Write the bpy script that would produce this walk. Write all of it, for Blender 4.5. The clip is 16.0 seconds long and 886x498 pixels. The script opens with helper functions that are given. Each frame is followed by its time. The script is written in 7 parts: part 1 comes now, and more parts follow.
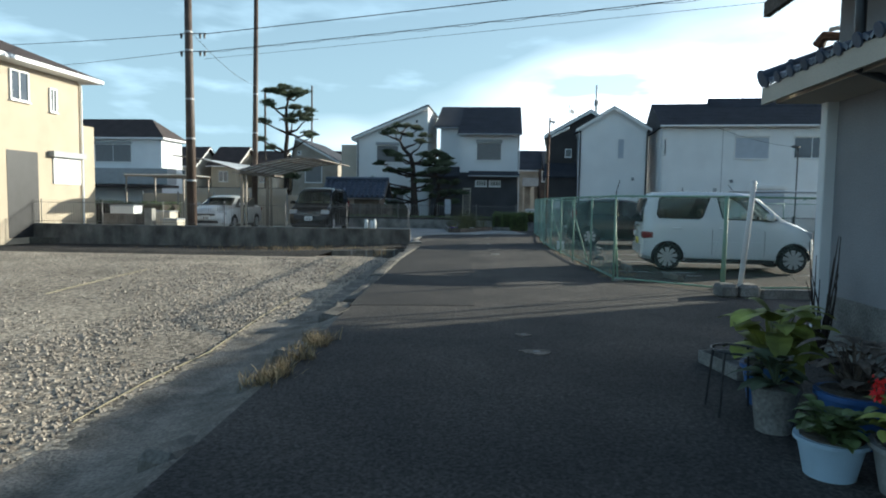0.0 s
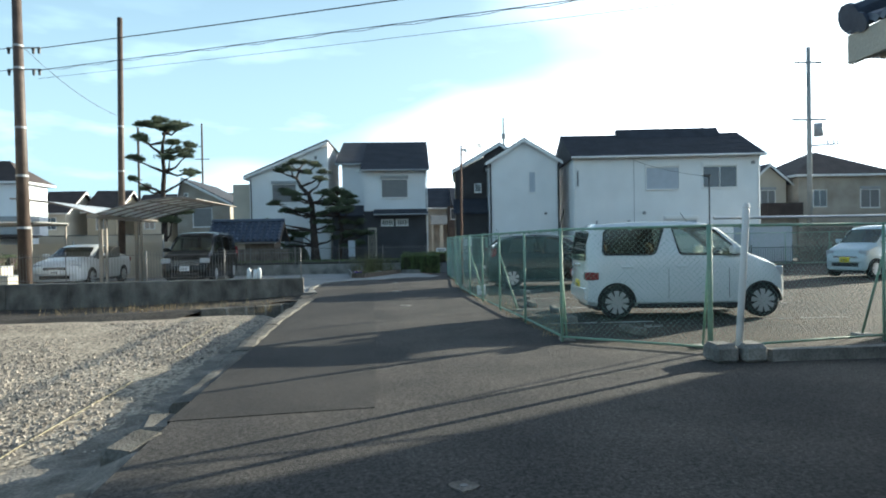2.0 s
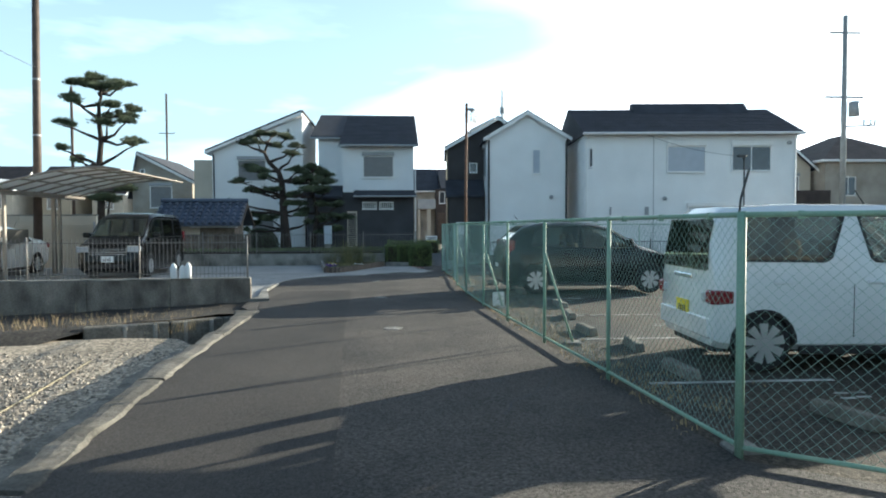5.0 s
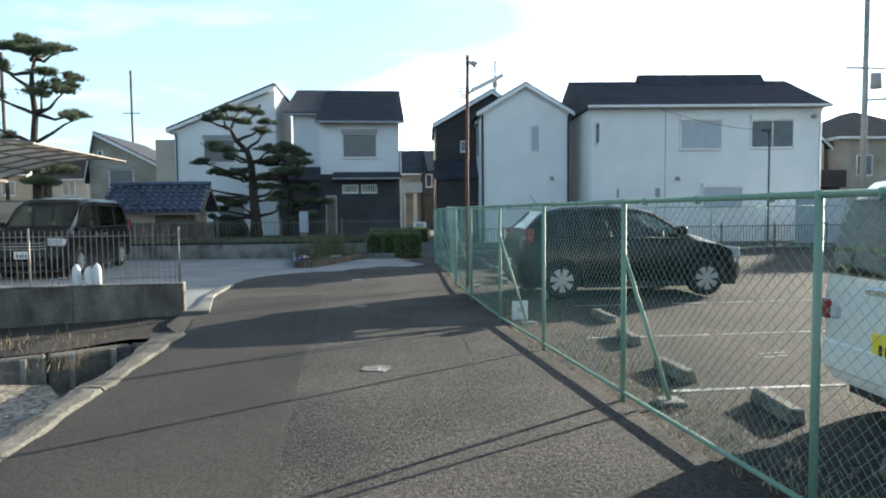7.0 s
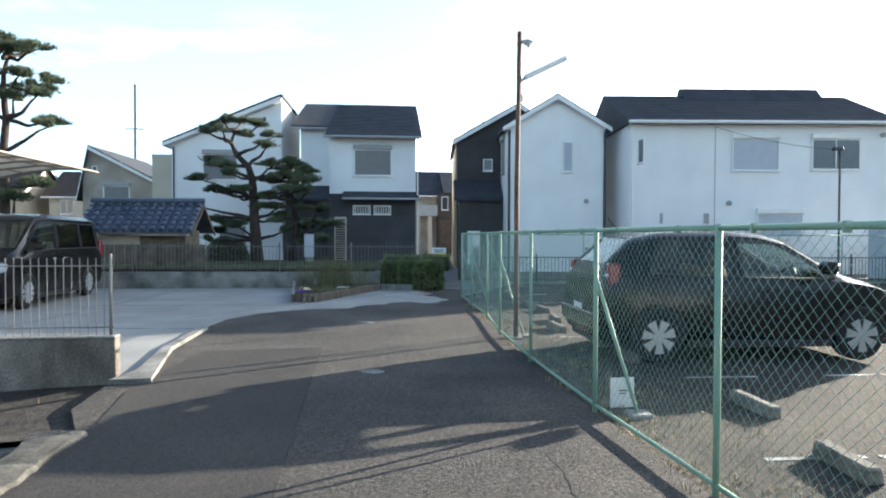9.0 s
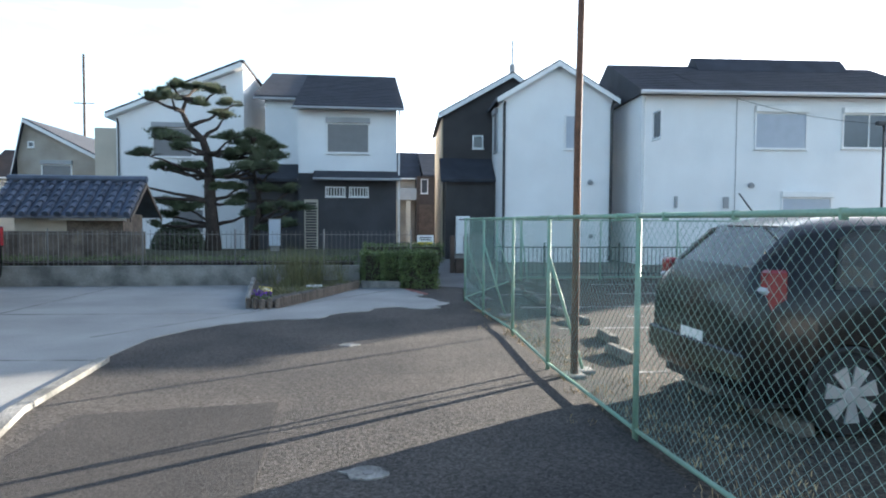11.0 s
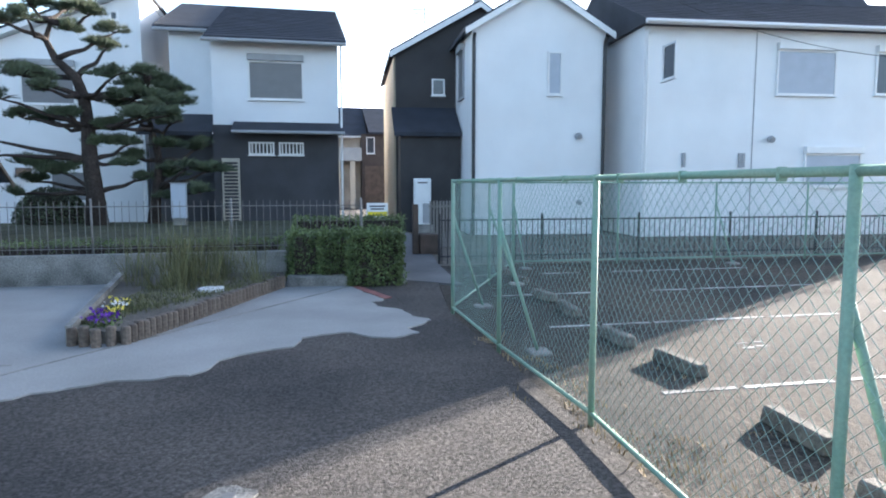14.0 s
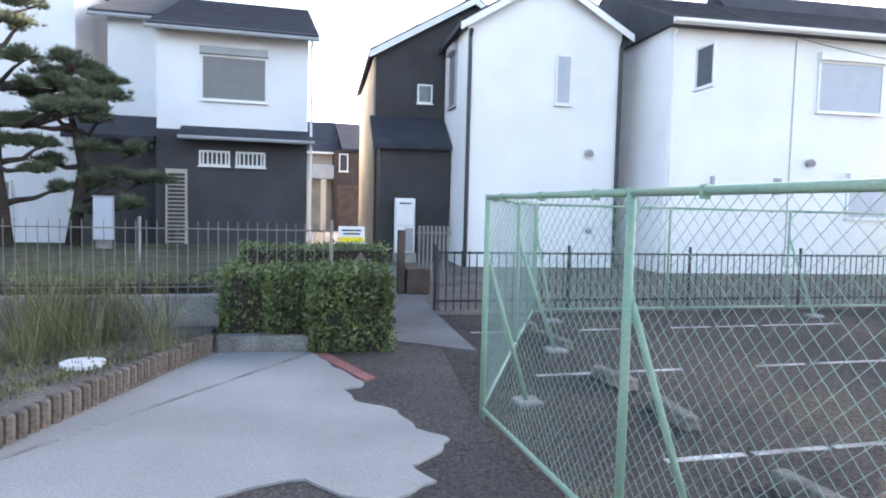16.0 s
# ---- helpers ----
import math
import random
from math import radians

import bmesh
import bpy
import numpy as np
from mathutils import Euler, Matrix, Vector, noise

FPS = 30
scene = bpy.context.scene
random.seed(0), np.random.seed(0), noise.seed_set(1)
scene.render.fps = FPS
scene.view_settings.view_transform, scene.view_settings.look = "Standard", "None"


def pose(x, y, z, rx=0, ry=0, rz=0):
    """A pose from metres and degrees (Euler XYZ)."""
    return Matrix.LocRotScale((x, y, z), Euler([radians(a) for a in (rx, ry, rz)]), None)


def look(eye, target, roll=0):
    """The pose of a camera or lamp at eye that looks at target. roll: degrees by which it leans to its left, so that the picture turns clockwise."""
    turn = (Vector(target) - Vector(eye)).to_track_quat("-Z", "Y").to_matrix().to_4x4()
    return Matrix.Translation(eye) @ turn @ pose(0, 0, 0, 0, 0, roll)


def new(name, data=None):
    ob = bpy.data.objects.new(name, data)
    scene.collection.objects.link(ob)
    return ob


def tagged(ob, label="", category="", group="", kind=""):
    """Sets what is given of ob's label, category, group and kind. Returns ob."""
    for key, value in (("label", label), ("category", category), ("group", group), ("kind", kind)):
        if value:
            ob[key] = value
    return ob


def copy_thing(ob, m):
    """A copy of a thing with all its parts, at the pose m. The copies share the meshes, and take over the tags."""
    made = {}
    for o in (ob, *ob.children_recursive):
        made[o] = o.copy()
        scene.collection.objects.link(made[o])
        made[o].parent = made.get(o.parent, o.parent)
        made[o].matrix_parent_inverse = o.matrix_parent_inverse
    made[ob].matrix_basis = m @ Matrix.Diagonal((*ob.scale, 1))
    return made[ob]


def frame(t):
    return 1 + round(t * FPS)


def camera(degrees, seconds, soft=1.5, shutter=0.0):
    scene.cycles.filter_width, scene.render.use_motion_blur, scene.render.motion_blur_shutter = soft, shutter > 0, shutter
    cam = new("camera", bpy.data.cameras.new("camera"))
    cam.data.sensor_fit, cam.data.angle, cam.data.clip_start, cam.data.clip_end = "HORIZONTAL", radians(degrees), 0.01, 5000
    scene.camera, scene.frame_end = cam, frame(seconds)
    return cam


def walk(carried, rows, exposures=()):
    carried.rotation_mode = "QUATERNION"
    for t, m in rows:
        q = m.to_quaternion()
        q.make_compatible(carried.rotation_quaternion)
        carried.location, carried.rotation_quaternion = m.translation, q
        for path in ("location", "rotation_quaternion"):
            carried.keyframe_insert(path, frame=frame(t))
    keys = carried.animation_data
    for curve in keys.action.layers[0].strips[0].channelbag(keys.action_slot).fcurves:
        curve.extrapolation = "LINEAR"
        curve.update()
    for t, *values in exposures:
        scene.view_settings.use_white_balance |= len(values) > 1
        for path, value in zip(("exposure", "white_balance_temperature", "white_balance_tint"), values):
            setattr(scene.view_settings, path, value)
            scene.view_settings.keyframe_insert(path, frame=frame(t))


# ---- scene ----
cam = camera(68.6, 16.0, soft=1.95)
PATH = [
    (0, (0.469, -3.092, 1.358), (0.28, -1.106, 1.212), 0.9),
    (0.5, (0.47, -2.314, 1.356), (0.363, -0.324, 1.187), 0.0),
    (1, (0.442, -1.588, 1.377), (0.498, 0.411, 1.348), 0.3),
    (1.5, (0.41, -0.809, 1.368), (0.448, 1.19, 1.39), -0.0),
    (2, (0.427, -0.045, 1.372), (0.516, 1.953, 1.348), -1.0),
    (2.5, (0.355, 0.748, 1.381), (0.408, 2.745, 1.278), -1.2),
    (3, (0.376, 1.531, 1.386), (0.368, 3.53, 1.429), -1.2),
    (3.5, (0.302, 2.294, 1.402), (0.422, 4.29, 1.348), -0.5),
    (4, (0.253, 3.117, 1.416), (0.365, 5.113, 1.338), -0.3),
    (6.5, (0.346, 7.159, 1.442), (0.546, 9.148, 1.389), -0.2),
    (7, (0.299, 7.959, 1.443), (0.486, 9.947, 1.327), -0.6),
    (7.5, (0.217, 8.763, 1.452), (0.156, 10.76, 1.367), -1.9),
    (8, (0.187, 9.507, 1.475), (-0.007, 11.497, 1.452), -1.7),
    (8.5, (0.17, 10.284, 1.492), (0.173, 12.283, 1.444), -0.3),
    (9, (0.145, 11.026, 1.452), (0.302, 13.019, 1.411), 0.2),
    (9.5, (0.017, 11.793, 1.457), (0.244, 13.78, 1.4), 0.3),
    (10, (-0.055, 12.632, 1.459), (0.162, 14.618, 1.36), 0.2),
    (12.5, (-0.081, 16.535, 1.428), (0.221, 18.511, 1.367), 0.4),
    (13, (-0.062, 17.303, 1.412), (0.252, 19.272, 1.255), 0.4),
    (13.5, (0.091, 18.057, 1.429), (0.441, 20.018, 1.257), 0.0),
    (14, (0.143, 18.816, 1.459), (0.552, 20.764, 1.262), -0.0),
    (14.5, (0.196, 19.641, 1.448), (0.603, 21.591, 1.271), 0.7),
    (15, (0.256, 20.409, 1.442), (0.681, 22.359, 1.309), 1.7),
    (15.5, (0.302, 21.223, 1.398), (0.734, 23.168, 1.229), 1.3),
    (16, (0.392, 21.852, 1.418), (0.89, 23.784, 1.293), 1.4),
]
walk(cam, [(t, look(eye, target, roll)) for t, eye, target, roll in PATH], exposures=[(0, 1.19, 5800, 2), (0.5, 1.87, 6100, 5), (1, 1.97, 6100, 4), (1.5, 1.57, 5850, 2), (2, 1.66, 5900, 2), (3, 1.51, 5650, 2), (4, 1.7, 5900, 2), (6.5, 1.86, 6080, 6), (8, 2.07, 6050, 3), (9.5, 2.36, 6000, 10), (10, 2.34, 5950, 9), (12.5, 2.6, 6030, 14), (13.5, 2.6, 5800, 14), (14.5, 2.97, 5830, 15), (15, 3.19, 6100, 18), (16, 3.37, 6600, 22)])

EL, AZ = radians(13.2), radians(57)          # sun: height, and turn from +y towards +x
SUN = Vector((math.sin(AZ) * math.cos(EL), math.cos(AZ) * math.cos(EL), math.sin(EL)))
world = bpy.data.worlds.new("sky")
scene.world = world
world.use_nodes = True
wn, wl = world.node_tree.nodes, world.node_tree.links
wn.clear()
sky = wn.new("ShaderNodeTexSky")
sky.sky_type, sky.sun_disc, sky.sun_elevation, sky.sun_rotation = "NISHITA", False, EL, AZ
sky.air_density, sky.dust_density, sky.ozone_density = 1.0, 2.0, 1.2
tc = wn.new("ShaderNodeTexCoord")
mp = wn.new("ShaderNodeMapping")
mp.inputs["Scale"].default_value = (1.3, 1.3, 3.6)
mp.inputs["Location"].default_value = (0.35, 0.1, 0.2)
cl = wn.new("ShaderNodeTexNoise")
cl.inputs["Scale"].default_value, cl.inputs["Detail"].default_value, cl.inputs["Roughness"].default_value = 1.3, 3.5, 0.42
cr = wn.new("ShaderNodeMapRange")
cr.inputs["From Min"].default_value, cr.inputs["From Max"].default_value = 1.14, 1.5
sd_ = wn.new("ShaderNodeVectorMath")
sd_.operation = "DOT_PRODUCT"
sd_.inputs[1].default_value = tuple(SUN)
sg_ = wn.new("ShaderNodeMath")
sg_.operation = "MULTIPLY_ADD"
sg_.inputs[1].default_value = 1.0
sx = wn.new("ShaderNodeSeparateXYZ")
lowband = wn.new("ShaderNodeMapRange")
lowband.inputs["From Min"].default_value, lowband.inputs["From Max"].default_value = 0.75, 0.1
cm = wn.new("ShaderNodeMath")
cm.operation = "MULTIPLY"
mixw = wn.new("ShaderNodeMixRGB")
mixw.inputs["Color2"].default_value = (17.0, 17.6, 18.5, 1)
bg = wn.new("ShaderNodeBackground")
bg.inputs["Strength"].default_value = 0.075
wo = wn.new("ShaderNodeOutputWorld")
wl.new(tc.outputs["Generated"], mp.inputs["Vector"])
wl.new(mp.outputs["Vector"], cl.inputs["Vector"])
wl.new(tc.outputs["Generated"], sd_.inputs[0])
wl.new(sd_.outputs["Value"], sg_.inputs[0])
low2 = wn.new("ShaderNodeMapRange")
low2.inputs["From Min"].default_value, low2.inputs["From Max"].default_value = 0.26, 0.04
low2.inputs["To Max"].default_value = 0.34
cadd = wn.new("ShaderNodeMath")
cadd.operation = "ADD"
wl.new(cl.outputs["Fac"], cadd.inputs[0])
wl.new(low2.outputs["Result"], cadd.inputs[1])
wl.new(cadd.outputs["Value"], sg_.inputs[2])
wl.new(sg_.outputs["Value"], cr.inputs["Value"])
wl.new(tc.outputs["Generated"], sx.inputs["Vector"])
wl.new(sx.outputs["Z"], lowband.inputs["Value"])
wl.new(sx.outputs["Z"], low2.inputs["Value"])
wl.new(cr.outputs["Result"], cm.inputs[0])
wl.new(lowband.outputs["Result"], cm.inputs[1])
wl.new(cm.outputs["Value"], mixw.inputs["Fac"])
haze = wn.new("ShaderNodeMixRGB")          # pale cyan winter haze low over the roofs
haze.inputs["Color2"].default_value = (3.1, 4.25, 4.85, 1)
hb = wn.new("ShaderNodeMapRange")
hb.inputs["From Min"].default_value, hb.inputs["From Max"].default_value = 0.6, 0.1
hb.inputs["To Max"].default_value = 0.9
wl.new(sx.outputs["Z"], hb.inputs["Value"])
wl.new(hb.outputs["Result"], haze.inputs["Fac"])
wl.new(sky.outputs["Color"], haze.inputs["Color1"])
wl.new(haze.outputs["Color"], mixw.inputs["Color1"])
gm = wn.new("ShaderNodeMapping")          # grey-blue cloud bellies low over the roofs
gm.inputs["Scale"].default_value = (2.2, 2.2, 9.0)
gm.inputs["Location"].default_value = (0.6, 0.3, 0.55)
gn = wn.new("ShaderNodeTexNoise")
gn.inputs["Scale"].default_value, gn.inputs["Detail"].default_value = 2.2, 5
gr_ = wn.new("ShaderNodeMapRange")
gr_.inputs["From Min"].default_value, gr_.inputs["From Max"].default_value = 0.52, 0.66
gr_.inputs["To Max"].default_value = 0.9
gb_ = wn.new("ShaderNodeMapRange")
gb_.inputs["From Min"].default_value, gb_.inputs["From Max"].default_value = 0.34, 0.2
gmul = wn.new("ShaderNodeMath")
gmul.operation = "MULTIPLY"
belly = wn.new("ShaderNodeMixRGB")
belly.inputs["Color2"].default_value = (4.6, 6.0, 7.0, 1)
wl.new(tc.outputs["Generated"], gm.inputs["Vector"])
wl.new(gm.outputs["Vector"], gn.inputs["Vector"])
wl.new(gn.outputs["Fac"], gr_.inputs["Value"])
wl.new(sx.outputs["Z"], gb_.inputs["Value"])
wl.new(gr_.outputs["Result"], gmul.inputs[0])
wl.new(gb_.outputs["Result"], gmul.inputs[1])
wl.new(gmul.outputs["Value"], belly.inputs["Fac"])
wl.new(mixw.outputs["Color"], belly.inputs["Color1"])
wl.new(belly.outputs["Color"], bg.inputs["Color"])
wl.new(bg.outputs["Background"], wo.inputs["Surface"])
sun_data = bpy.data.lights.new("sun", "SUN")
sun_data.energy, sun_data.angle, sun_data.color = 4.1, radians(0.5), (1.0, 0.88, 0.7)
sun = new("sun", sun_data)
sun.matrix_world = look(SUN * 60, (0, 0, 0))


# ---- materials ----
def mat(name, rgb, rough=0.7, metal=0.0, vary=0.25, grain=0.0, scale=3.0, fine=60.0, bump=0.15, spec=0.4, stain=None, trans=0.0, coat=0.0, rnd=0.0, rich=3, stretch=1.0, cells=0, spread=0.5):
    m = bpy.data.materials.new(name)
    m.use_nodes = True
    n, l = m.node_tree.nodes, m.node_tree.links
    b = n["Principled BSDF"]
    b.inputs["Roughness"].default_value, b.inputs["Metallic"].default_value = rough, metal
    b.inputs["Specular IOR Level"].default_value = spec
    b.inputs["Transmission Weight"].default_value = trans
    b.inputs["Coat Weight"].default_value = coat
    co = n.new("ShaderNodeTexCoord")
    big = n.new("ShaderNodeTexNoise")
    big.inputs["Scale"].default_value, big.inputs["Detail"].default_value = scale, 5
    sm = n.new("ShaderNodeTexNoise")
    sm.inputs["Scale"].default_value, sm.inputs["Detail"].default_value = fine, rich
    sm.inputs["Roughness"].default_value = 0.5 if rich < 5 else 0.72
    mpg = n.new("ShaderNodeMapping")
    mpg.inputs["Scale"].default_value = (1, 1, stretch)
    l.new(co.outputs["Object"], mpg.inputs["Vector"])
    l.new(mpg.outputs["Vector"], big.inputs["Vector"])
    l.new(co.outputs["Object"], sm.inputs["Vector"])
    hi = [min(1.0, c * (1 + vary)) for c in rgb]
    lo = [c * (1 - vary) for c in rgb] if stain is None else list(stain)
    ramp = n.new("ShaderNodeValToRGB")
    ramp.color_ramp.elements[0].position, ramp.color_ramp.elements[1].position = 0.3, 0.7
    ramp.color_ramp.elements[0].color, ramp.color_ramp.elements[1].color = (*lo, 1), (*hi, 1)
    l.new(big.outputs["Fac"], ramp.inputs["Fac"])
    out = ramp.outputs["Color"]
    if grain:
        gr = n.new("ShaderNodeMapRange")
        gr.inputs["From Min"].default_value, gr.inputs["From Max"].default_value = 0.3, 0.7
        gr.inputs["To Min"].default_value, gr.inputs["To Max"].default_value = 1 - grain, 1 + grain
        l.new(sm.outputs["Fac"], gr.inputs["Value"])
        mu = n.new("ShaderNodeMixRGB")
        mu.blend_type = "MULTIPLY"
        mu.inputs["Fac"].default_value = 1
        l.new(out, mu.inputs["Color1"])
        l.new(gr.outputs["Result"], mu.inputs["Color2"])
        out = mu.outputs["Color"]
    if cells:
        vo = n.new("ShaderNodeTexVoronoi")
        vo.inputs["Scale"].default_value = cells
        l.new(co.outputs["Object"], vo.inputs["Vector"])
        bw = n.new("ShaderNodeRGBToBW")
        l.new(vo.outputs["Color"], bw.inputs["Color"])
        vr = n.new("ShaderNodeMapRange")
        vr.inputs["From Min"].default_value, vr.inputs["From Max"].default_value = 0.2, 0.8
        vr.inputs["To Min"].default_value, vr.inputs["To Max"].default_value = 1 - spread, 1 + spread * 1.6
        l.new(bw.outputs["Val"], vr.inputs["Value"])
        mv = n.new("ShaderNodeMixRGB")
        mv.blend_type = "MULTIPLY"
        mv.inputs["Fac"].default_value = 1
        l.new(out, mv.inputs["Color1"])
        l.new(vr.outputs["Result"], mv.inputs["Color2"])
        out = mv.outputs["Color"]
        lump = n.new("ShaderNodeBump")
        lump.invert = True
        lump.inputs["Strength"].default_value, lump.inputs["Distance"].default_value = min(1.0, 1.3 * spread), 0.35 / cells
        l.new(vo.outputs["Distance"], lump.inputs["Height"])
    if rnd:
        oi = n.new("ShaderNodeObjectInfo")
        geo = n.new("ShaderNodeNewGeometry")
        ad = n.new("ShaderNodeMath")
        ad.operation = "ADD"
        fr = n.new("ShaderNodeMath")
        fr.operation = "FRACT"
        rr = n.new("ShaderNodeMapRange")
        rr.inputs["To Min"].default_value, rr.inputs["To Max"].default_value = 1 - rnd, 1 + rnd
        l.new(oi.outputs["Random"], ad.inputs[0])
        l.new(geo.outputs["Random Per Island"], ad.inputs[1])
        l.new(ad.outputs["Value"], fr.inputs[0])
        l.new(fr.outputs["Value"], rr.inputs["Value"])
        m2 = n.new("ShaderNodeMixRGB")
        m2.blend_type = "MULTIPLY"
        m2.inputs["Fac"].default_value = 1
        l.new(out, m2.inputs["Color1"])
        l.new(rr.outputs["Result"], m2.inputs["Color2"])
        out = m2.outputs["Color"]
    l.new(out, b.inputs["Base Color"])
    if bump:
        bp = n.new("ShaderNodeBump")
        bp.inputs["Strength"].default_value, bp.inputs["Distance"].default_value = bump, 0.02
        l.new(sm.outputs["Fac"], bp.inputs["Height"])
        if cells:
            l.new(lump.outputs["Normal"], bp.inputs["Normal"])
        l.new(bp.outputs["Normal"], b.inputs["Normal"])
    return m


M_ASPHALT = mat("asphalt", (0.064, 0.0565, 0.05), 0.9, vary=0.4, grain=0.55, scale=0.7, fine=34, bump=0.8, spec=0.25, rich=6, cells=58, spread=0.27, stain=(0.043, 0.0405, 0.039))
M_PATCH = mat("newer_asphalt", (0.051, 0.0455, 0.041), 0.85, vary=0.25, grain=0.35, scale=0.6, fine=80, bump=0.5, spec=0.25, rich=6, cells=95, spread=0.25, stain=(0.038, 0.035, 0.033))
M_LAWN = mat("winter_lawn", (0.055, 0.058, 0.03), 0.95, vary=0.45, grain=0.5, scale=1.6, fine=35, bump=0.9)
M_EARTH = mat("earth", (0.12, 0.105, 0.085), 0.95, vary=0.35, grain=0.4, scale=1.2, fine=30, bump=0.8)
# bare soil, its colour taken darker to hold the shade below the wall
M_SOIL = mat("shade_darkened_soil", (0.034, 0.029, 0.024), 0.95, vary=0.4, grain=0.5, scale=1.8, fine=30, bump=0.9, rich=6, cells=30, spread=0.4)
M_BANK = mat("pale_dirt", (0.2, 0.175, 0.145), 0.95, vary=0.4, grain=0.35, scale=3.5, fine=45, bump=0.6, stain=(0.11, 0.095, 0.075))
M_GRAVEL = mat("gravel", (0.25, 0.212, 0.163), 0.92, vary=0.35, grain=0.45, scale=0.45, fine=26, bump=0.6, rich=6, cells=26, spread=0.5)
M_STONE = mat("gravel_stone", (0.29, 0.25, 0.205), 0.9, vary=0.15, grain=0.2, scale=4, fine=40, bump=0.3, rnd=0.6)
M_LOT = mat("lot_ground", (0.066, 0.055, 0.042), 0.95, vary=0.25, grain=0.55, scale=0.55, fine=32, bump=0.9, spec=0.2, rich=6, cells=52, spread=0.38, stain=(0.034, 0.032, 0.03))
M_CONC = mat("concrete", (0.285, 0.282, 0.27), 0.85, vary=0.16, grain=0.12, scale=0.9, fine=60, bump=0.25)
M_PATH = mat("worn_path_concrete", (0.13, 0.13, 0.128), 0.9, vary=0.25, grain=0.2, scale=1.1, fine=50, bump=0.3)
M_CONC_OLD = mat("weathered_concrete", (0.235, 0.225, 0.205), 0.9, vary=0.4, grain=0.3, scale=2.2, fine=45, bump=0.5, stain=(0.1, 0.098, 0.09))
M_KERB = mat("dirty_kerb", (0.17, 0.155, 0.132), 0.92, vary=0.3, grain=0.45, scale=2.5, fine=35, bump=0.8, stain=(0.075, 0.07, 0.06), rnd=0.2, rich=6)
M_BLOCK = mat("stained_concrete", (0.2, 0.172, 0.145), 0.92, vary=0.25, grain=0.3, scale=2.6, fine=40, bump=0.5, stain=(0.062, 0.052, 0.044), stretch=0.6)
M_WHITE = mat("white_render", (0.75, 0.76, 0.765), 0.8, vary=0.05, grain=0.05, scale=0.8, fine=90, bump=0.3)
M_WHITE2 = mat("white_siding", (0.73, 0.745, 0.76), 0.75, vary=0.06, grain=0.04, scale=0.7, fine=70, bump=0.25)
M_CREAM = mat("cream_siding", (0.4, 0.34, 0.255), 0.8, vary=0.06, grain=0.06, scale=1.2, fine=60, bump=0.25)
M_BEIGE = mat("beige_render", (0.5, 0.45, 0.37), 0.85, vary=0.1, grain=0.06, scale=1, fine=60, bump=0.25)
M_TAN = mat("weathered_tan_render", (0.36, 0.325, 0.28), 0.88, vary=0.2, grain=0.1, scale=0.8, fine=50, bump=0.3, stain=(0.26, 0.225, 0.185))
M_DARK = mat("charcoal_siding", (0.055, 0.055, 0.062), 0.7, vary=0.18, grain=0.1, scale=1.2, fine=60, bump=0.3)
M_DARK2 = mat("black_siding", (0.045, 0.042, 0.043), 0.75, vary=0.2, grain=0.1, scale=1.2, fine=60, bump=0.3)
M_SLATE = mat("slate_roofing", (0.032, 0.035, 0.045), 0.8, vary=0.25, grain=0.2, scale=1.5, fine=40, bump=0.4)
M_BROWNROOF = mat("brown_roofing", (0.055, 0.042, 0.038), 0.8, vary=0.25, grain=0.2, scale=1.5, fine=40, bump=0.4)
M_TILE = mat("glazed_roof_tile", (0.07, 0.086, 0.12), 0.35, vary=0.25, grain=0.1, scale=3, fine=40, bump=0.15, spec=0.6, rnd=0.25)
M_TRIM = mat("white_trim", (0.74, 0.74, 0.73), 0.5, vary=0.04, bump=0.05)
M_GREYTRIM = mat("grey_trim", (0.32, 0.33, 0.34), 0.5, vary=0.08, bump=0.05)
M_DARKTRIM = mat("dark_trim", (0.03, 0.03, 0.032), 0.4, vary=0.15, bump=0.05)
M_ALU = mat("aluminium", (0.58, 0.59, 0.6), 0.38, metal=0.8, vary=0.06, bump=0.05)
M_GLASS = mat("window_glass", (0.05, 0.06, 0.075), 0.06, vary=0.1, bump=0.0, spec=0.7)
M_SHUTTER = mat("grey_shutter", (0.2, 0.2, 0.205), 0.55, vary=0.06, bump=0.1)
M_SHUTTER2 = mat("pale_shutter", (0.42, 0.46, 0.52), 0.5, vary=0.05, bump=0.1)
M_GREEN = mat("green_paint", (0.15, 0.265, 0.2), 0.6, vary=0.25, grain=0.1, scale=6, fine=80, bump=0.1, stain=(0.26, 0.36, 0.27))
M_WIRE = mat("green_wire", (0.25, 0.37, 0.32), 0.3, vary=0.2, bump=0.0, spec=0.5)
M_POLE = mat("brown_pole", (0.075, 0.052, 0.04), 0.6, vary=0.3, grain=0.15, scale=4, fine=40, bump=0.2)
M_RUST = mat("rusty_steel", (0.13, 0.065, 0.04), 0.75, vary=0.35, grain=0.25, scale=5, fine=50, bump=0.3)
M_CPOLE = mat("concrete_pole", (0.3, 0.3, 0.29), 0.85, vary=0.12, grain=0.1, bump=0.2)
M_CABLE = mat("cable", (0.02, 0.02, 0.022), 0.6, bump=0.0)
M_WHITEPAINT = mat("road_paint", (0.46, 0.455, 0.44), 0.8, vary=0.25, grain=0.35, scale=3, fine=40, bump=0.2, stain=(0.12, 0.115, 0.105))
M_BARK = mat("pine_bark", (0.042, 0.032, 0.027), 0.95, vary=0.4, grain=0.4, scale=4, fine=25, bump=1.0)
M_NEEDLE = mat("pine_needles", (0.075, 0.098, 0.055), 0.6, vary=0.35, bump=0.0, scale=1.5, rnd=0.4)
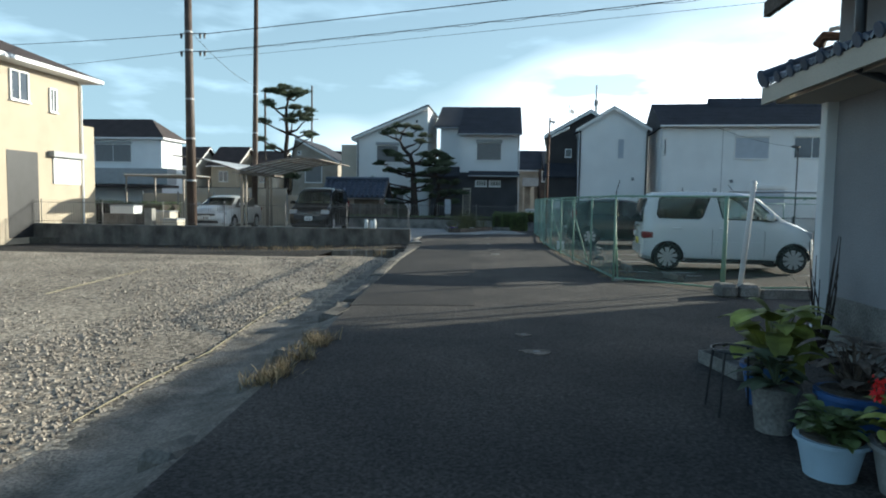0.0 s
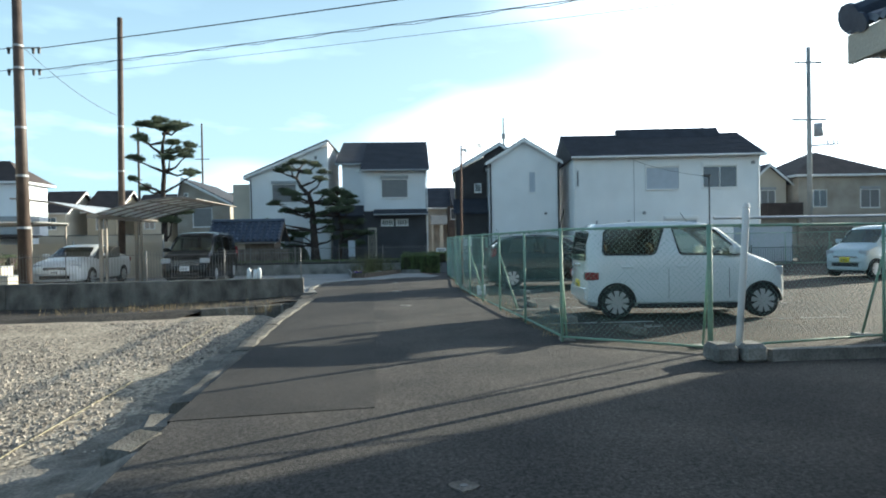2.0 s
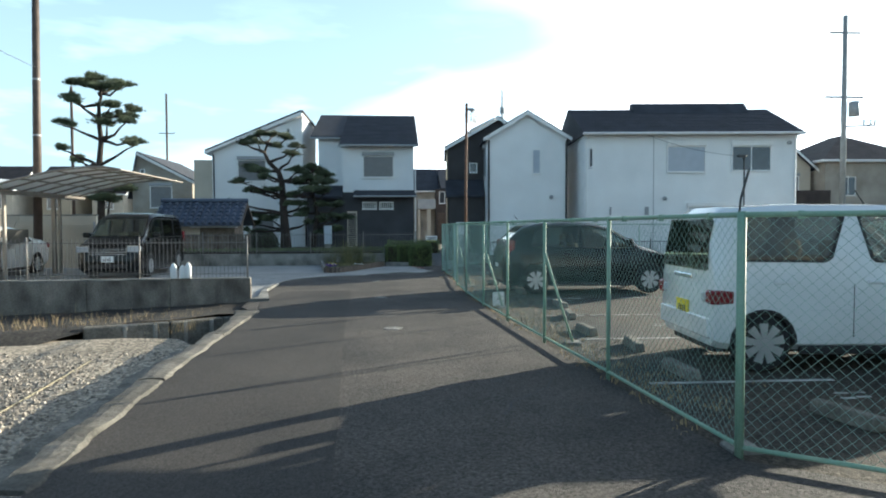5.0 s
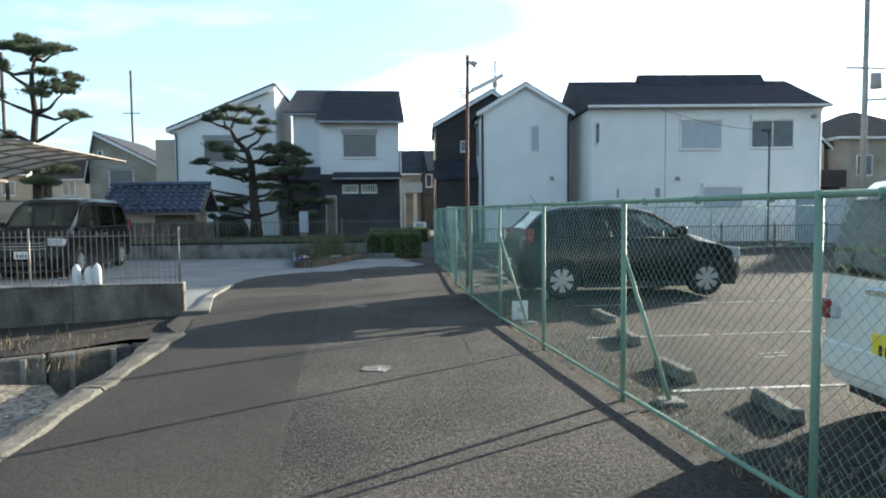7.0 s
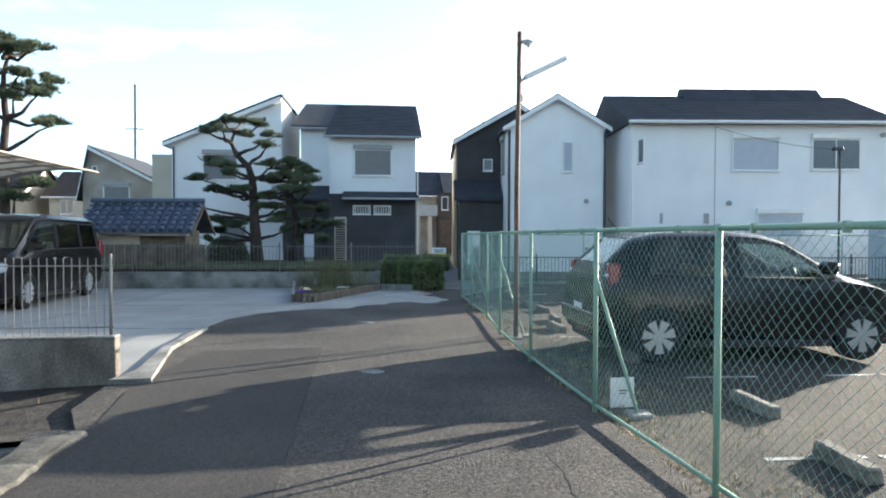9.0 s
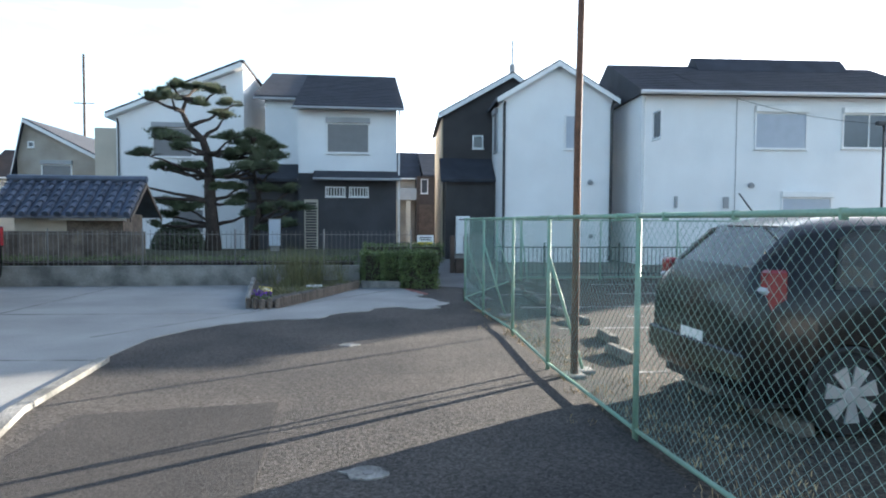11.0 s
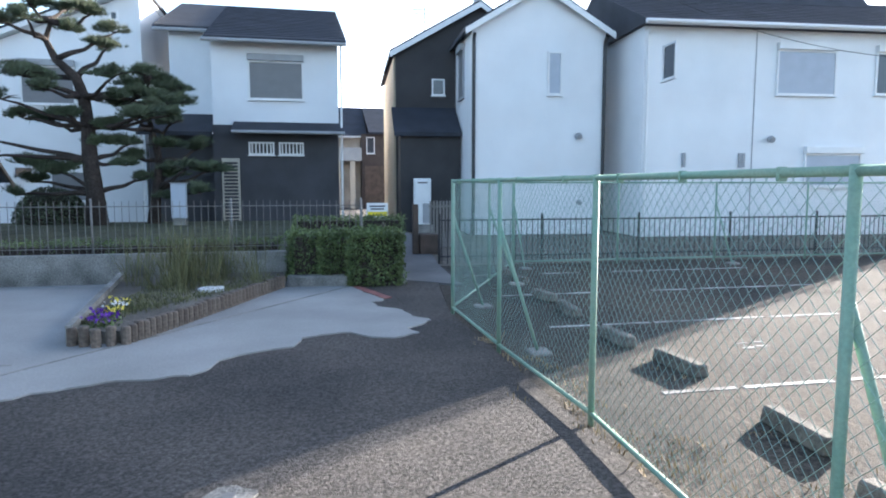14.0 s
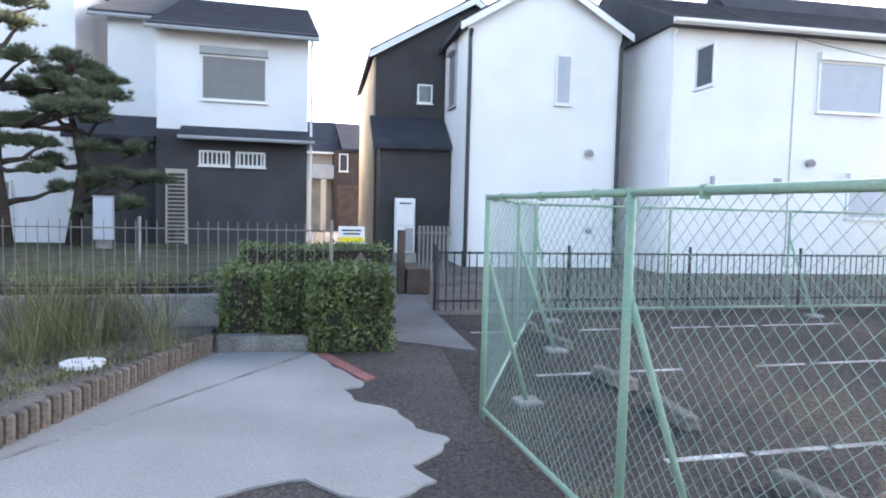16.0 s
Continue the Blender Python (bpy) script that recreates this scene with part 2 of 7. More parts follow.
M_HEDGE = mat("hedge_leaves", (0.095, 0.13, 0.045), 0.55, vary=0.35, bump=0.0, scale=2.5, rnd=0.45)
M_LEAF = mat("broad_leaves", (0.24, 0.26, 0.055), 0.65, vary=0.5, bump=0.05, scale=6, rnd=0.35)
M_DRY = mat("dry_grass", (0.36, 0.27, 0.15), 0.85, vary=0.3, bump=0.0, scale=4, rnd=0.4)
M_GRASS = mat("grass", (0.13, 0.13, 0.06), 0.85, vary=0.35, bump=0.0, scale=3, rnd=0.4)
M_WOOD = mat("weathered_wood", (0.13, 0.105, 0.085), 0.9, vary=0.35, grain=0.3, scale=4, fine=30, bump=0.4, rnd=0.2)
M_CARWHITE = mat("pearl_white_paint", (0.7, 0.72, 0.72), 0.25, vary=0.02, bump=0.0, coat=0.8)
M_CARBLACK = mat("black_paint", (0.009, 0.008, 0.008), 0.22, vary=0.1, bump=0.0, coat=0.15, spec=0.3)
M_CARSILVER = mat("silver_white_paint", (0.62, 0.63, 0.64), 0.28, vary=0.02, bump=0.0, coat=0.8)
M_CARBLUE = mat("pale_blue_paint", (0.52, 0.6, 0.62), 0.28, vary=0.02, bump=0.0, coat=0.8)
M_TYRE = mat("tyre_rubber", (0.02, 0.02, 0.02), 0.85, vary=0.2, bump=0.1)
M_RIM = mat("wheel_cover", (0.5, 0.51, 0.52), 0.35, metal=0.6, vary=0.05, bump=0.0)
M_PLASTIC = mat("black_plastic", (0.02, 0.02, 0.021), 0.6, vary=0.15, bump=0.05)
M_CHROME = mat("chrome", (0.75, 0.76, 0.78), 0.12, metal=1.0, vary=0.03, bump=0.0)
M_RED = mat("red_lamp", (0.2, 0.015, 0.02), 0.25, vary=0.1, bump=0.0, spec=0.6)
M_LAMP = mat("clear_lamp", (0.42, 0.44, 0.47), 0.12, vary=0.08, bump=0.0, spec=0.7)
M_ROPE = mat("yellow_rope", (0.32, 0.28, 0.18), 0.8, vary=0.2, bump=0.2)
M_YELLOW = mat("yellow_plate", (0.75, 0.6, 0.03), 0.5, vary=0.04, bump=0.0)
M_SIGN = mat("white_board", (0.72, 0.73, 0.73), 0.5, vary=0.05, bump=0.0)
M_INK = mat("dark_ink", (0.03, 0.03, 0.035), 0.7, vary=0.1, bump=0.0)
M_POT = mat("pale_blue_pot", (0.42, 0.55, 0.66), 0.5, vary=0.12, bump=0.05)
M_BLUEPOT = mat("blue_pot", (0.05, 0.12, 0.3), 0.45, vary=0.15, bump=0.05)
M_PURPLE = mat("purple_petals", (0.12, 0.03, 0.3), 0.6, vary=0.3, bump=0.0, rnd=0.4)
M_YELLOWPETAL = mat("yellow_petals", (0.75, 0.62, 0.1), 0.6, vary=0.2, bump=0.0)
M_REDPETAL = mat("red_petals", (0.7, 0.02, 0.02), 0.6, vary=0.2, bump=0.0)
M_CARGLASS = mat("clear_car_glass", (0.72, 0.78, 0.72), 0.02, vary=0.02, bump=0.0, spec=0.5, trans=1.0)
M_PRIVACY = mat("tinted_car_glass", (0.3, 0.3, 0.25), 0.02, vary=0.05, bump=0.0, spec=0.5, trans=1.0)
M_CABIN = mat("car_lining", (0.1, 0.095, 0.085), 0.9, vary=0.15, bump=0.1)
M_SEAT = mat("car_seat", (0.3, 0.27, 0.2), 0.9, vary=0.1, bump=0.1)
M_POLY = mat("grey_polycarbonate", (0.84, 0.82, 0.76), 0.45, vary=0.15, bump=0.05, scale=3, trans=0.7)
M_CHAMP = mat("bronze_aluminium", (0.26, 0.23, 0.2), 0.45, metal=0.4, vary=0.1, bump=0.0)
M_BAR = mat("galvanised_bar", (0.2, 0.19, 0.18), 0.5, metal=0.3, vary=0.15, bump=0.0)
M_REDPAINT = mat("faded_red_paint", (0.27, 0.11, 0.095), 0.8, vary=0.2, grain=0.2, bump=0.2)
M_MAROON = mat("maroon_panel", (0.06, 0.03, 0.027), 0.5, vary=0.15, bump=0.05)


# ---- mesh helpers ----
def box(bm, x0, x1, y0, y1, z0, z1):
    v = [bm.verts.new(p) for p in ((x0, y0, z0), (x1, y0, z0), (x1, y1, z0), (x0, y1, z0), (x0, y0, z1), (x1, y0, z1), (x1, y1, z1), (x0, y1, z1))]
    for f in ((3, 2, 1, 0), (4, 5, 6, 7), (0, 1, 5, 4), (1, 2, 6, 5), (2, 3, 7, 6), (3, 0, 4, 7)):
        bm.faces.new([v[i] for i in f])
    return bm


def bevel_box(bm, x0, x1, y0, y1, z0, z1, r=0.01, seg=1):
    t = bmesh.new()
    box(t, x0, x1, y0, y1, z0, z1)
    bmesh.ops.bevel(t, geom=list(t.edges), offset=r, segments=seg, affect="EDGES", profile=0.5)
    return merge(bm, t)


def merge(bm, t, m=None):
    if m is not None:
        t.transform(m)
    me = bpy.data.meshes.new("tmp")
    t.to_mesh(me)
    t.free()
    bm.from_mesh(me)
    bpy.data.meshes.remove(me)
    return bm


def tube(bm, pts, radii, seg=8, caps=True):
    """A round tube through the points, with a radius at each."""
    rings, side = [], None
    pts = [Vector(p) for p in pts]
    if not isinstance(radii, (list, tuple)):
        radii = [radii] * len(pts)
    for i, p in enumerate(pts):
        d = (pts[min(i + 1, len(pts) - 1)] - pts[max(i - 1, 0)]).normalized()
        if side is None:
            side = d.orthogonal().normalized()
        side = (side - d * side.dot(d)).normalized()
        up = d.cross(side)
        rings.append([bm.verts.new(p + (side * math.cos(a) + up * math.sin(a)) * radii[i]) for a in [2 * math.pi * k / seg for k in range(seg)]])
    for a, b in zip(rings, rings[1:]):
        for k in range(seg):
            bm.faces.new((a[k], a[(k + 1) % seg], b[(k + 1) % seg], b[k]))
    if caps:
        bm.faces.new(rings[0][::-1])
        bm.faces.new(rings[-1])
    return bm


def slab(bm, poly, z0, z1):
    """A plan polygon, counter-clockwise, raised from z0 to z1."""
    lo = [bm.verts.new((x, y, z0)) for x, y in poly]
    hi = [bm.verts.new((x, y, z1)) for x, y in poly]
    bm.faces.new(lo[::-1])
    bm.faces.new(hi)
    n = len(poly)
    for i in range(n):
        bm.faces.new((lo[i], lo[(i + 1) % n], hi[(i + 1) % n], hi[i]))
    return bm


def extrude_profile(bm, prof, axis, a, b):
    """A closed profile (list of 2D points) carried from a to b along an axis ('x': profile is y,z; 'y': x,z)."""
    def put(p, t):
        return bm.verts.new((t, p[0], p[1]) if axis == "x" else (p[0], t, p[1]))
    lo, hi = [put(p, a) for p in prof], [put(p, b) for p in prof]
    n = len(prof)
    bm.faces.new(lo)
    bm.faces.new(hi[::-1])
    for i in range(n):
        bm.faces.new((lo[i], hi[i], hi[(i + 1) % n], lo[(i + 1) % n]))
    bmesh.ops.recalc_face_normals(bm, faces=list(bm.faces))
    return bm


def part(name, bm, material, parent=None, label="", smooth=False):
    me = bpy.data.meshes.new(name)
    bm.normal_update()
    bm.to_mesh(me)
    bm.free()
    if smooth:
        for p in me.polygons:
            p.use_smooth = True
    me.materials.append(material)
    ob = new(name, me)
    if parent is not None:
        ob.parent = parent
    if label:
        ob["label"] = label
    return ob


def thing(name, label, category, m=None, group="", kind=""):
    ob = new(name)
    ob.matrix_world = m if m is not None else Matrix.Identity(4)
    return tagged(ob, label, category, group, kind)


def B():
    return bmesh.new()


def pbox(name, parent, material, *d, r=0.0, label=""):
    bm = B()
    if r:
        bevel_box(bm, *d, r=r)
    else:
        box(bm, *d)
    return part(name, bm, material, parent, label)


# ---- ground, road, walls ----
def structure(name, bm, material, label, category):
    return tagged(part(name, bm, material), label, category, kind="structure")


POSTS = [(2.405, 8.64), (2.265, 10.72), (2.1, 12.66), (1.955, 14.5), (1.82, 16.25), (1.74, 18.38), (1.73, 20.45), (1.83, 22.42), (1.775, 24.2), (1.765, 26.0)]


def FENCE(y):
    """Where the fence beside the lane stands at y."""
    for (xa, ya), (xb, yb) in zip(POSTS, POSTS[1:]):
        if y <= yb:
            return xa + (xb - xa) * (y - ya) / (yb - ya)
    return POSTS[-1][0]


KERB = [(-1.12, -14), (-1.18, -0.2), (-1.34, 3.0), (-1.62, 6.8), (-1.95, 11.5), (-2.08, 15.9)]


def kerb_x(y):
    for (xa, ya), (xb, yb) in zip(KERB, KERB[1:]):
        if y <= yb:
            return xa + (xb - xa) * (y - ya) / (yb - ya)
    return KERB[-1][0]


structure("ground", box(B(), -900, 900, -900, 900, -0.9, -0.46), M_EARTH, "bare brown earth reaching the horizon", "ground")
road_poly = [(-1.12, -14), (40, -14), (40, 7.2), (6.5, 7.9), (3.9, 7.42), (2.38, 8.55)] + [(FENCE(y) - 0.03, y) for y in (11, 14, 18, 22, 26.0)] + [(2.3, 30), (2.75, 36), (2.75, 60), (0.6, 60), (1.55, 36), (1.5, 29.2), (-14, 29.2), (-14, 18.3), (-2.62, 17.74), (-2.5, 16.6), (-2.16, 15.95)] + KERB[:-1][::-1][:-1]
structure("road", slab(B(), road_poly, -0.5, 0.0), M_ASPHALT, "worn grey asphalt lane with coarse exposed stone", "road")
structure("pavement_patch", slab(B(), [(-1.52, 5.1), (0.08, 5.35), (-0.14, 9.3), (-0.4, 13), (-0.56, 15.6), (-0.75, 19.5), (-2.2, 19.3), (-2.3, 17.2), (-2.04, 15.8), (-1.93, 11.5), (-1.66, 7.4)], -0.1, 0.005), M_PATCH, "smoother darker strip of newer asphalt on the lane", "asphalt patch")
structure("lot", slab(B(), [(40, 7.25), (40, 30.2), (2.35, 30.2)] + [(FENCE(y) - 0.02, y) for y in (26.0, 22, 18, 14, 11)] + [(2.4, 8.58), (3.92, 7.47), (6.5, 7.95)], -0.5, -0.02), M_LOT, "patchy gravelly asphalt of a car park", "car park")
field = [(x - 0.16, y) for x, y in KERB[:-1]] + [(-2.2, 13.4), (-2.93, 14.5), (-3.76, 14.62), (-6.15, 14.2), (-8.0, 14.0), (-60, 11.6), (-60, -14)]
structure("field", slab(B(), field, -0.5, -0.2), M_GRAVEL, "empty plot covered with pale crushed gravel", "gravel plot")
# pale dirt bank and trodden strip between the lane and the gravel
bm = B()
rows_ = []
for i in range(220):
    y = -6 + i * 19.5 / 219
    k = kerb_x(y) + 0.03
    f = max(0.0, min(1.0, (5.6 - y) / 1.2))
    wob = 0.07 * noise.noise(Vector((0, y * 1.7, 3))) + 0.05 * noise.noise(Vector((4, y * 5, 3)))
    prof = [(0.0, -0.03 * f - 0.17 * (1 - f)), (0.09, -0.03 * f - 0.185 * (1 - f)), (0.34, -0.135 * f - 0.19 * (1 - f)), (0.72, -0.185 * f - 0.195 * (1 - f)), (1.05 + wob, -0.192 + 0.01 * noise.noise(Vector((9, y * 3, 1)))), (1.28 + wob * 1.6, -0.23)]
    rows_.append([bm.verts.new((k - a * (0.62 + 0.38 * f), y, z + 0.02 * noise.noise(Vector((a * 6, y * 4, 5))) + 0.012 * noise.noise(Vector((a * 15, y * 11, 2))))) for a, z in prof])
for ra, rb in zip(rows_, rows_[1:]):
    for j in range(5):
        bm.faces.new((ra[j], rb[j], rb[j + 1], ra[j + 1]))
bmesh.ops.recalc_face_normals(bm, faces=list(bm.faces))
tagged(part("dirt_bank", bm, M_BANK, smooth=True), "smooth pale dirt bank beside the lane", "ground", kind="structure")
structure("yard", slab(B(), [(-14, 29.2), (-14.002, 17.9), (-2.6, 17.55), (-14, 16.6), (-120, 6.0), (-120, 120), (-14, 120), (0.6, 60), (1.55, 36), (1.5, 29.2)][3:] + [(-14, 29.2), (-14, 17.9)], -0.5, -0.01), M_EARTH, "bare ground of the house plots", "ground")
structure("yard_east", slab(B(), [(2.35, 30.24), (120, 30.24), (120, 120), (2.75, 120), (2.75, 36)], -0.5, -0.01), M_EARTH, "bare ground of the house plots", "ground")

# kerb of the lane, in worn lengths
kb = thing("kerb", "worn concrete kerb along the lane's gravel side", "kerb", kind="structure")
random.seed(4)
for ya, yb in ((6.0, 8.3), (8.36, 10.9), (10.95, 13.4), (13.44, 15.86)):
    bm = B()
    rows_ = []
    n = int((yb - ya) / 0.07)
    for i in range(n + 1):
        y = ya + (yb - ya) * i / n
        buried = max(0.0, (8.6 - y) / 2.6)
        e0 = 0.035 * noise.noise(Vector((1, y * 2.3, 0))) + 0.02 * noise.noise(Vector((1, y * 9, 4)))
        e1 = 0.06 * noise.noise(Vector((7, y * 1.6, 2))) + 0.03 * noise.noise(Vector((7, y * 8, 6)))
        zt = 0.028 + 0.03 * noise.noise(Vector((3, y * 2.1, 9))) + 0.012 * noise.noise(Vector((3, y * 11, 1))) - 0.075 * buried
        k = kerb_x(y)
        w = 0.2 + 0.05 * noise.noise(Vector((5, y * 0.9, 3))) + 0.1 * max(0.0, (y - 14.6))
        prof = [(k + 0.035 + e0, -0.3), (k + 0.03 + e0, zt - 0.025), (k + 0.005 + e0, zt), (k - w * 0.5, zt + 0.008), (k - w + e1, zt - 0.005), (k - w - 0.03 + e1, zt - 0.045), (k - w - 0.06 + e1, -0.3)]
        rows_.append([bm.verts.new((x, y, z)) for x, z in prof])
    for ra, rb in zip(rows_, rows_[1:]):
        for j in range(6):
            bm.faces.new((ra[j], ra[j + 1], rb[j + 1], rb[j]))
    bm.faces.new(rows_[0])
    bm.faces.new(rows_[-1][::-1])
    bmesh.ops.recalc_face_normals(bm, faces=list(bm.faces))
    part("kerb_stone", bm, M_KERB, kb)
for y in (0.3, 1.7, 2.6, 3.6, 4.6, 5.2):
    bm = B()
    bevel_box(bm, -0.14, 0.14, -0.2, 0.25, -0.4, 0.0, r=0.05)
    o = part("broken_stone", bm, M_KERB, kb)
    o.matrix_world = pose(kerb_x(y) - 0.12, y, random.uniform(-0.03, 0.012), random.uniform(-8, 8), random.uniform(-8, 8), random.uniform(-20, 20))

# low block wall that closes the gravel plot, at a slight skew
WALL = pose(-2.58, 17.66, 0, 0, 0, 4.5)
lw = thing("wall_yard", "dark-stained low concrete block wall", "wall", WALL, kind="structure")
bm = B()
for k in range(10):
    part("wall_panel", bevel_box(B(), -1.5 * k - 1.494, -1.5 * k, 0, 0.15, -0.6, 0.424, r=0.008), M_BLOCK, lw)
part("far_panel", bevel_box(bm, -32, -15.006, 0, 0.15, -0.6, 0.424, r=0.008), M_BLOCK, lw)
part("coping", bevel_box(B(), -30, 0.0, -0.006, 0.165, 0.425, 0.45, r=0.008), M_CONC_OLD, lw)
# concrete lip of the ditch on the plot's side, and the dark soil behind it, coloured for shade
LIP = [(-2.16, 15.86), (-2.62, 15.72), (-3.3, 15.22), (-4.4, 14.75), (-4.9, 14.36), (-8.0, 13.93), (-30, 12.9)]
lipo = thing("ditch_lip", "low broken concrete lip of a dry ditch", "ditch edge", kind="structure")
rq = random.Random(12)
for (xa, ya), (xb, yb) in zip(LIP[:4], LIP[1:4]):
    L = math.hypot(xb - xa, yb - ya)
    o = part("lip_stone", bevel_box(B(), 0.006, L - 0.006, -0.07, 0.07, -0.45, 0.0, r=0.02), M_KERB, lipo)
    o.matrix_world = pose(xa, ya, -0.05 + rq.uniform(-0.015, 0.01), 0, 0, math.degrees(math.atan2(yb - ya, xb - xa)))
    for k in range(min(7, int(L / 0.42))):
        f = (k + 0.5) * 0.42 / L
        o = part("rib", bevel_box(B(), -0.03, 0.03, -0.04, 0.0, -0.4, -0.03, r=0.01), M_CONC_OLD, lipo)
        o.matrix_world = pose(xa + (xb - xa) * f, ya + (yb - ya) * f, -0.03, 0, 0, math.degrees(math.atan2(yb - ya, xb - xa))) @ Matrix.Translation((0, 0.113, 0))
bm = B()
strip = []
for k in range(41):
    x = -2.2 - 27.8 * (k / 40) ** 1.6
    for (xa, ya), (xb, yb) in zip(LIP, LIP[1:]):
        if x >= xb:
            break
    yl = ya + (yb - ya) * min(1.0, max(0.0, (x - xa) / (xb - xa))) + 0.05
    yw = 17.66 + (x + 2.58) * math.tan(radians(4.5)) + 0.03
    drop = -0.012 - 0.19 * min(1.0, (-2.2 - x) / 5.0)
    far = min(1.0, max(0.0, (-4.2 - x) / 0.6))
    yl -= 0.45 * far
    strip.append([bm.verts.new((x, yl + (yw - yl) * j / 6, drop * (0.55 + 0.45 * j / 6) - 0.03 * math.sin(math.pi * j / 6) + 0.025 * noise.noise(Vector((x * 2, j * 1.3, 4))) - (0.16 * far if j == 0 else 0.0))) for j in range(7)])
for ra, rb in zip(strip, strip[1:]):
    for j in range(6):
        bm.faces.new((ra[j], ra[j + 1], rb[j + 1], rb[j]))
bmesh.ops.recalc_face_normals(bm, faces=list(bm.faces))
tagged(part("ditch_soil", bm, M_SOIL, smooth=True), "dark soil between the ditch and the block wall, darkened for shade", "ground", kind="structure")
# concrete forecourt with its ragged edge, and the joints in it
court = [(-13.9, 17.95), (-2.52, 17.72), (-2.35, 17.9), (-2.68, 19.4), (-2.78, 21.2), (-2.7, 22.4), (-2.4, 23.0), (-1.95, 23.6), (-1.5, 23.82), (-1.17, 23.9), (-0.74, 23.98), (-0.48, 24.5), (-0.2, 24.62), (0.02, 24.7), (0.06, 25.0), (0.3, 25.12), (0.56, 25.15), (0.75, 24.9), (0.95, 24.84), (1.2, 25.03), (1.12, 25.26), (1.3, 25.4), (1.46, 25.56), (1.3, 25.8), (1.22, 26.2), (0.98, 26.45), (0.9, 26.74), (1.08, 27.0), (0.9, 27.5), (0.72, 28.15), (-0.15, 28.2), (-0.15, 29.0), (-13.9, 29.0)]
ragged = []
for i, (xa, ya) in enumerate(court):
    xb, yb = court[(i + 1) % len(court)]
    n = max(1, int(math.hypot(xb - xa, yb - ya) / 0.07)) if 5 <= i <= 28 else 1
    for k in range(n):
        x, y = xa + (xb - xa) * k / n, ya + (yb - ya) * k / n
        q = 0.07 if n > 1 else 0.0
        ragged.append((x + q * noise.noise(Vector((x * 5, y * 5, 1))), y + q * noise.noise(Vector((x * 5, y * 5, 7)))))
structure("forecourt", slab(B(), ragged, -0.1, 0.014), M_CONC, "pale concrete forecourt with a ragged edge", "forecourt")
bm = B()
slab(bm, [(-3.4, 22.6), (-3.38, 22.57), (0.72, 28.05), (0.70, 28.09)], 0.0, 0.0165)
slab(bm, [(-11, 21.9), (-11, 21.86), (-2.8, 21.2), (-2.8, 21.24)], 0.0, 0.0165)
slab(bm, [(-11, 25.0), (-11, 24.96), (-2.2, 24.5), (-2.2, 24.54)], 0.0, 0.0165)
slab(bm, [(-6.0, 18.2), (-5.96, 18.2), (-5.3, 28.8), (-5.34, 28.8)], 0.0, 0.0165)
structure("forecourt_joints", bm, M_CONC_OLD, "dark joints in the concrete forecourt", "joint")
structure("forecourt_kerb", slab(B(), [(-2.58, 17.5), (-2.2, 17.55), (-2.32, 18.1), (-2.6, 19.4), (-2.66, 21.2), (-2.76, 21.2), (-2.72, 19.4), (-2.5, 18.0)], -0.1, 0.05), M_CONC_OLD, "low worn kerb at the forecourt", "kerb")
structure("red_line", slab(B(), [(0.74, 28.1), (1.1, 27.03), (1.2, 27.1), (0.86, 28.12)], -0.05, 0.012), M_REDPAINT, "faded red paint at the forecourt's edge", "paint")

# retaining wall and beds beyond the forecourt
structure("wall_garden", bevel_box(B(), -14, -0.17, 29.0, 29.15, -0.4, 0.45, r=0.012), M_CONC_OLD, "low grey concrete retaining wall", "wall")
structure("garden", slab(B(), [(-14, 29.15), (-0.17, 29.15), (-0.17, 28.9), (1.5, 28.9), (1.5, 36), (0.9, 38.4), (-14, 38.4)], -0.3, 0.42), M_LAWN, "patchy winter grass of a raised garden", "garden")
structure("bed_end_wall", bevel_box(B(), -0.15, 0.72, 28.22, 28.4, -0.2, 0.16, r=0.02), M_CONC_OLD, "low concrete end of the planting bed", "wall")


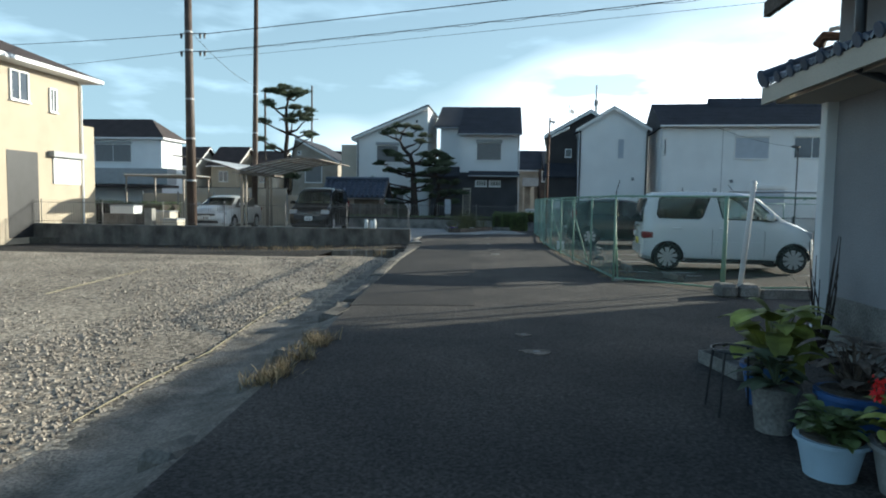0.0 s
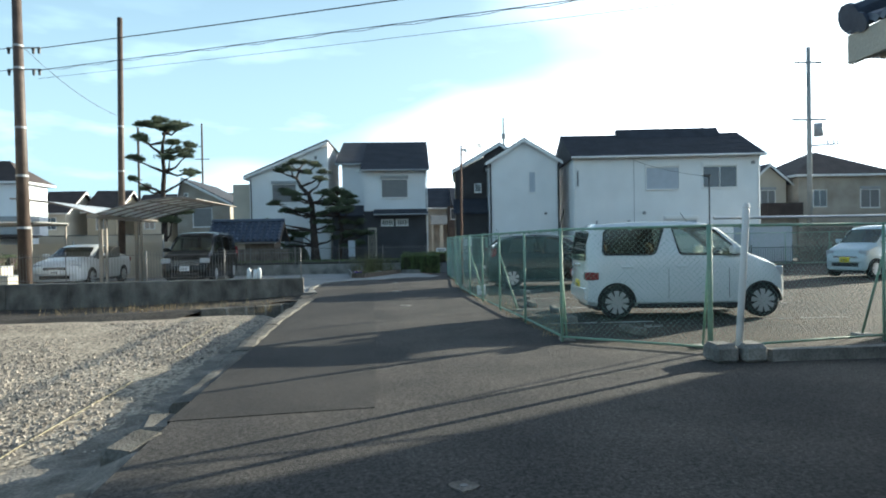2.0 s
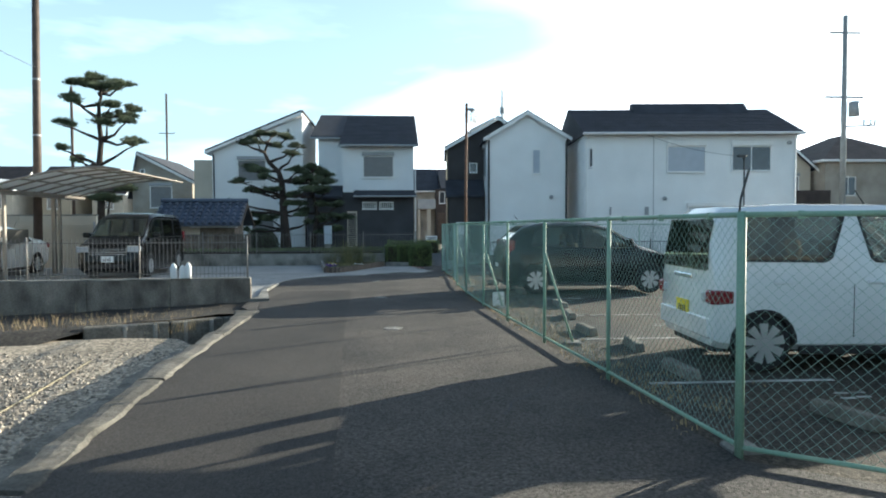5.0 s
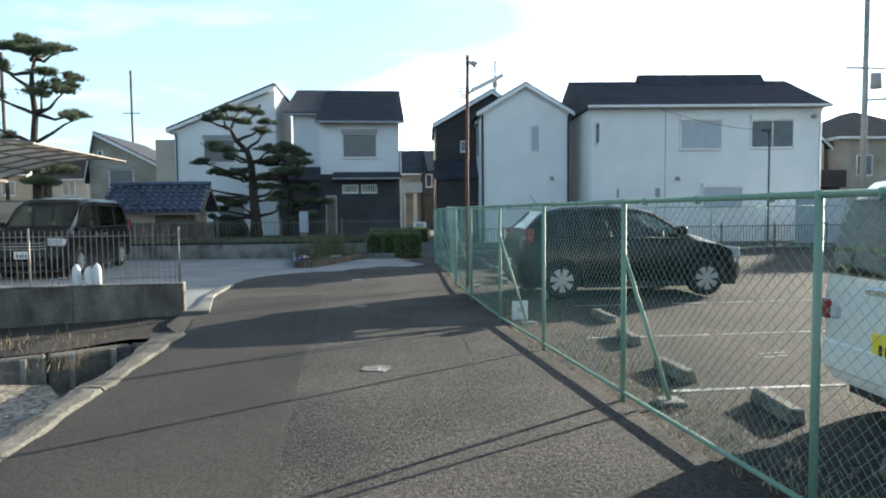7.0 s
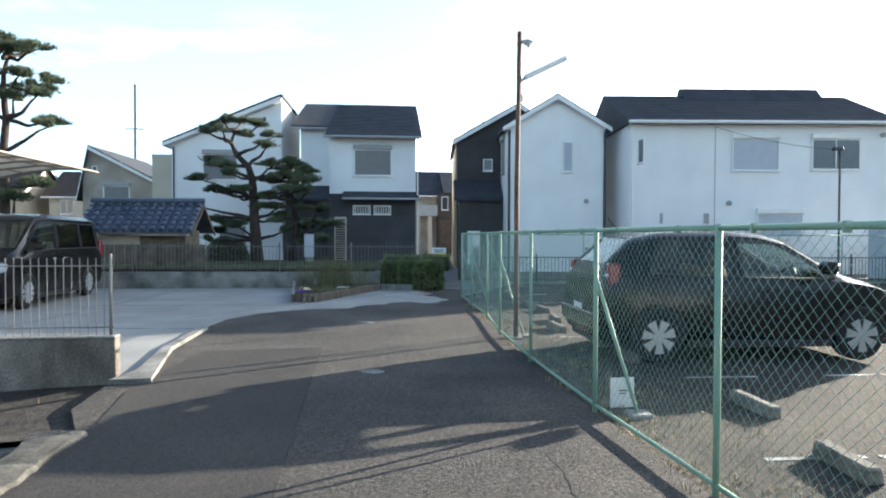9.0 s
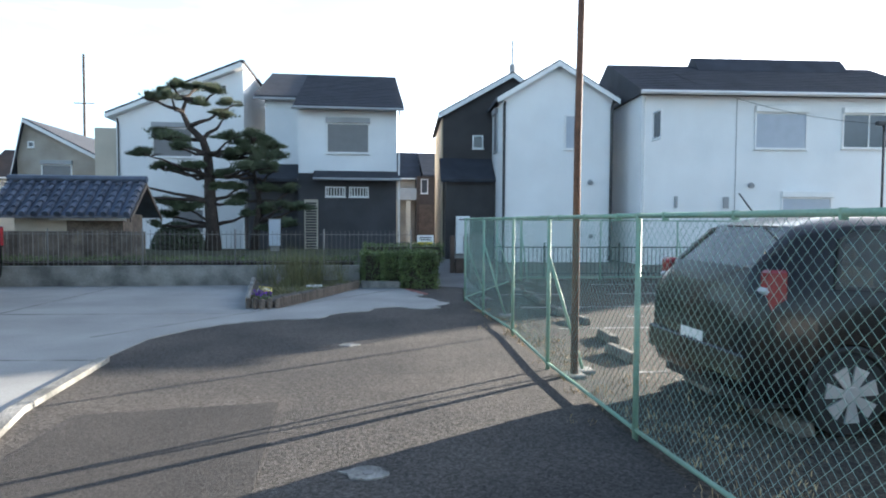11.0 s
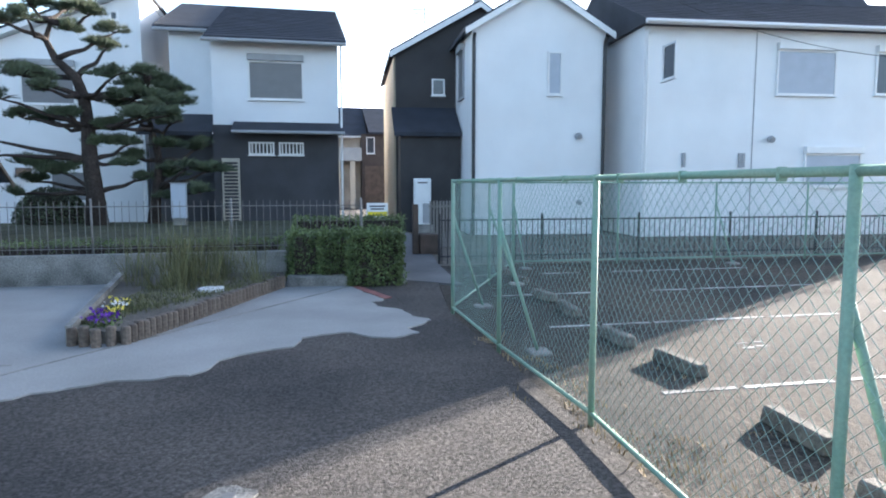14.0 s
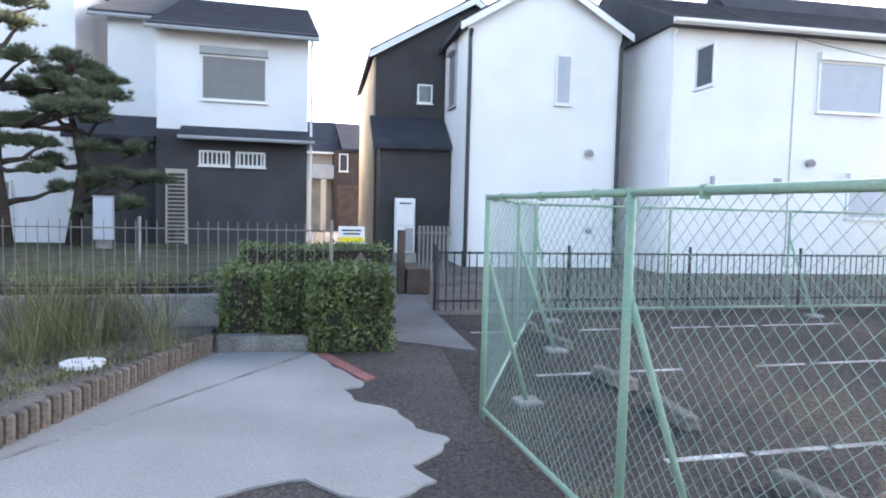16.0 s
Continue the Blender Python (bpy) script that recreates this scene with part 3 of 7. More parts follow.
# ---- houses ----
def window(parent, x0, x1, z0, z1, y, pane=M_GLASS, frame_mat=M_TRIM, split=0, hood=False, depth=0.06, bars=0, side="y", name="window"):
    """A window on a front face at y (facing -y), or on a side face at x = y (side '+x' or '-x', spans x0..x1 along y)."""
    bm = B()
    w = 0.05
    loops = [[bm.verts.new((x, y_, z)) for x, z in c] for c in (((x0, z0), (x1, z0), (x1, z1), (x0, z1)), ((x0 + w, z0 + w), (x1 - w, z0 + w), (x1 - w, z1 - w), (x0 + w, z1 - w))) for y_ in (0, -depth)]
    for la, lb in ((0, 1), (1, 3), (3, 2), (2, 0)):
        for i in range(4):
            bm.faces.new((loops[la][i], loops[la][(i + 1) % 4], loops[lb][(i + 1) % 4], loops[lb][i]))
    bmesh.ops.recalc_face_normals(bm, faces=list(bm.faces))
    m = {"y": Matrix.Translation((0, y, 0)), "+x": Matrix.Translation((y, 0, 0)) @ pose(0, 0, 0, 0, 0, 90), "-x": Matrix.Translation((y, 0, 0)) @ pose(0, 0, 0, 0, 0, -90)}[side]
    fr = part(name, bm, frame_mat, parent)
    fr.matrix_local = m
    part("sill", box(B(), x0 - 0.03, x1 + 0.03, -depth - 0.04, -0.001, z0 - 0.033, z0 - 0.002), frame_mat, fr)
    if split:
        xm = (x0 + x1) / 2
        part("mullion", box(B(), xm - 0.02, xm + 0.02, -depth + 0.012, -0.03, z0 + w, z1 - w), frame_mat, fr)
    part("pane", box(B(), x0 + w, x1 - w, -0.028, -0.004, z0 + w, z1 - w), pane, fr)
    if hood:
        part("shutter_box", bevel_box(B(), x0 - 0.02, x1 + 0.02, -depth - 0.09, -0.001, z1 + 0.002, z1 + 0.2, r=0.012), M_GREYTRIM if pane is M_SHUTTER else frame_mat, fr)
    if pane in (M_SHUTTER, M_SHUTTER2):
        bm = B()
        n = int((z1 - z0 - 0.1) / 0.08)
        for i in range(n):
            zz = z0 + w + 0.006 + i * 0.08
            box(bm, x0 + w + 0.004, x1 - w - 0.004, -0.038, -0.03, zz, zz + 0.066)
        tagged(part("shutter_relief", bm, pane, fr), kind="stuff")
    for i in range(bars):
        xx = x0 + w + (i + 0.5) * (x1 - x0 - 2 * w) / bars
        part("bar", box(B(), xx - 0.02, xx + 0.02, -depth + 0.002, -0.03, z0 + w, z1 - w), frame_mat, fr)
    return fr


def gable_roof(parent, x0, x1, y0, y1, z_eave, rise, material, along="y", t=0.12, over=0.3, fascia=M_TRIM, share=0.5):
    """Two roof slopes with bargeboards; the ridge runs along an axis, at a share of the width."""
    bm, bf = B(), B()
    if along == "y":
        xm = x0 + (x1 - x0) * share
        ka, kb_ = rise / (xm - x0), rise / (x1 - xm)
        prof = [(x0 - over, z_eave - ka * over), (xm, z_eave + rise), (x1 + over, z_eave - kb_ * over), (x1 + over, z_eave - kb_ * over + t), (xm, z_eave + rise + t), (x0 - over, z_eave - ka * over + t)]
        extrude_profile(bm, prof, "y", y0 - over, y1 + over)
        barge = [(a, z - 0.12 if i < 3 else z - t + 0.06) for i, (a, z) in enumerate(prof)]
        extrude_profile(bf, barge, "y", y0 - over - 0.03, y0 - over - 0.002)
    else:
        ym = y0 + (y1 - y0) * share
        ka, kb_ = rise / (ym - y0), rise / (y1 - ym)
        prof = [(y0 - over, z_eave - ka * over), (ym, z_eave + rise), (y1 + over, z_eave - kb_ * over), (y1 + over, z_eave - kb_ * over + t), (ym, z_eave + rise + t), (y0 - over, z_eave - ka * over + t)]
        extrude_profile(bm, prof, "x", x0 - over, x1 + over)
        box(bf, x0 - over, x1 + over, y0 - over - 0.1, y0 - over - 0.002, z_eave - ka * over - 0.03, z_eave - ka * over + 0.07)
        for xe in (x0 - over - 0.02, x1 + over + 0.002):
            extrude_profile(bf, [(a, z - 0.08 if i < 3 else z - t + 0.03) for i, (a, z) in enumerate(prof)], "x", xe, xe + 0.018)
    rf = part("roof", bm, material, parent)
    part("fascia", bf, fascia, rf)
    # courses of the roofing, as thin raised laps
    bl = B()
    if along == "x":
        L = math.hypot(ym - y0 + over, rise + ka * over)
        n = int(L / 0.3)
        for i in range(1, n):
            f = i / n
            yy, zz = prof[5][0] + (prof[4][0] - prof[5][0]) * f, prof[5][1] + (prof[4][1] - prof[5][1]) * f
            box(bl, x0 - over, x1 + over, yy, yy + 0.03, zz - 0.01, zz + 0.016)
        tagged(part("slate_relief", bl, material, rf), kind="stuff")
    else:
        bl.free()
    return rf


def gable_wall(parent, x0, x1, y0, y1, z0, z_eave, rise, material, along="y", name="wall", share=0.5):
    bm = B()
    if along == "y":
        extrude_profile(bm, [(x0, z0), (x1, z0), (x1, z_eave), (x0 + (x1 - x0) * share, z_eave + rise), (x0, z_eave)], "y", y0, y1)
    else:
        extrude_profile(bm, [(y0, z0), (y1, z0), (y1, z_eave), (y0 + (y1 - y0) * share, z_eave + rise), (y0, z_eave)], "x", x0, x1)
    return part(name, bm, material, parent)


def downpipe(parent, x, y, z0, z1, material=M_TRIM, r=0.035):
    return part("downpipe", tube(B(), [(x, y, z0), (x, y, z1 - 0.15), (x, y - 0.12, z1)], r, 6), material, parent)


def vent_cap(parent, x, y, z, r=0.09):
    bm = tube(B(), [(x, y, z), (x, y - 0.08, z)], [r, r], 10)
    tube(bm, [(x, y - 0.06, z + 0.01), (x, y - 0.16, z - 0.03)], [r * 1.1, r * 0.9], 10)
    return part("vent_cap", bm, M_GREYTRIM, parent)


def siding(parent, x0, x1, y, z0, z1, material, step=0.45):
    """Shallow laps of cladding on a front face."""
    bm = B()
    z = z0 + step
    while z < z1:
        box(bm, x0, x1, y - 0.006, y, z - 0.012, z)
        z += step
    return tagged(part("cladding_relief", bm, material, parent), kind="stuff")


def aerial(parent, x, y, z, h=1.6):
    bm = tube(B(), [(x, y, z), (x, y, z + h)], 0.02, 6)
    for k in range(4):
        box(bm, x - 0.45 + 0.06 * k, x + 0.45 - 0.06 * k, y - 0.01, y + 0.01, z + h - 0.1 - 0.16 * k, z + h - 0.08 - 0.16 * k)
    return part("aerial", bm, M_DARKTRIM, parent)


def hip_roof(parent, x0, x1, y0, y1, z, rise, material, over):
    bm = B()
    x0, x1, y0, y1 = x0 - over, x1 + over, y0 - over, y1 + over
    d = min(x1 - x0, y1 - y0) / 2
    top = [(x0 + d, (y0 + y1) / 2), (x1 - d, (y0 + y1) / 2)] if x1 - x0 >= y1 - y0 else [((x0 + x1) / 2, y0 + d), ((x0 + x1) / 2, y1 - d)]
    e = [bm.verts.new((a, b, z)) for a, b in ((x0, y0), (x1, y0), (x1, y1), (x0, y1))]
    t_ = [bm.verts.new((a, b, z + rise)) for a, b in top]
    if x1 - x0 >= y1 - y0:
        faces = ((e[0], e[1], t_[1], t_[0]), (e[1], e[2], t_[1]), (e[2], e[3], t_[0], t_[1]), (e[3], e[0], t_[0]))
    else:
        faces = ((e[0], e[1], t_[0]), (e[1], e[2], t_[1], t_[0]), (e[2], e[3], t_[1]), (e[3], e[0], t_[0], t_[1]))
    for f in faces:
        bm.faces.new(f)
    bm.faces.new(e[::-1])
    r_ = part("roof", bm, material, parent)
    part("fascia", bevel_box(B(), x0 - 0.01, x1 + 0.01, y0 - 0.01, y1 + 0.01, z - 0.14, z - 0.003, r=0.01), M_TRIM, r_)
    return r_


# A: white house under one long slope
hA = thing("house", "white rendered two-storey house with a single steep roof slope", "house")
bm = B()
extrude_profile(bm, [(-10.0, 0), (-5.0, 0), (-5.0, 7.64), (-10.0, 5.6)], "y", 42, 48)
part("wall", bm, M_WHITE, hA)
bm = B()
extrude_profile(bm, [(-10.3, 5.5), (-5.0, 7.68), (-4.95, 7.8), (-5.05, 7.85), (-10.32, 5.64)], "y", 41.65, 48.3)
r = part("roof", bm, M_TRIM, hA)
bm = B()
extrude_profile(bm, [(-10.3, 5.645), (-5.06, 7.855), (-4.9, 7.86), (-4.9, 7.95), (-5.06, 7.96), (-10.33, 5.73)], "y", 41.7, 48.3)
part("roofing", bm, M_SLATE, r)
window(hA, -8.6, -7.02, 4.0, 5.2, 42, M_SHUTTER, hood=True)
window(hA, -5.9, -5.65, 6.7, 7.0, 42)
window(hA, -8.95, -8.35, 1.65, 2.05, 42)
window(hA, -7.9, -6.6, 0.9, 1.9, 42, M_SHUTTER)
siding(hA, -10, -5.0, 42, 0.3, 5.6, M_WHITE)
pbox("wing", hA, M_BEIGE, -11.6, -10.02, 44, 49, 0, 5.4)
downpipe(hA, -9.9, 41.95, 0, 5.5, M_DARKTRIM)

# B: white over charcoal, dark roof stepped in plan
hB = thing("house", "two-storey house, white above and charcoal below, dark slate roof", "house")
gable_wall(hB, -2.6, 1.2, 40, 51.8, 3.3, 5.88, 2.3, M_WHITE2, along="x", name="upper_wall", share=0.55)
pbox("upper_wing_wall", hB, M_WHITE2, -4.05, -2.605, 41.4, 46, 3.5, 6.4)
pbox("lower_wall", hB, M_DARK, -2.62, 1.19, 39.98, 46, 0, 3.29)
pbox("lower_wing_wall", hB, M_DARK, -4.6, -2.63, 40.6, 46, 0, 3.05)
bm = B()
extrude_profile(bm, [(39.5, 5.72), (46.5, 8.36), (52.3, 5.8), (52.3, 5.94), (46.5, 8.5), (39.5, 5.86)], "x", -2.75, 1.45)
rB = part("roof", bm, M_SLATE, hB)
bm = B()
extrude_profile(bm, [(41.05, 6.3), (46.5, 8.36), (52.3, 5.8), (52.3, 5.94), (46.5, 8.5), (41.05, 6.44)], "x", -4.45, -2.755)
part("roof_wing", bm, M_SLATE, rB)
bm = B()
for i in range(1, 22):
    f = i / 22
    box(bm, -2.75, 1.45, 39.5 + 7 * f, 39.53 + 7 * f, 5.85 + 2.64 * f, 5.882 + 2.64 * f)
tagged(part("slate_relief", bm, M_SLATE, rB), kind="stuff")
part("gutter", tube(B(), [(-2.8, 39.45, 5.74), (1.45, 39.45, 5.74)], 0.055, 8), M_GREYTRIM, rB)
part("gutter", tube(B(), [(-4.45, 41.0, 6.31), (-2.8, 41.0, 6.31)], 0.055, 8), M_GREYTRIM, rB)
bm = B()
extrude_profile(bm, [(39.3, 3.02), (40.0, 3.28), (40.0, 3.4), (39.3, 3.12)], "x", -2.0, 1.32)
part("pent_roof", bm, M_SLATE, hB)
part("gutter", tube(B(), [(-2.0, 39.26, 3.04), (1.35, 39.26, 3.04)], 0.05, 8), M_GREYTRIM, hB)
bm = B()
extrude_profile(bm, [(39.9, 2.95), (41.4, 3.62), (41.4, 3.74), (39.9, 3.07)], "x", -4.8, -2.64)
part("wing_roof", bm, M_SLATE, hB)
siding(hB, -2.62, 1.19, 39.98, 0.2, 3.0, M_DARK, 0.3)
window(hB, -1.53, 0.13, 4.08, 5.25, 40, M_SHUTTER, hood=True)
window(hB, -1.57, -0.8, 2.38, 2.78, 39.98, M_DARKTRIM, bars=6)
window(hB, -0.66, 0.1, 2.38, 2.78, 39.98, M_DARKTRIM, bars=6)
dB = part("door", box(B(), -2.38, -1.85, 39.9, 39.975, 0.2, 2.27), M_BEIGE, hB)
for i in range(18):
    part("louvre", box(B(), -2.32, -1.91, 39.875, 39.9, 0.3 + i * 0.105, 0.37 + i * 0.105), M_DARK, dB)
downpipe(hB, 1.27, 39.6, 0, 5.7)
downpipe(hB, -4.7, 40.2, 0, 2.95)

# C: white gable beside a black wing
hC = thing("house", "white gabled two-storey house with a black side wing", "house", pose(6.85, 37, 0, 0, 0, -4))
gable_wall(hC, -2.03, 1.93, 0, 8, 0, 5.9, 1.18, M_WHITE)
gable_roof(hC, -2.03, 1.93, 0, 8, 5.9, 1.18, M_SLATE, over=0.22)
window(hC, 0.2, 0.62, 4.05, 5.28, 0, M_SHUTTER2)
vent_cap(hC, 1.15, 0, 2.88)
vent_cap(hC, 1.2, 0, 0.95, 0.07)
downpipe(hC, -1.98, -0.06, 0, 5.7, M_DARKTRIM, 0.05)
downpipe(hC, 1.9, -0.06, 0, 5.7, M_DARKTRIM, 0.05)
siding(hC, -2.03, 1.93, 0, 0.3, 5.8, M_WHITE)
gable_wall(hC, -4.0, 1.0, 2.9, 10, 0, 5.75, 1.55, M_DARK2, name="wing_wall", share=0.55)
gable_roof(hC, -4.0, 1.0, 2.9, 10, 5.75, 1.55, M_SLATE, over=0.2, share=0.55)
window(hC, -2.83, -2.4, 4.36, 4.9, 2.9)
pbox("lower_wing", hC, M_DARK2, -3.95, -2.06, 1.7, 2.89, 0, 3.0)
bm = B()
extrude_profile(bm, [(1.5, 2.95), (2.89, 3.85), (2.89, 3.97), (1.5, 3.07)], "x", -4.15, -2.06)
part("pent_roof", bm, M_SLATE, hC)
window(hC, -2.0, -1.2, 4.1, 5.5, -2.03, M_SHUTTER, M_GREYTRIM, side="-x", hood=True)
bm = B()
tube(bm, [(-0.75, 6, 6.6), (-0.75, 6, 8.3), (-0.75, 6, 8.32), (-0.75, 6, 9.5)], [0.09, 0.09, 0.07, 0.06], 10)
part("flue", bm, M_TRIM, hC)
part("flue_collar", tube(B(), [(-0.75, 6, 8.1), (-0.75, 6, 8.45)], 0.15, 10), M_GREYTRIM, hC)
aerial(hC, -2.5, 8.0, 6.2, 2.3)
part("dish", tube(B(), [(-2.4, 7.9, 7.9), (-2.3, 7.8, 7.95)], [0.05, 0.22], 12), M_GREYTRIM, hC)
pbox("side_wall_band", hC, M_CREAM, -4.06, -4.005, 3.0, 9.9, 0, 5.6)
bx = thing("meter_cabinet", "white metal utility cabinet beside the black wall", "cabinet", pose(3.6, 38.4, 0, 0, 0, -4))
part("body", bevel_box(B(), -0.26, 0.26, -0.18, 0, 0.25, 1.65, r=0.02), M_SIGN, bx)
part("door", bevel_box(B(), -0.22, 0.22, -0.2, -0.181, 0.95, 1.58, r=0.01), M_SIGN, bx)
part("lower_panel", bevel_box(B(), 0.0, 0.22, -0.2, -0.181, 0.3, 0.9, r=0.01), M_GREYTRIM, bx)
part("notice", box(B(), -0.15, 0.15, -0.204, -0.2005, 1.5, 1.54), M_INK, bx)
part("plinth", box(B(), -0.3, 0.3, -0.22, 0.02, 0, 0.249), M_CONC_OLD, bx)

# D: long white house
hD = thing("house", "long white two-storey house with a dark low-pitched roof", "house", pose(9.3, 35.55, 0, 0, 0, -4))
pbox("wall", hD, M_WHITE, 0, 10.2, 0, 7, 0, 5.85)
bm = B()
eF, eB, rz = -0.38, 7.38, 5.78
lowv = [bm.verts.new(q) for q in ((-0.15, eF, rz), (10.35, eF, rz), (10.35, eB, rz), (-0.15, eB, rz))]
edgv = [bm.verts.new((v.co.x, v.co.y, v.co.z + 0.12)) for v in lowv]
rl_, rr_ = bm.verts.new((-0.15, 3.5, 7.62)), bm.verts.new((10.45, 3.5, 7.62))
bm.faces.new(lowv[::-1])
for i in range(4):
    bm.faces.new((lowv[i], lowv[(i + 1) % 4], edgv[(i + 1) % 4], edgv[i]))
bm.faces.new((edgv[0], edgv[1], rr_, rl_))
bm.faces.new((edgv[1], edgv[2], rr_))
bm.faces.new((edgv[2], edgv[3], rl_, rr_))
bm.faces.new((edgv[3], edgv[0], rl_))
bmesh.ops.recalc_face_normals(bm, faces=list(bm.faces))
rD = part("roof", bm, M_SLATE, hD)
part("fascia", box(B(), -0.16, 10.36, eF - 0.03, eF - 0.002, rz - 0.03, rz + 0.1), M_TRIM, rD)
part("gutter", tube(B(), [(-0.16, eF - 0.09, rz + 0.04), (10.36, eF - 0.09, rz + 0.04)], 0.055, 8), M_TRIM, rD)
bm = B()
for i in range(1, 15):
    f = i / 15
    box(bm, -0.14, 10.33, eF + 3.88 * f, eF + 3.88 * f + 0.03, rz + 0.115 + 1.72 * f, rz + 0.142 + 1.72 * f)
tagged(part("slate_relief", bm, M_SLATE, rD), kind="stuff")
bm = B()
extrude_profile(bm, [(2.6, 7.1), (3.4, 7.92), (3.6, 7.92), (4.4, 7.1)], "x", 3.2, 9.2)
part("raised_ridge", bm, M_SLATE, rD)
window(hD, 3.95, 5.8, 4.0, 5.25, 0, M_SHUTTER2, hood=True)
window(hD, 7.05, 8.95, 4.05, 5.25, 0, split=1, hood=True)
window(hD, 4.95, 6.75, 1.4, 2.35, 0, M_SHUTTER2, hood=True)
window(hD, 1.2, 1.9, 4.1, 5.0, -0.0, M_GLASS, side="-x")
aerial(hD, 8.4, 3.5, 7.9, 1.2)
part("roof_mast", tube(B(), [(5.2, 3.5, 7.88), (5.2, 3.5, 8.6)], 0.018, 5), M_DARKTRIM, hD)
vent_cap(hD, 3.85, 0, 2.75)
vent_cap(hD, 9.8, 0, 5.4)
for x in (1.2, 2.9, 3.0):
    part("grille", box(B(), x, x + 0.09, -0.05, 0, 1.95, 2.35), M_GREYTRIM, hD)
downpipe(hD, 0.08, -0.06, 0, 5.7)
downpipe(hD, 10.1, -0.06, 0, 5.7)
siding(hD, 0, 10.2, 0, 0.3, 5.6, M_WHITE)
part("joint_strip", box(B(), 3.3, 3.33, -0.012, 0, 0.2, 5.7), M_GREYTRIM, hD)

# E: cream house beyond the gravel plot, its lit side towards the lane
hE = thing("house", "cream-sided two-storey house with white eaves and a dark porch", "house", pose(-14.85, 15.3, 0))
pbox("wall", hE, M_CREAM, -9, 0, 0, 3.95, -0.2, 5.55)
# flat dark panel on the wall, standing in for the porch's inner shade
pbox("porch_shade_panel", hE, M_DARKTRIM, -0.3, 0.012, 0.35, 1.7, 0.0, 2.75)
hip_roof(hE, -9, 0, 0, 3.95, 5.56, 1.1, M_BROWNROOF, 0.55)
window(hE, 0.55, 1.35, 4.3, 5.25, 0.0, split=1, side="+x")
window(hE, 2.3, 2.65, 4.15, 4.95, 0.0, side="+x", split=1)
pbox("garage_shutter", hE, M_TRIM, 0.0, 0.05, 2.4, 3.8, 1.75, 2.65)
pbox("shutter_hood", hE, M_GREYTRIM, 0.0, 0.22, 2.2, 3.9, 2.66, 2.85)
pbox("lower_wing", hE, M_CREAM, -8, -0.02, 3.96, 4.7, -0.2, 3.9)
downpipe(hE, 0.06, 3.9, 0, 5.4)


# houses farther off
def plain_house(x, y, w, d, h, rise, wall_mat, roof_mat, label, along="x", wins=(), rot=0, hip=False):
    h_ = thing("house", label, "house", pose(x, y, 0, 0, 0, rot))
    if hip:
        pbox("wall", h_, wall_mat, 0, w, 0, d, 0, h)
        hip_roof(h_, 0, w, 0, d, h, rise, roof_mat, 0.4)
    else:
        gable_wall(h_, 0, w, 0, d, 0, h, rise, wall_mat, along=along)
        gable_roof(h_, 0, w, 0, d, h, rise, roof_mat, along=along, over=0.4)
    for (a, b, c, e, kind) in wins:
        window(h_, a, b, c, e, 0, kind, split=1, hood=kind is M_SHUTTER)
    return h_


e2 = plain_house(-36.4, 45, 10.4, 3.2, 5.9, 1.6, M_WHITE2, M_BROWNROOF, "white two-storey house with a brown hipped roof and a balcony", wins=((5.0, 8.0, 4.0, 5.4, M_SHUTTER),), hip=True)
part("balcony", bevel_box(B(), 0.4, 11.6, -1.4, -0.01, 2.3, 3.5, r=0.02), M_GREYTRIM, e2)
part("lower_roof", bevel_box(B(), 0, 11.8, -2.8, -0.02, 2.05, 2.25, r=0.02), M_BROWNROOF, e2)
for i in range(7):
    plain_house(-37 + i * 3.7, 58 + i * 1.6, 2.6, 6, 4.5 + 0.15 * (i % 3), 1.9, M_BEIGE if i % 2 else M_CREAM, M_BROWNROOF, "small beige gabled house in a row", along="x", wins=((0.8, 1.8, 3.0, 4.1, M_GLASS),))
hs = thing("house", "grey-beige house under one long dark roof slope", "house")
gable_wall(hs, -16.7, -12.95, 48, 56, 0, 4.45, 1.75, M_TAN, share=0.1)
gable_roof(hs, -16.7, -12.95, 48, 56, 4.45, 1.75, M_SLATE, over=0.25, share=0.1)
window(hs, -15.6, -14.2, 2.7, 4.1, 48, M_SHUTTER, hood=True)
window(hs, -16.2, -15.9, 4.9, 5.2, 48)
fp = plain_house(-1.2, 60, 4.7, 7, 4.6, 1.9, M_TAN, M_SLATE, "pale two-storey house with a dark roof and a grey balcony", wins=((2.4, 2.9, 0.3, 2.3, M_DARKTRIM), (0.6, 1.8, 3.2, 4.3, M_GLASS)))
pbox("wing_wall", fp, M_BROWNROOF, 4.72, 7.4, -1.0, 6.9, 0, 4.55)
part("wing_roof", extrude_profile(B(), [(-1.4, 4.5), (3.5, 6.5), (7.3, 4.5), (7.3, 4.62), (3.5, 6.62), (-1.4, 4.62)], "x", 5.12, 7.8), M_SLATE, fp)
pbox("balcony", fp, M_GREYTRIM, 3.2, 4.7, -1.1, -0.02, 2.9, 3.7, r=0.02)
pbox("porch_post", fp, M_BEIGE, 3.25, 3.4, -1.05, -0.9, 0, 2.89)
pbox("porch_post", fp, M_BEIGE, 4.0, 4.3, -1.05, -0.9, 0, 2.89)
pbox("garage_door", fp, M_POLE, 4.9, 6.4, -1.06, -1.01, 0.3, 2.6)
window(fp, 5.0, 5.5, 3.35, 4.35, -1.0, M_GLASS)
plain_house(24.2, 45, 2.7, 8, 5.2, 1.15, M_BEIGE, M_SLATE, "small pale gabled house behind the car park", along="y", wins=((0.8, 1.9, 3.6, 4.6, M_SHUTTER),))
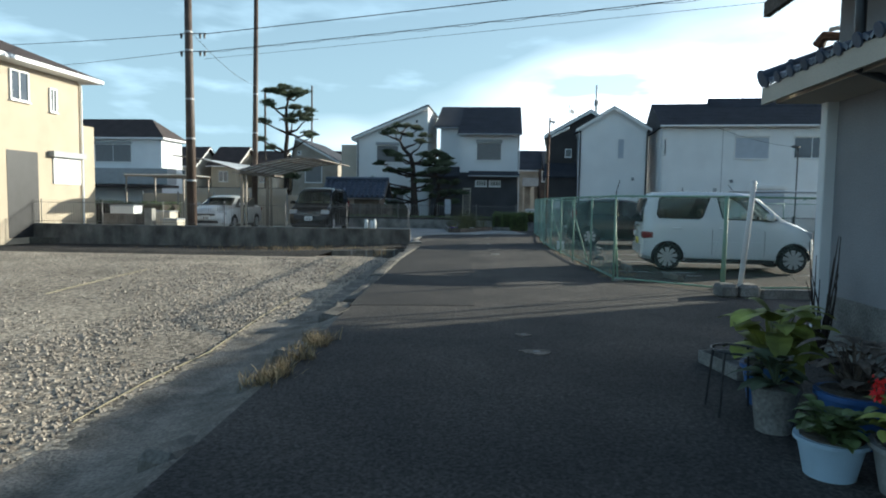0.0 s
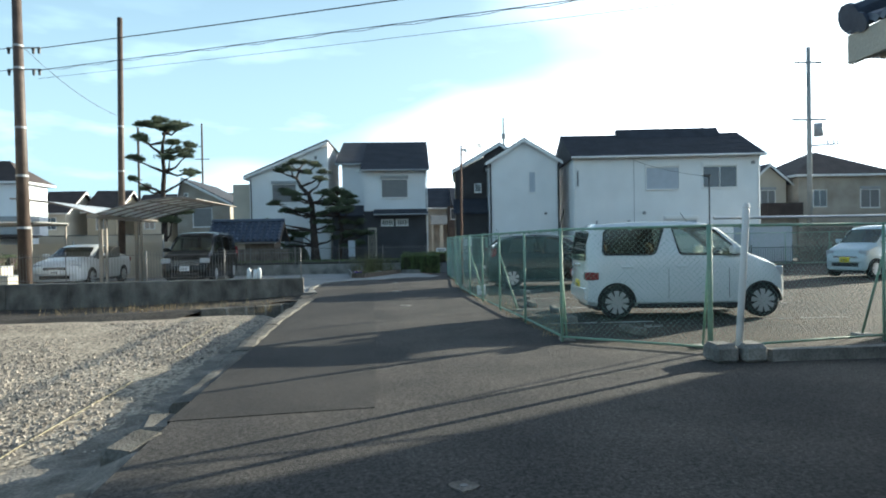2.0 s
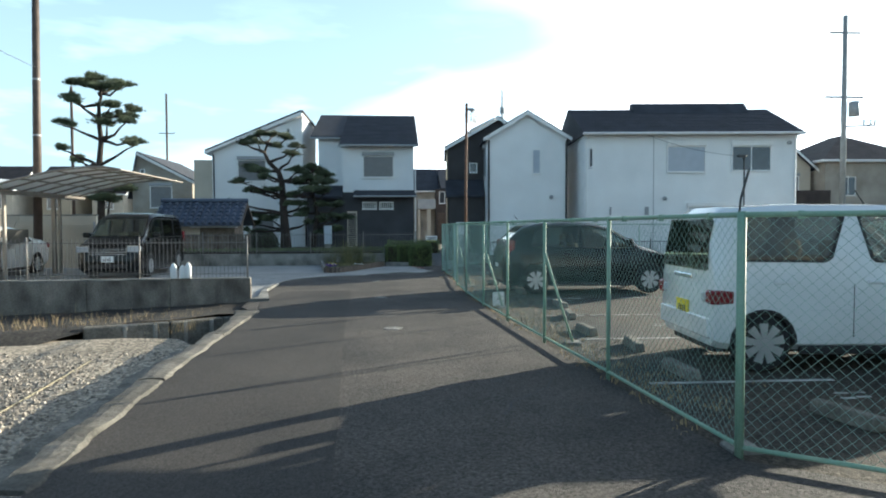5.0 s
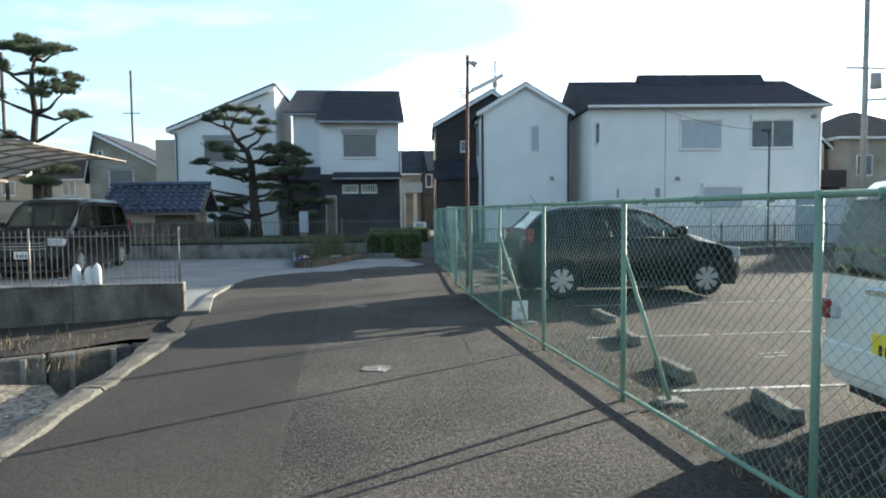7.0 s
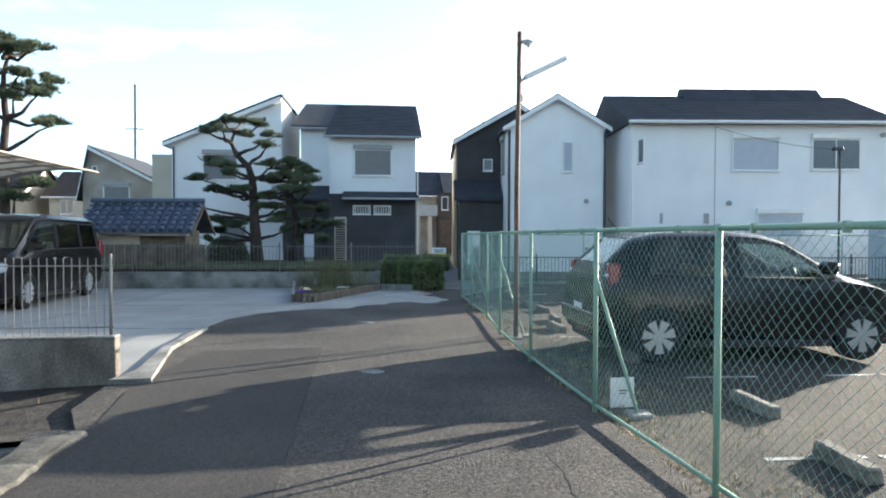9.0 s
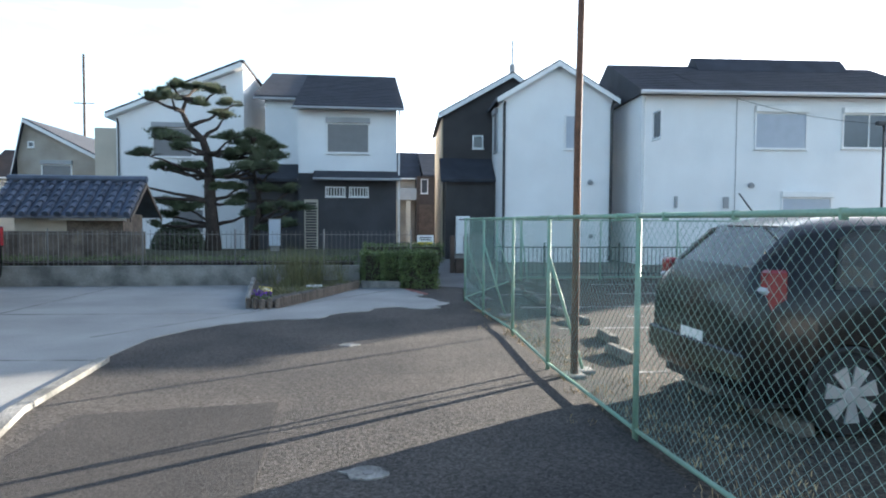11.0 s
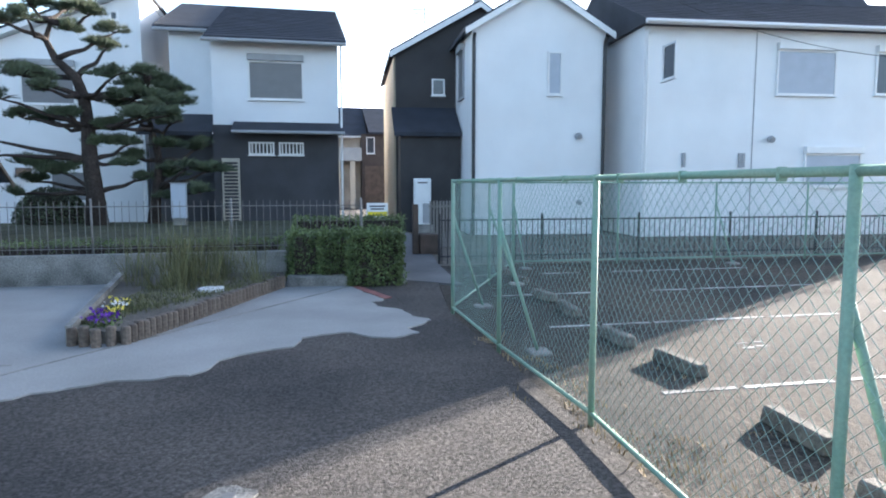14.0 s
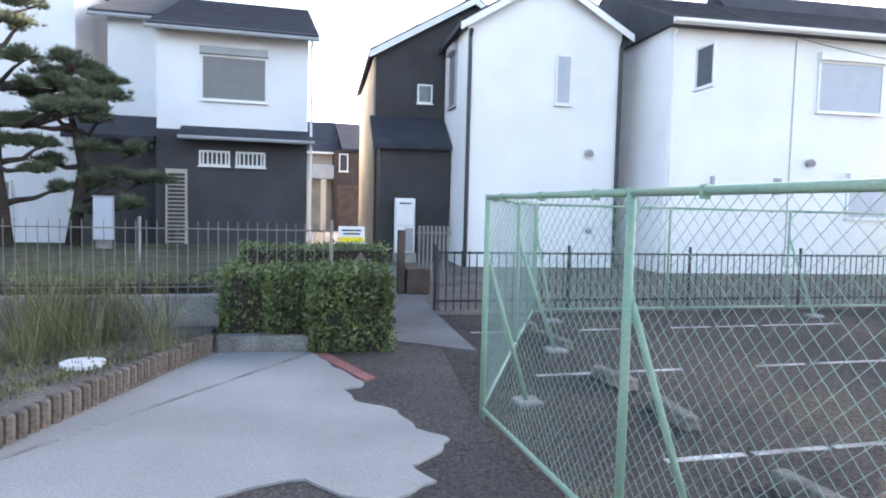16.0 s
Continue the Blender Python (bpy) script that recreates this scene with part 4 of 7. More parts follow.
hw_ = plain_house(27.2, 44, 6.8, 8, 5.55, 2.0, M_TAN, M_BROWNROOF, "greyish beige house with a dark hipped roof and balcony", wins=((1.0, 2.0, 3.3, 4.5, M_GLASS), (4.4, 5.8, 3.2, 4.5, M_SHUTTER)), hip=True)
pbox("balcony", hw_, M_BROWNROOF, -2.6, -0.02, -0.6, 1.5, 2.6, 3.6, r=0.02)
pbox("lower_wing", hw_, M_TAN, -2.7, -0.02, 0.2, 5.0, 0, 2.55)
ms = thing("metal_shed", "pale blue-grey ribbed metal shed behind the fence", "shed", pose(17.0, 31.3, -0.02, 0, 0, 8))
pbox("body", ms, M_SHUTTER2, 0, 2.35, 0, 1.3, 0.06, 1.86)
pbox("roof", ms, M_GREYTRIM, -0.06, 2.41, -0.08, 1.38, 1.862, 1.95, r=0.01)
pbox("plinth", ms, M_CONC_OLD, 0.02, 2.33, 0.02, 1.28, -0.1, 0.058)
for k in range(6):
    pbox("rib", ms, M_SHUTTER2, 0.02, 2.33, -0.018, -0.001, 0.25 + k * 0.28, 0.28 + k * 0.28)
plain_house(37.5, 36, 9, 9, 5.8, 2.2, M_TAN, M_BROWNROOF, "weathered beige house with a brown tiled roof", wins=((1.4, 2.8, 3.2, 4.4, M_GLASS), (5, 7, 3.2, 4.4, M_SHUTTER)))
# out of view: added and sized so that its eave shades the lane's start
plain_house(16.5, -2.0, 9, 16.8, 4.9, 0.8, M_BEIGE, M_BROWNROOF, "unseen beige house beside the car park, added to shade the lane", along="y")
tagged(part("block_wall", bevel_box(B(), 20.5, 38, 33.0, 33.15, -0.3, 1.75, r=0.01), M_BLOCK), "dark block wall behind the car park", "wall", kind="structure")


# ---- fences and poles ----
def chain_mesh(length, h, pitch=0.07, r=0.0013):
    """Crossing diagonal wires, each a slim three-sided rod."""
    verts, faces = [], []
    n = int((length + h) / pitch)
    for s in (1, -1):
        for k in range(n):
            a = -h + k * pitch
            x0, x1 = max(0.0, a), min(length, a + h)
            if x1 - x0 < 0.02:
                continue
            z0, z1 = x0 - a, x1 - a
            if s < 0:
                z0, z1 = h - z0, h - z1
            d = Vector((x1 - x0, 0, z1 - z0)).normalized()
            sd, up = Vector((0, 1, 0)), d.cross(Vector((0, 1, 0)))
            b = len(verts)
            yo = 0.003 * s
            for p in ((x0, z0), (x1, z1)):
                for ang in (0, 2.094, 4.189):
                    verts.append(Vector((p[0], yo, p[1])) + (sd * math.cos(ang) + up * math.sin(ang)) * r)
            faces += [(b, b + 1, b + 4, b + 3), (b + 1, b + 2, b + 5, b + 4), (b + 2, b, b + 3, b + 5)]
    me = bpy.data.meshes.new("mesh_panel")
    me.from_pydata([tuple(v) for v in verts], [], faces)
    me.materials.append(M_WIRE)
    return me


def fence_run(pts, braces, label):
    f = thing("chain_link_fence", label, "fence")
    H = 1.5
    for i, (x, y) in enumerate(pts):
        part("post", tube(B(), [(x, y, -0.03), (x, y, H + 0.02)], 0.0195, 10), M_GREEN, f, smooth=True)
        if braces[i]:
            bx_, by_ = braces[i]
            part("brace", tube(B(), [(x, y, 1.12), (x + bx_, y + by_, -0.02)], 0.016, 8), M_GREEN, f, smooth=True)
            part("footing", bevel_box(B(), x + bx_ - 0.1, x + bx_ + 0.1, y + by_ - 0.1, y + by_ + 0.1, -0.06, 0.015, r=0.015), M_CONC_OLD, f)
    for (xa, ya), (xb, yb) in zip(pts, pts[1:]):
        L = math.hypot(xb - xa, yb - ya)
        ang = math.degrees(math.atan2(yb - ya, xb - xa))
        part("top_rail", tube(B(), [(xa, ya, H), (xb, yb, H)], 0.017, 8), M_GREEN, f, smooth=True)
        part("bottom_rail", tube(B(), [(xa, ya, 0.06), (xb, yb, 0.06)], 0.015, 8), M_GREEN, f, smooth=True)
        o = new("mesh_panel", chain_mesh(L, H - 0.08))
        o.parent = f
        o.matrix_world = pose(xa, ya, 0.07, 0, 0, ang)
        for k in range(int(L / 0.9) + 1):
            fx = (k + 0.5) / (int(L / 0.9) + 1)
            px, py = xa + (xb - xa) * fx, ya + (yb - ya) * fx
            bm = B()
            bevel_box(bm, px - 0.021, px + 0.021, py - 0.007, py + 0.007, H - 0.03, H + 0.021, r=0.004)
            part("clip", bm, M_GREEN, f)
    return f


fence_run(POSTS, [(0.1, 0.14) if i == 0 else (0.34, -0.08) if i % 2 == 0 else None for i in range(9)] + [(0.45, 0.3)], "green chain-link fence with braced tubular posts along the lane")
fence_run([(2.40, 8.6), (3.91, 7.5)], [None, (0.12, 0.45)], "green chain-link fence across the car park's corner")
fence_run([(3.93, 7.49), (6.5, 8.1), (9.2, 8.5), (12, 8.6), (15, 8.6)], [None, (0.05, 0.5), None, (0.05, 0.5), None], "green chain-link fence along the car park's front")
fence_run([(1.775, 26.03), (2.78, 28.05), (3.8, 30.08)], [None, (0.4, -0.1), None], "green chain-link fence turning at the car park's far end")
fence_run([(3.83, 30.1), (5.87, 30.08), (7.9, 30.05), (9.9, 30.0), (11.9, 29.95), (13.9, 29.9), (15.9, 29.85), (17.9, 29.8), (20, 29.75), (23, 29.7), (26, 29.6)], [None if i % 2 else (0.05, -0.5) for i in range(11)], "green chain-link fence at the back of the car park")
pk = thing("picket_fence", "dark steel picket fence behind the chain-link", "fence")
bmv = None
for i in range(190):
    x = 2.6 + i * 0.11
    if bmv is None:
        bmv = part("picket", tube(B(), [(0, 0, 0.0), (0, 0, 0.85)], 0.009, 6), M_DARKTRIM, pk)
        o = bmv
    else:
        o = bmv.copy()
        scene.collection.objects.link(o)
    o.location = (x, 30.62 - 0.02 * (x - 2.5), -0.02)
for zz in (0.12, 0.8):
    part("rail", tube(B(), [(2.55, 30.62, zz), (23.4, 30.2, zz)], 0.016, 6), M_DARKTRIM, pk)
for i in range(11):
    x = 2.55 + i * 2.0
    part("post", tube(B(), [(x, 30.62 - 0.02 * (x - 2.5), -0.05), (x, 30.62 - 0.02 * (x - 2.5), 0.92)], 0.025, 6), M_DARKTRIM, pk)


def rail_fence(m, length, z0, z1, step, label, post_step, rr=0.0045):
    f = thing("bar_fence", label, "fence", m)
    first = None
    n = int(length / step)
    for i in range(n + 1):
        if first is None:
            first = part("bar", tube(B(), [(0, 0, z0), (0, 0, z1 - 0.02)], rr, 5), M_BAR, f)
            o = first
        else:
            o = first.copy()
            scene.collection.objects.link(o)
        o.location = (-i * step, 0, 0)
    for zz in (z0 + 0.08, z1 - 0.1):
        part("rail", tube(B(), [(0.02, 0, zz), (-length, 0, zz)], 0.007, 6), M_BAR, f)
    for i in range(int(length / post_step) + 1):
        part("post", tube(B(), [(-0.02 - i * post_step, 0.02, z0 - 0.02), (-0.02 - i * post_step, 0.02, z1 + 0.02)], 0.016, 8), M_BAR, f, smooth=True)
    return f


rail_fence(WALL @ Matrix.Translation((-0.05, 0.08, 0)), 14.0, 0.45, 1.24, 0.075, "thin grey steel bar fence on the low block wall", 2.0)
rail_fence(pose(1.0, 29.08, 0), 14.5, 0.45, 1.24, 0.1, "thin grey steel bar fence on the garden wall", 1.95)


def utility_pole(x, y, h, r0, r1, material, label, lean=(0, 0), extras=()):
    p = thing("utility_pole", label, "pole", pose(x, y, 0))
    part("shaft", tube(B(), [(0, 0, -0.3), (lean[0], lean[1], h)], [r0, r1], 14), material, p, smooth=True)
    for z in extras:
        f = z / h
        part("band", tube(B(), [(lean[0] * f, lean[1] * f, z), (lean[0] * f, lean[1] * f, z + 0.06)], r0 + (r1 - r0) * f + 0.006, 14), M_GREYTRIM, p)
    return p


p1 = utility_pole(-10.08, 18.0, 9.5, 0.175, 0.105, M_POLE, "tall brown-painted steel utility pole behind the block wall", (-0.07, 0), (1.9, 3.3, 4.6, 6.2, 6.8))
for z in (6.2, 6.78):
    bm = B()
    tube(bm, [(-0.35, 0, z), (0.55, 0, z)], 0.02, 6)
    part("crossarm", bm, M_GREYTRIM, p1)
    for xx in (-0.3, 0.35, 0.5):
        part("insulator", tube(B(), [(xx, 0, z - 0.02), (xx, 0, z - 0.16)], [0.045, 0.03], 8), M_DARKTRIM, p1)
p2 = utility_pole(-11.4, 26.8, 10.6, 0.14, 0.1, M_POLE, "tall brown utility pole beside the car port", (0.14, 0), (4.4, 6.2))
p4 = utility_pole(-13.2, 33, 7.3, 0.07, 0.055, M_POLE, "thin dark service pole among the far houses")
p5 = utility_pole(-19.6, 63, 13.0, 0.11, 0.08, M_POLE, "thin dark pole far behind the houses")
part("crossarm", tube(B(), [(-0.7, 0, 9.6), (0.7, 0, 9.6)], 0.04, 6), M_GREYTRIM, p5)
pr = utility_pole(25.5, 40, 13.2, 0.17, 0.12, M_CPOLE, "grey concrete utility pole with a transformer and crossarms", (0, 0), (7.5, 9.0))
for z, w in ((12.2, 0.9), (8.6, 1.1)):
    part("crossarm", bevel_box(B(), -w, w, -0.05, 0.05, z, z + 0.1, r=0.01), M_GREYTRIM, pr)
part("transformer", tube(B(), [(0.6, 0, 7.6), (0.6, 0, 8.4)], 0.27, 14), M_GREYTRIM, pr, smooth=True)
part("bracket", tube(B(), [(0, 0, 7.0), (1.9, 0, 7.1)], 0.05, 6), M_GREYTRIM, pr)
for xx in (1.2, 1.6, 1.85):
    part("insulator", tube(B(), [(xx, 0, 7.1), (xx, 0, 7.4)], [0.06, 0.04], 8), M_TRIM, pr)

lp = thing("street_lamp", "rusty steel lamp post with a tube lamp and a small spotlight", "street lamp", pose(1.92, 20.2, 0))
part("post", tube(B(), [(0, 0, -0.05), (0.0, 0, 2.2), (0.03, 0, 4.35)], [0.036, 0.034, 0.032], 12), M_RUST, lp, smooth=True)
arm = part("lamp_arm", tube(B(), [(0.02, 0, 3.62), (0.12, 0, 3.71)], 0.02, 6), M_GREYTRIM, lp)
bm = B()
bevel_box(bm, 0, 0.68, -0.06, 0.06, -0.035, 0.035, r=0.02)
o = part("tube_lamp", bm, M_TRIM, lp, "white fluorescent street-lamp housing")
o.matrix_local = pose(0.1, 0, 3.7, 0, -26, 0)
part("spotlight", tube(B(), [(0.05, 0, 4.22), (0.14, -0.02, 4.2), (0.19, -0.04, 4.16)], [0.02, 0.05, 0.06], 8), M_GREYTRIM, lp)
part("base", bevel_box(B(), -0.1, 0.1, -0.1, 0.1, -0.06, 0.012, r=0.015), M_CONC_OLD, lp)
l2 = thing("street_lamp", "thin dark lamp post with a small head behind the car park", "street lamp", pose(15.3, 32.0, 0))
part("post", tube(B(), [(0, 0, -0.05), (0, 0, 4.2), (-0.1, -0.1, 4.4)], 0.035, 8), M_DARKTRIM, l2)
part("head", bevel_box(B(), -0.35, 0.0, -0.2, -0.05, 4.36, 4.48, r=0.02), M_DARKTRIM, l2)


def cable(name, a, b, sag, r, label):
    pts = []
    for i in range(17):
        f = i / 16
        p = Vector(a).lerp(Vector(b), f)
        p.z -= 4 * sag * f * (1 - f)
        pts.append(p)
    return tagged(part(name, tube(B(), pts, r, 5), M_CABLE), label, "cable")


cable("overhead_cable", (-9.6, 18, 6.76), (24, 0.6, 5.1), 0.12, 0.013, "black overhead cable crossing above the lane")
tw_ = cable("overhead_cable", (-9.6, 18, 6.18), (24, 0.9, 5.0), 0.12, 0.009, "twisted black service cable crossing above the lane")
twp = []
for i in range(141):
    q = Vector((-9.6, 18, 6.18)).lerp(Vector((24, 0.9, 5.0)), i / 140)
    twp.append(q + Vector((0, 0, -0.48 * (i / 140) * (1 - i / 140) - 0.03 + 0.022 * math.sin(i * 1.3))))
part("wrap", tube(B(), twp, 0.006, 4), M_CABLE, tw_)
cable("overhead_cable", (-9.6, 18, 5.95), (24, 4.2, 5.6), 0.1, 0.005, "thin black wire crossing above the lane")
cable("overhead_cable", (-10.4, 18, 6.76), (-42, 22, 8.2), 0.6, 0.01, "black overhead cable between poles")
cable("overhead_cable", (-10.4, 18, 6.18), (-42, 24, 6.8), 0.6, 0.008, "black overhead cable between poles")
cable("overhead_cable", (-10.0, 18, 6.8), (-11.25, 26.8, 6.6), 0.25, 0.008, "black overhead cable between poles")
cable("service_cable", (10.9, 36.6, 6.8), (15.2, 31.9, 4.4), 0.35, 0.008, "thin pale service wire above the car park")


# ---- parked vehicles ----
def loft(stations):
    """Car skin from cross sections (x, z_floor, half width, z_belt, half roof width, z_top)."""
    bm = B()
    rings = []
    for x, zf, hw, zb, hr, zt in stations:
        half = [(hw * 0.86, zf), (hw * 0.975, zf + 0.07), (hw, zf + 0.2), (hw, zb - 0.16), (hw * 0.965, zb), (hr + (hw * 0.965 - hr) * 0.12, zb + (zt - zb) * 0.88), (hr * 0.9, zt - 0.012), (hr * 0.5, zt + 0.006)]
        ring = [bm.verts.new((x, y, z)) for y, z in half] + [bm.verts.new((x, -y, z)) for y, z in half[::-1]]
        rings.append(ring)
    n = len(rings[0])
    for a, b in zip(rings, rings[1:]):
        for k in range(n):
            bm.faces.new((a[k], b[k], b[(k + 1) % n], a[(k + 1) % n]))
    bm.faces.new(rings[0])
    bm.faces.new(rings[-1][::-1])
    bmesh.ops.recalc_face_normals(bm, faces=list(bm.faces))
    return bm


def flank_loop(bm, poly, yfun, side, t):
    return [bm.verts.new((x, side * (yfun(x, z) + t), z)) for x, z in poly]


def grown(poly, d):
    cx, cz = sum(q[0] for q in poly) / len(poly), sum(q[1] for q in poly) / len(poly)
    return [(x + (d if x > cx else -d), z + (0.8 * d if z > cz else -0.8 * d)) for x, z in poly]


def pane_panel(poly, yfun, side):
    """A thin pane on a car's flank: polygon in (x, z), just inside y = yfun."""
    bm = B()
    out, inn = flank_loop(bm, poly, yfun, side, -0.004), flank_loop(bm, poly, yfun, side, -0.01)
    bm.faces.new(out)
    bm.faces.new(inn[::-1])
    n = len(poly)
    for i in range(n):
        bm.faces.new((out[i], out[(i + 1) % n], inn[(i + 1) % n], inn[i]))
    bmesh.ops.recalc_face_normals(bm, faces=list(bm.faces))
    return bm


def seal_ring(poly, yfun, side):
    """The dark rubber ring round a side window."""
    bm = B()
    big = grown(poly, 0.028)
    a, b = flank_loop(bm, poly, yfun, side, 0.006), flank_loop(bm, big, yfun, side, 0.006)
    c, d = flank_loop(bm, big, yfun, side, -0.012), flank_loop(bm, poly, yfun, side, -0.012)
    n = len(poly)
    for la, lb in ((a, b), (b, c), (c, d), (d, a)):
        for i in range(n):
            bm.faces.new((la[i], la[(i + 1) % n], lb[(i + 1) % n], lb[i]))
    bmesh.ops.recalc_face_normals(bm, faces=list(bm.faces))
    return bm


def slope_box(ga, front, lo_t, hi_t, shrink=0.0):
    """A six-sided body on a car's sloping front or rear glass."""
    (xa, za, wa), (xb, zb, wb) = ga
    d = Vector((xb - xa, 0, zb - za)).normalized()
    nrm = Vector((d.z, 0, -d.x)) * (1 if front else -1)
    ins = [Vector((xa, wa - shrink, za)) + d * shrink, Vector((xa, -wa + shrink, za)) + d * shrink, Vector((xb, -wb + shrink, zb)) - d * shrink, Vector((xb, wb - shrink, zb)) - d * shrink]
    bm = B()
    hi = [bm.verts.new(v + nrm * hi_t) for v in ins]
    lo = [bm.verts.new(v + nrm * lo_t) for v in ins]
    bm.faces.new(hi)
    bm.faces.new(lo[::-1])
    for i in range(4):
        bm.faces.new((hi[i], hi[(i + 1) % 4], lo[(i + 1) % 4], lo[i]))
    bmesh.ops.recalc_face_normals(bm, faces=list(bm.faces))
    return bm


def wheel(car, x, side, hw, r, rim_r, spokes, cover):
    w = part("wheel", tube(B(), [(x, side * (hw - 0.19), r), (x, side * (hw - 0.17), r), (x, side * (hw - 0.02), r), (x, side * (hw + 0.004), r)], [r * 0.93, r, r, r * 0.92], 28), M_TYRE, car, smooth=False)
    part("rim", tube(B(), [(x, side * (hw - 0.05), r), (x, side * (hw + 0.008), r)], [rim_r * 0.96, rim_r], 28), M_PLASTIC, w)
    for k in range(spokes):
        a = 2 * math.pi * (k + 0.3) / spokes
        ca, sa = math.cos(a), math.sin(a)
        w0, w1 = 0.024, 1.85 * rim_r / spokes
        bm = B()
        pts = [(0.05, -w0), (rim_r * 0.93, -w1), (rim_r * 0.93, w1), (0.05, w0)]
        lo = [bm.verts.new((x + p * ca - q * sa, side * (hw + 0.009), r + p * sa + q * ca)) for p, q in pts]
        hi = [bm.verts.new((x + p * ca - q * sa, side * (hw + 0.022), r + p * sa + q * ca)) for p, q in pts]
        bm.faces.new(lo[::-1])
        bm.faces.new(hi)
        for i in range(4):
            bm.faces.new((lo[i], lo[(i + 1) % 4], hi[(i + 1) % 4], hi[i]))
        bmesh.ops.recalc_face_normals(bm, faces=list(bm.faces))
        part("spoke", bm, cover, w)
    part("hub_cap", tube(B(), [(x, side * (hw + 0.009), r), (x, side * (hw + 0.026), r)], [0.065, 0.055], 12), cover, w)
    bm = B()
    ring = []
    for k in range(17):
        a = math.pi * k / 16
        ring.append((x + (rim_r + 0.1) * math.cos(a), side * (hw + 0.002), r + (rim_r + 0.1) * math.sin(a) * 1.02))
    tube(bm, ring, 0.022, 6)
    part("wheel_arch", bm, M_PLASTIC, car)
    return w


def vehicle(m, spec, label, category):
    car = thing("car", label, category, m)
    P = spec["paint"]
    hw, st = spec["hw"], spec["st"]
    body = loft(st)
    # wheel openings, the hollow cabin and the window openings
    cuts = [tube(B(), [(wx, -hw - 0.3, spec["r"] + 0.01), (wx, hw + 0.3, spec["r"] + 0.01)], spec["r"] + 0.045, 24) for wx in spec["wheels"]]
    cab = [q for q in st if q[5] > q[3] + 0.05]
    cab = [(q[0] + (0.06 if k == 0 else (-0.1 if k == len(cab) - 1 else 0)), 0.42, q[2] - 0.06, q[3], q[4] - 0.05, q[5] - 0.05) for k, q in enumerate(cab)]
    cuts.append(loft(cab))
    for poly in spec["glass"]:
        cuts.append(extrude_profile(B(), [(x, z) for x, z in poly], "y", -hw - 0.3, hw + 0.3))
    cuts += [slope_box(spec["screen"], True, -0.16, 0.16), slope_box(spec["rear"], False, -0.16, 0.16)]
    for cut in cuts:
        bmesh.ops.recalc_face_normals(cut, faces=list(cut.faces))
        for f in cut.faces:
            f.material_index = 1
        tmp = part("cut", cut, P)
        bo = part("body_tmp", body, P)
        for o in (tmp, bo):
            o.data.materials.append(M_CABIN)
        md = bo.modifiers.new("cut", "BOOLEAN")
        md.object, md.operation, md.solver = tmp, "DIFFERENCE", "EXACT"
        dg = bpy.context.evaluated_depsgraph_get()
        body = bmesh.new()
        body.from_mesh(bo.evaluated_get(dg).to_mesh())
        bpy.data.objects.remove(bo)
        bpy.data.objects.remove(tmp)
    for f in body.faces:
        f.smooth = True
    for e in body.edges:
        e.smooth = e.calc_face_angle(0) < radians(33)
    bd = part("body", body, P, car)
    bd.data.materials.append(M_CABIN)
    part("underbody", box(B(), st[0][0] + 0.1, st[-1][0] - 0.1, -hw + 0.2, hw - 0.2, 0.16, 0.6), M_PLASTIC, car)
    top = max(s[5] for s in st)
    hr = max(s[4] for s in st)
    zb = spec["belt"]
    ys = lambda x, z: (hw * 0.965) + ((hr + (hw * 0.965 - hr) * 0.12) - hw * 0.965) * max(0.0, (z - zb)) / (0.88 * (top - zb))
    for side in (1, -1):
        for k, poly in enumerate(spec["glass"]):
            part("window_seal", seal_ring(poly, ys, side), M_PLASTIC, car)
            o = part("side_window", pane_panel(grown(poly, 0.008), ys, side), M_CARGLASS if k == len(spec["glass"]) - 1 else M_PRIVACY, car)
            o.visible_shadow = False
        for wx in spec["wheels"]:
            wheel(car, wx, side, hw - 0.012, spec["r"], spec["rim"], spec["spokes"], M_RIM)
        for x in spec["seams"]:
            part("door_seam", box(B(), x - 0.004, x + 0.004, side * hw - 0.004 if side > 0 else side * hw - 0.0015, side * hw + 0.0015 if side > 0 else side * hw + 0.004, 0.34, zb - 0.17), M_PLASTIC, car)
        part("crease", tube(B(), [(spec["wheels"][0] + 0.45, side * (hw - 0.006), zb - 0.42), (spec["wheels"][1] - 0.4, side * (hw - 0.006), zb - 0.4)], 0.01, 5), P, car)
        for x in spec["handles"]:
            part("door_handle", bevel_box(B(), x - 0.09, x + 0.09, side * hw - 0.02, side * hw + 0.02, zb - 0.16, zb - 0.125, r=0.008), spec.get("handle_mat", P), car)
        mx = spec["mirror"]
        bm = B()
        bevel_box(bm, mx - 0.07, mx + 0.07, side * (hw + 0.11) - 0.11, side * (hw + 0.11) + 0.11, zb + 0.05, zb + 0.2, r=0.035)
        part("mirror", bm, P, car)
        part("sill", bevel_box(B(), spec["wheels"][0] + 0.36, spec["wheels"][1] - 0.36, min(side * hw, side * (hw - 0.05)), max(side * hw, side * (hw - 0.05)), 0.17, 0.25, r=0.01), M_PLASTIC, car)
    xf, xr = st[-1][0], st[0][0]
    # windscreen and rear glass, laid on the slopes
    o = part("windscreen", slope_box(spec["screen"], True, -0.006, 0.0, -0.015), M_CARGLASS, car)
    o.visible_shadow = False
    o = part("rear_window", slope_box(spec["rear"], False, -0.006, 0.0, -0.015), M_PRIVACY, car)
    o.visible_shadow = False
    # seats, dashboard and steering wheel
    xs_ = spec["mirror"] - 0.85
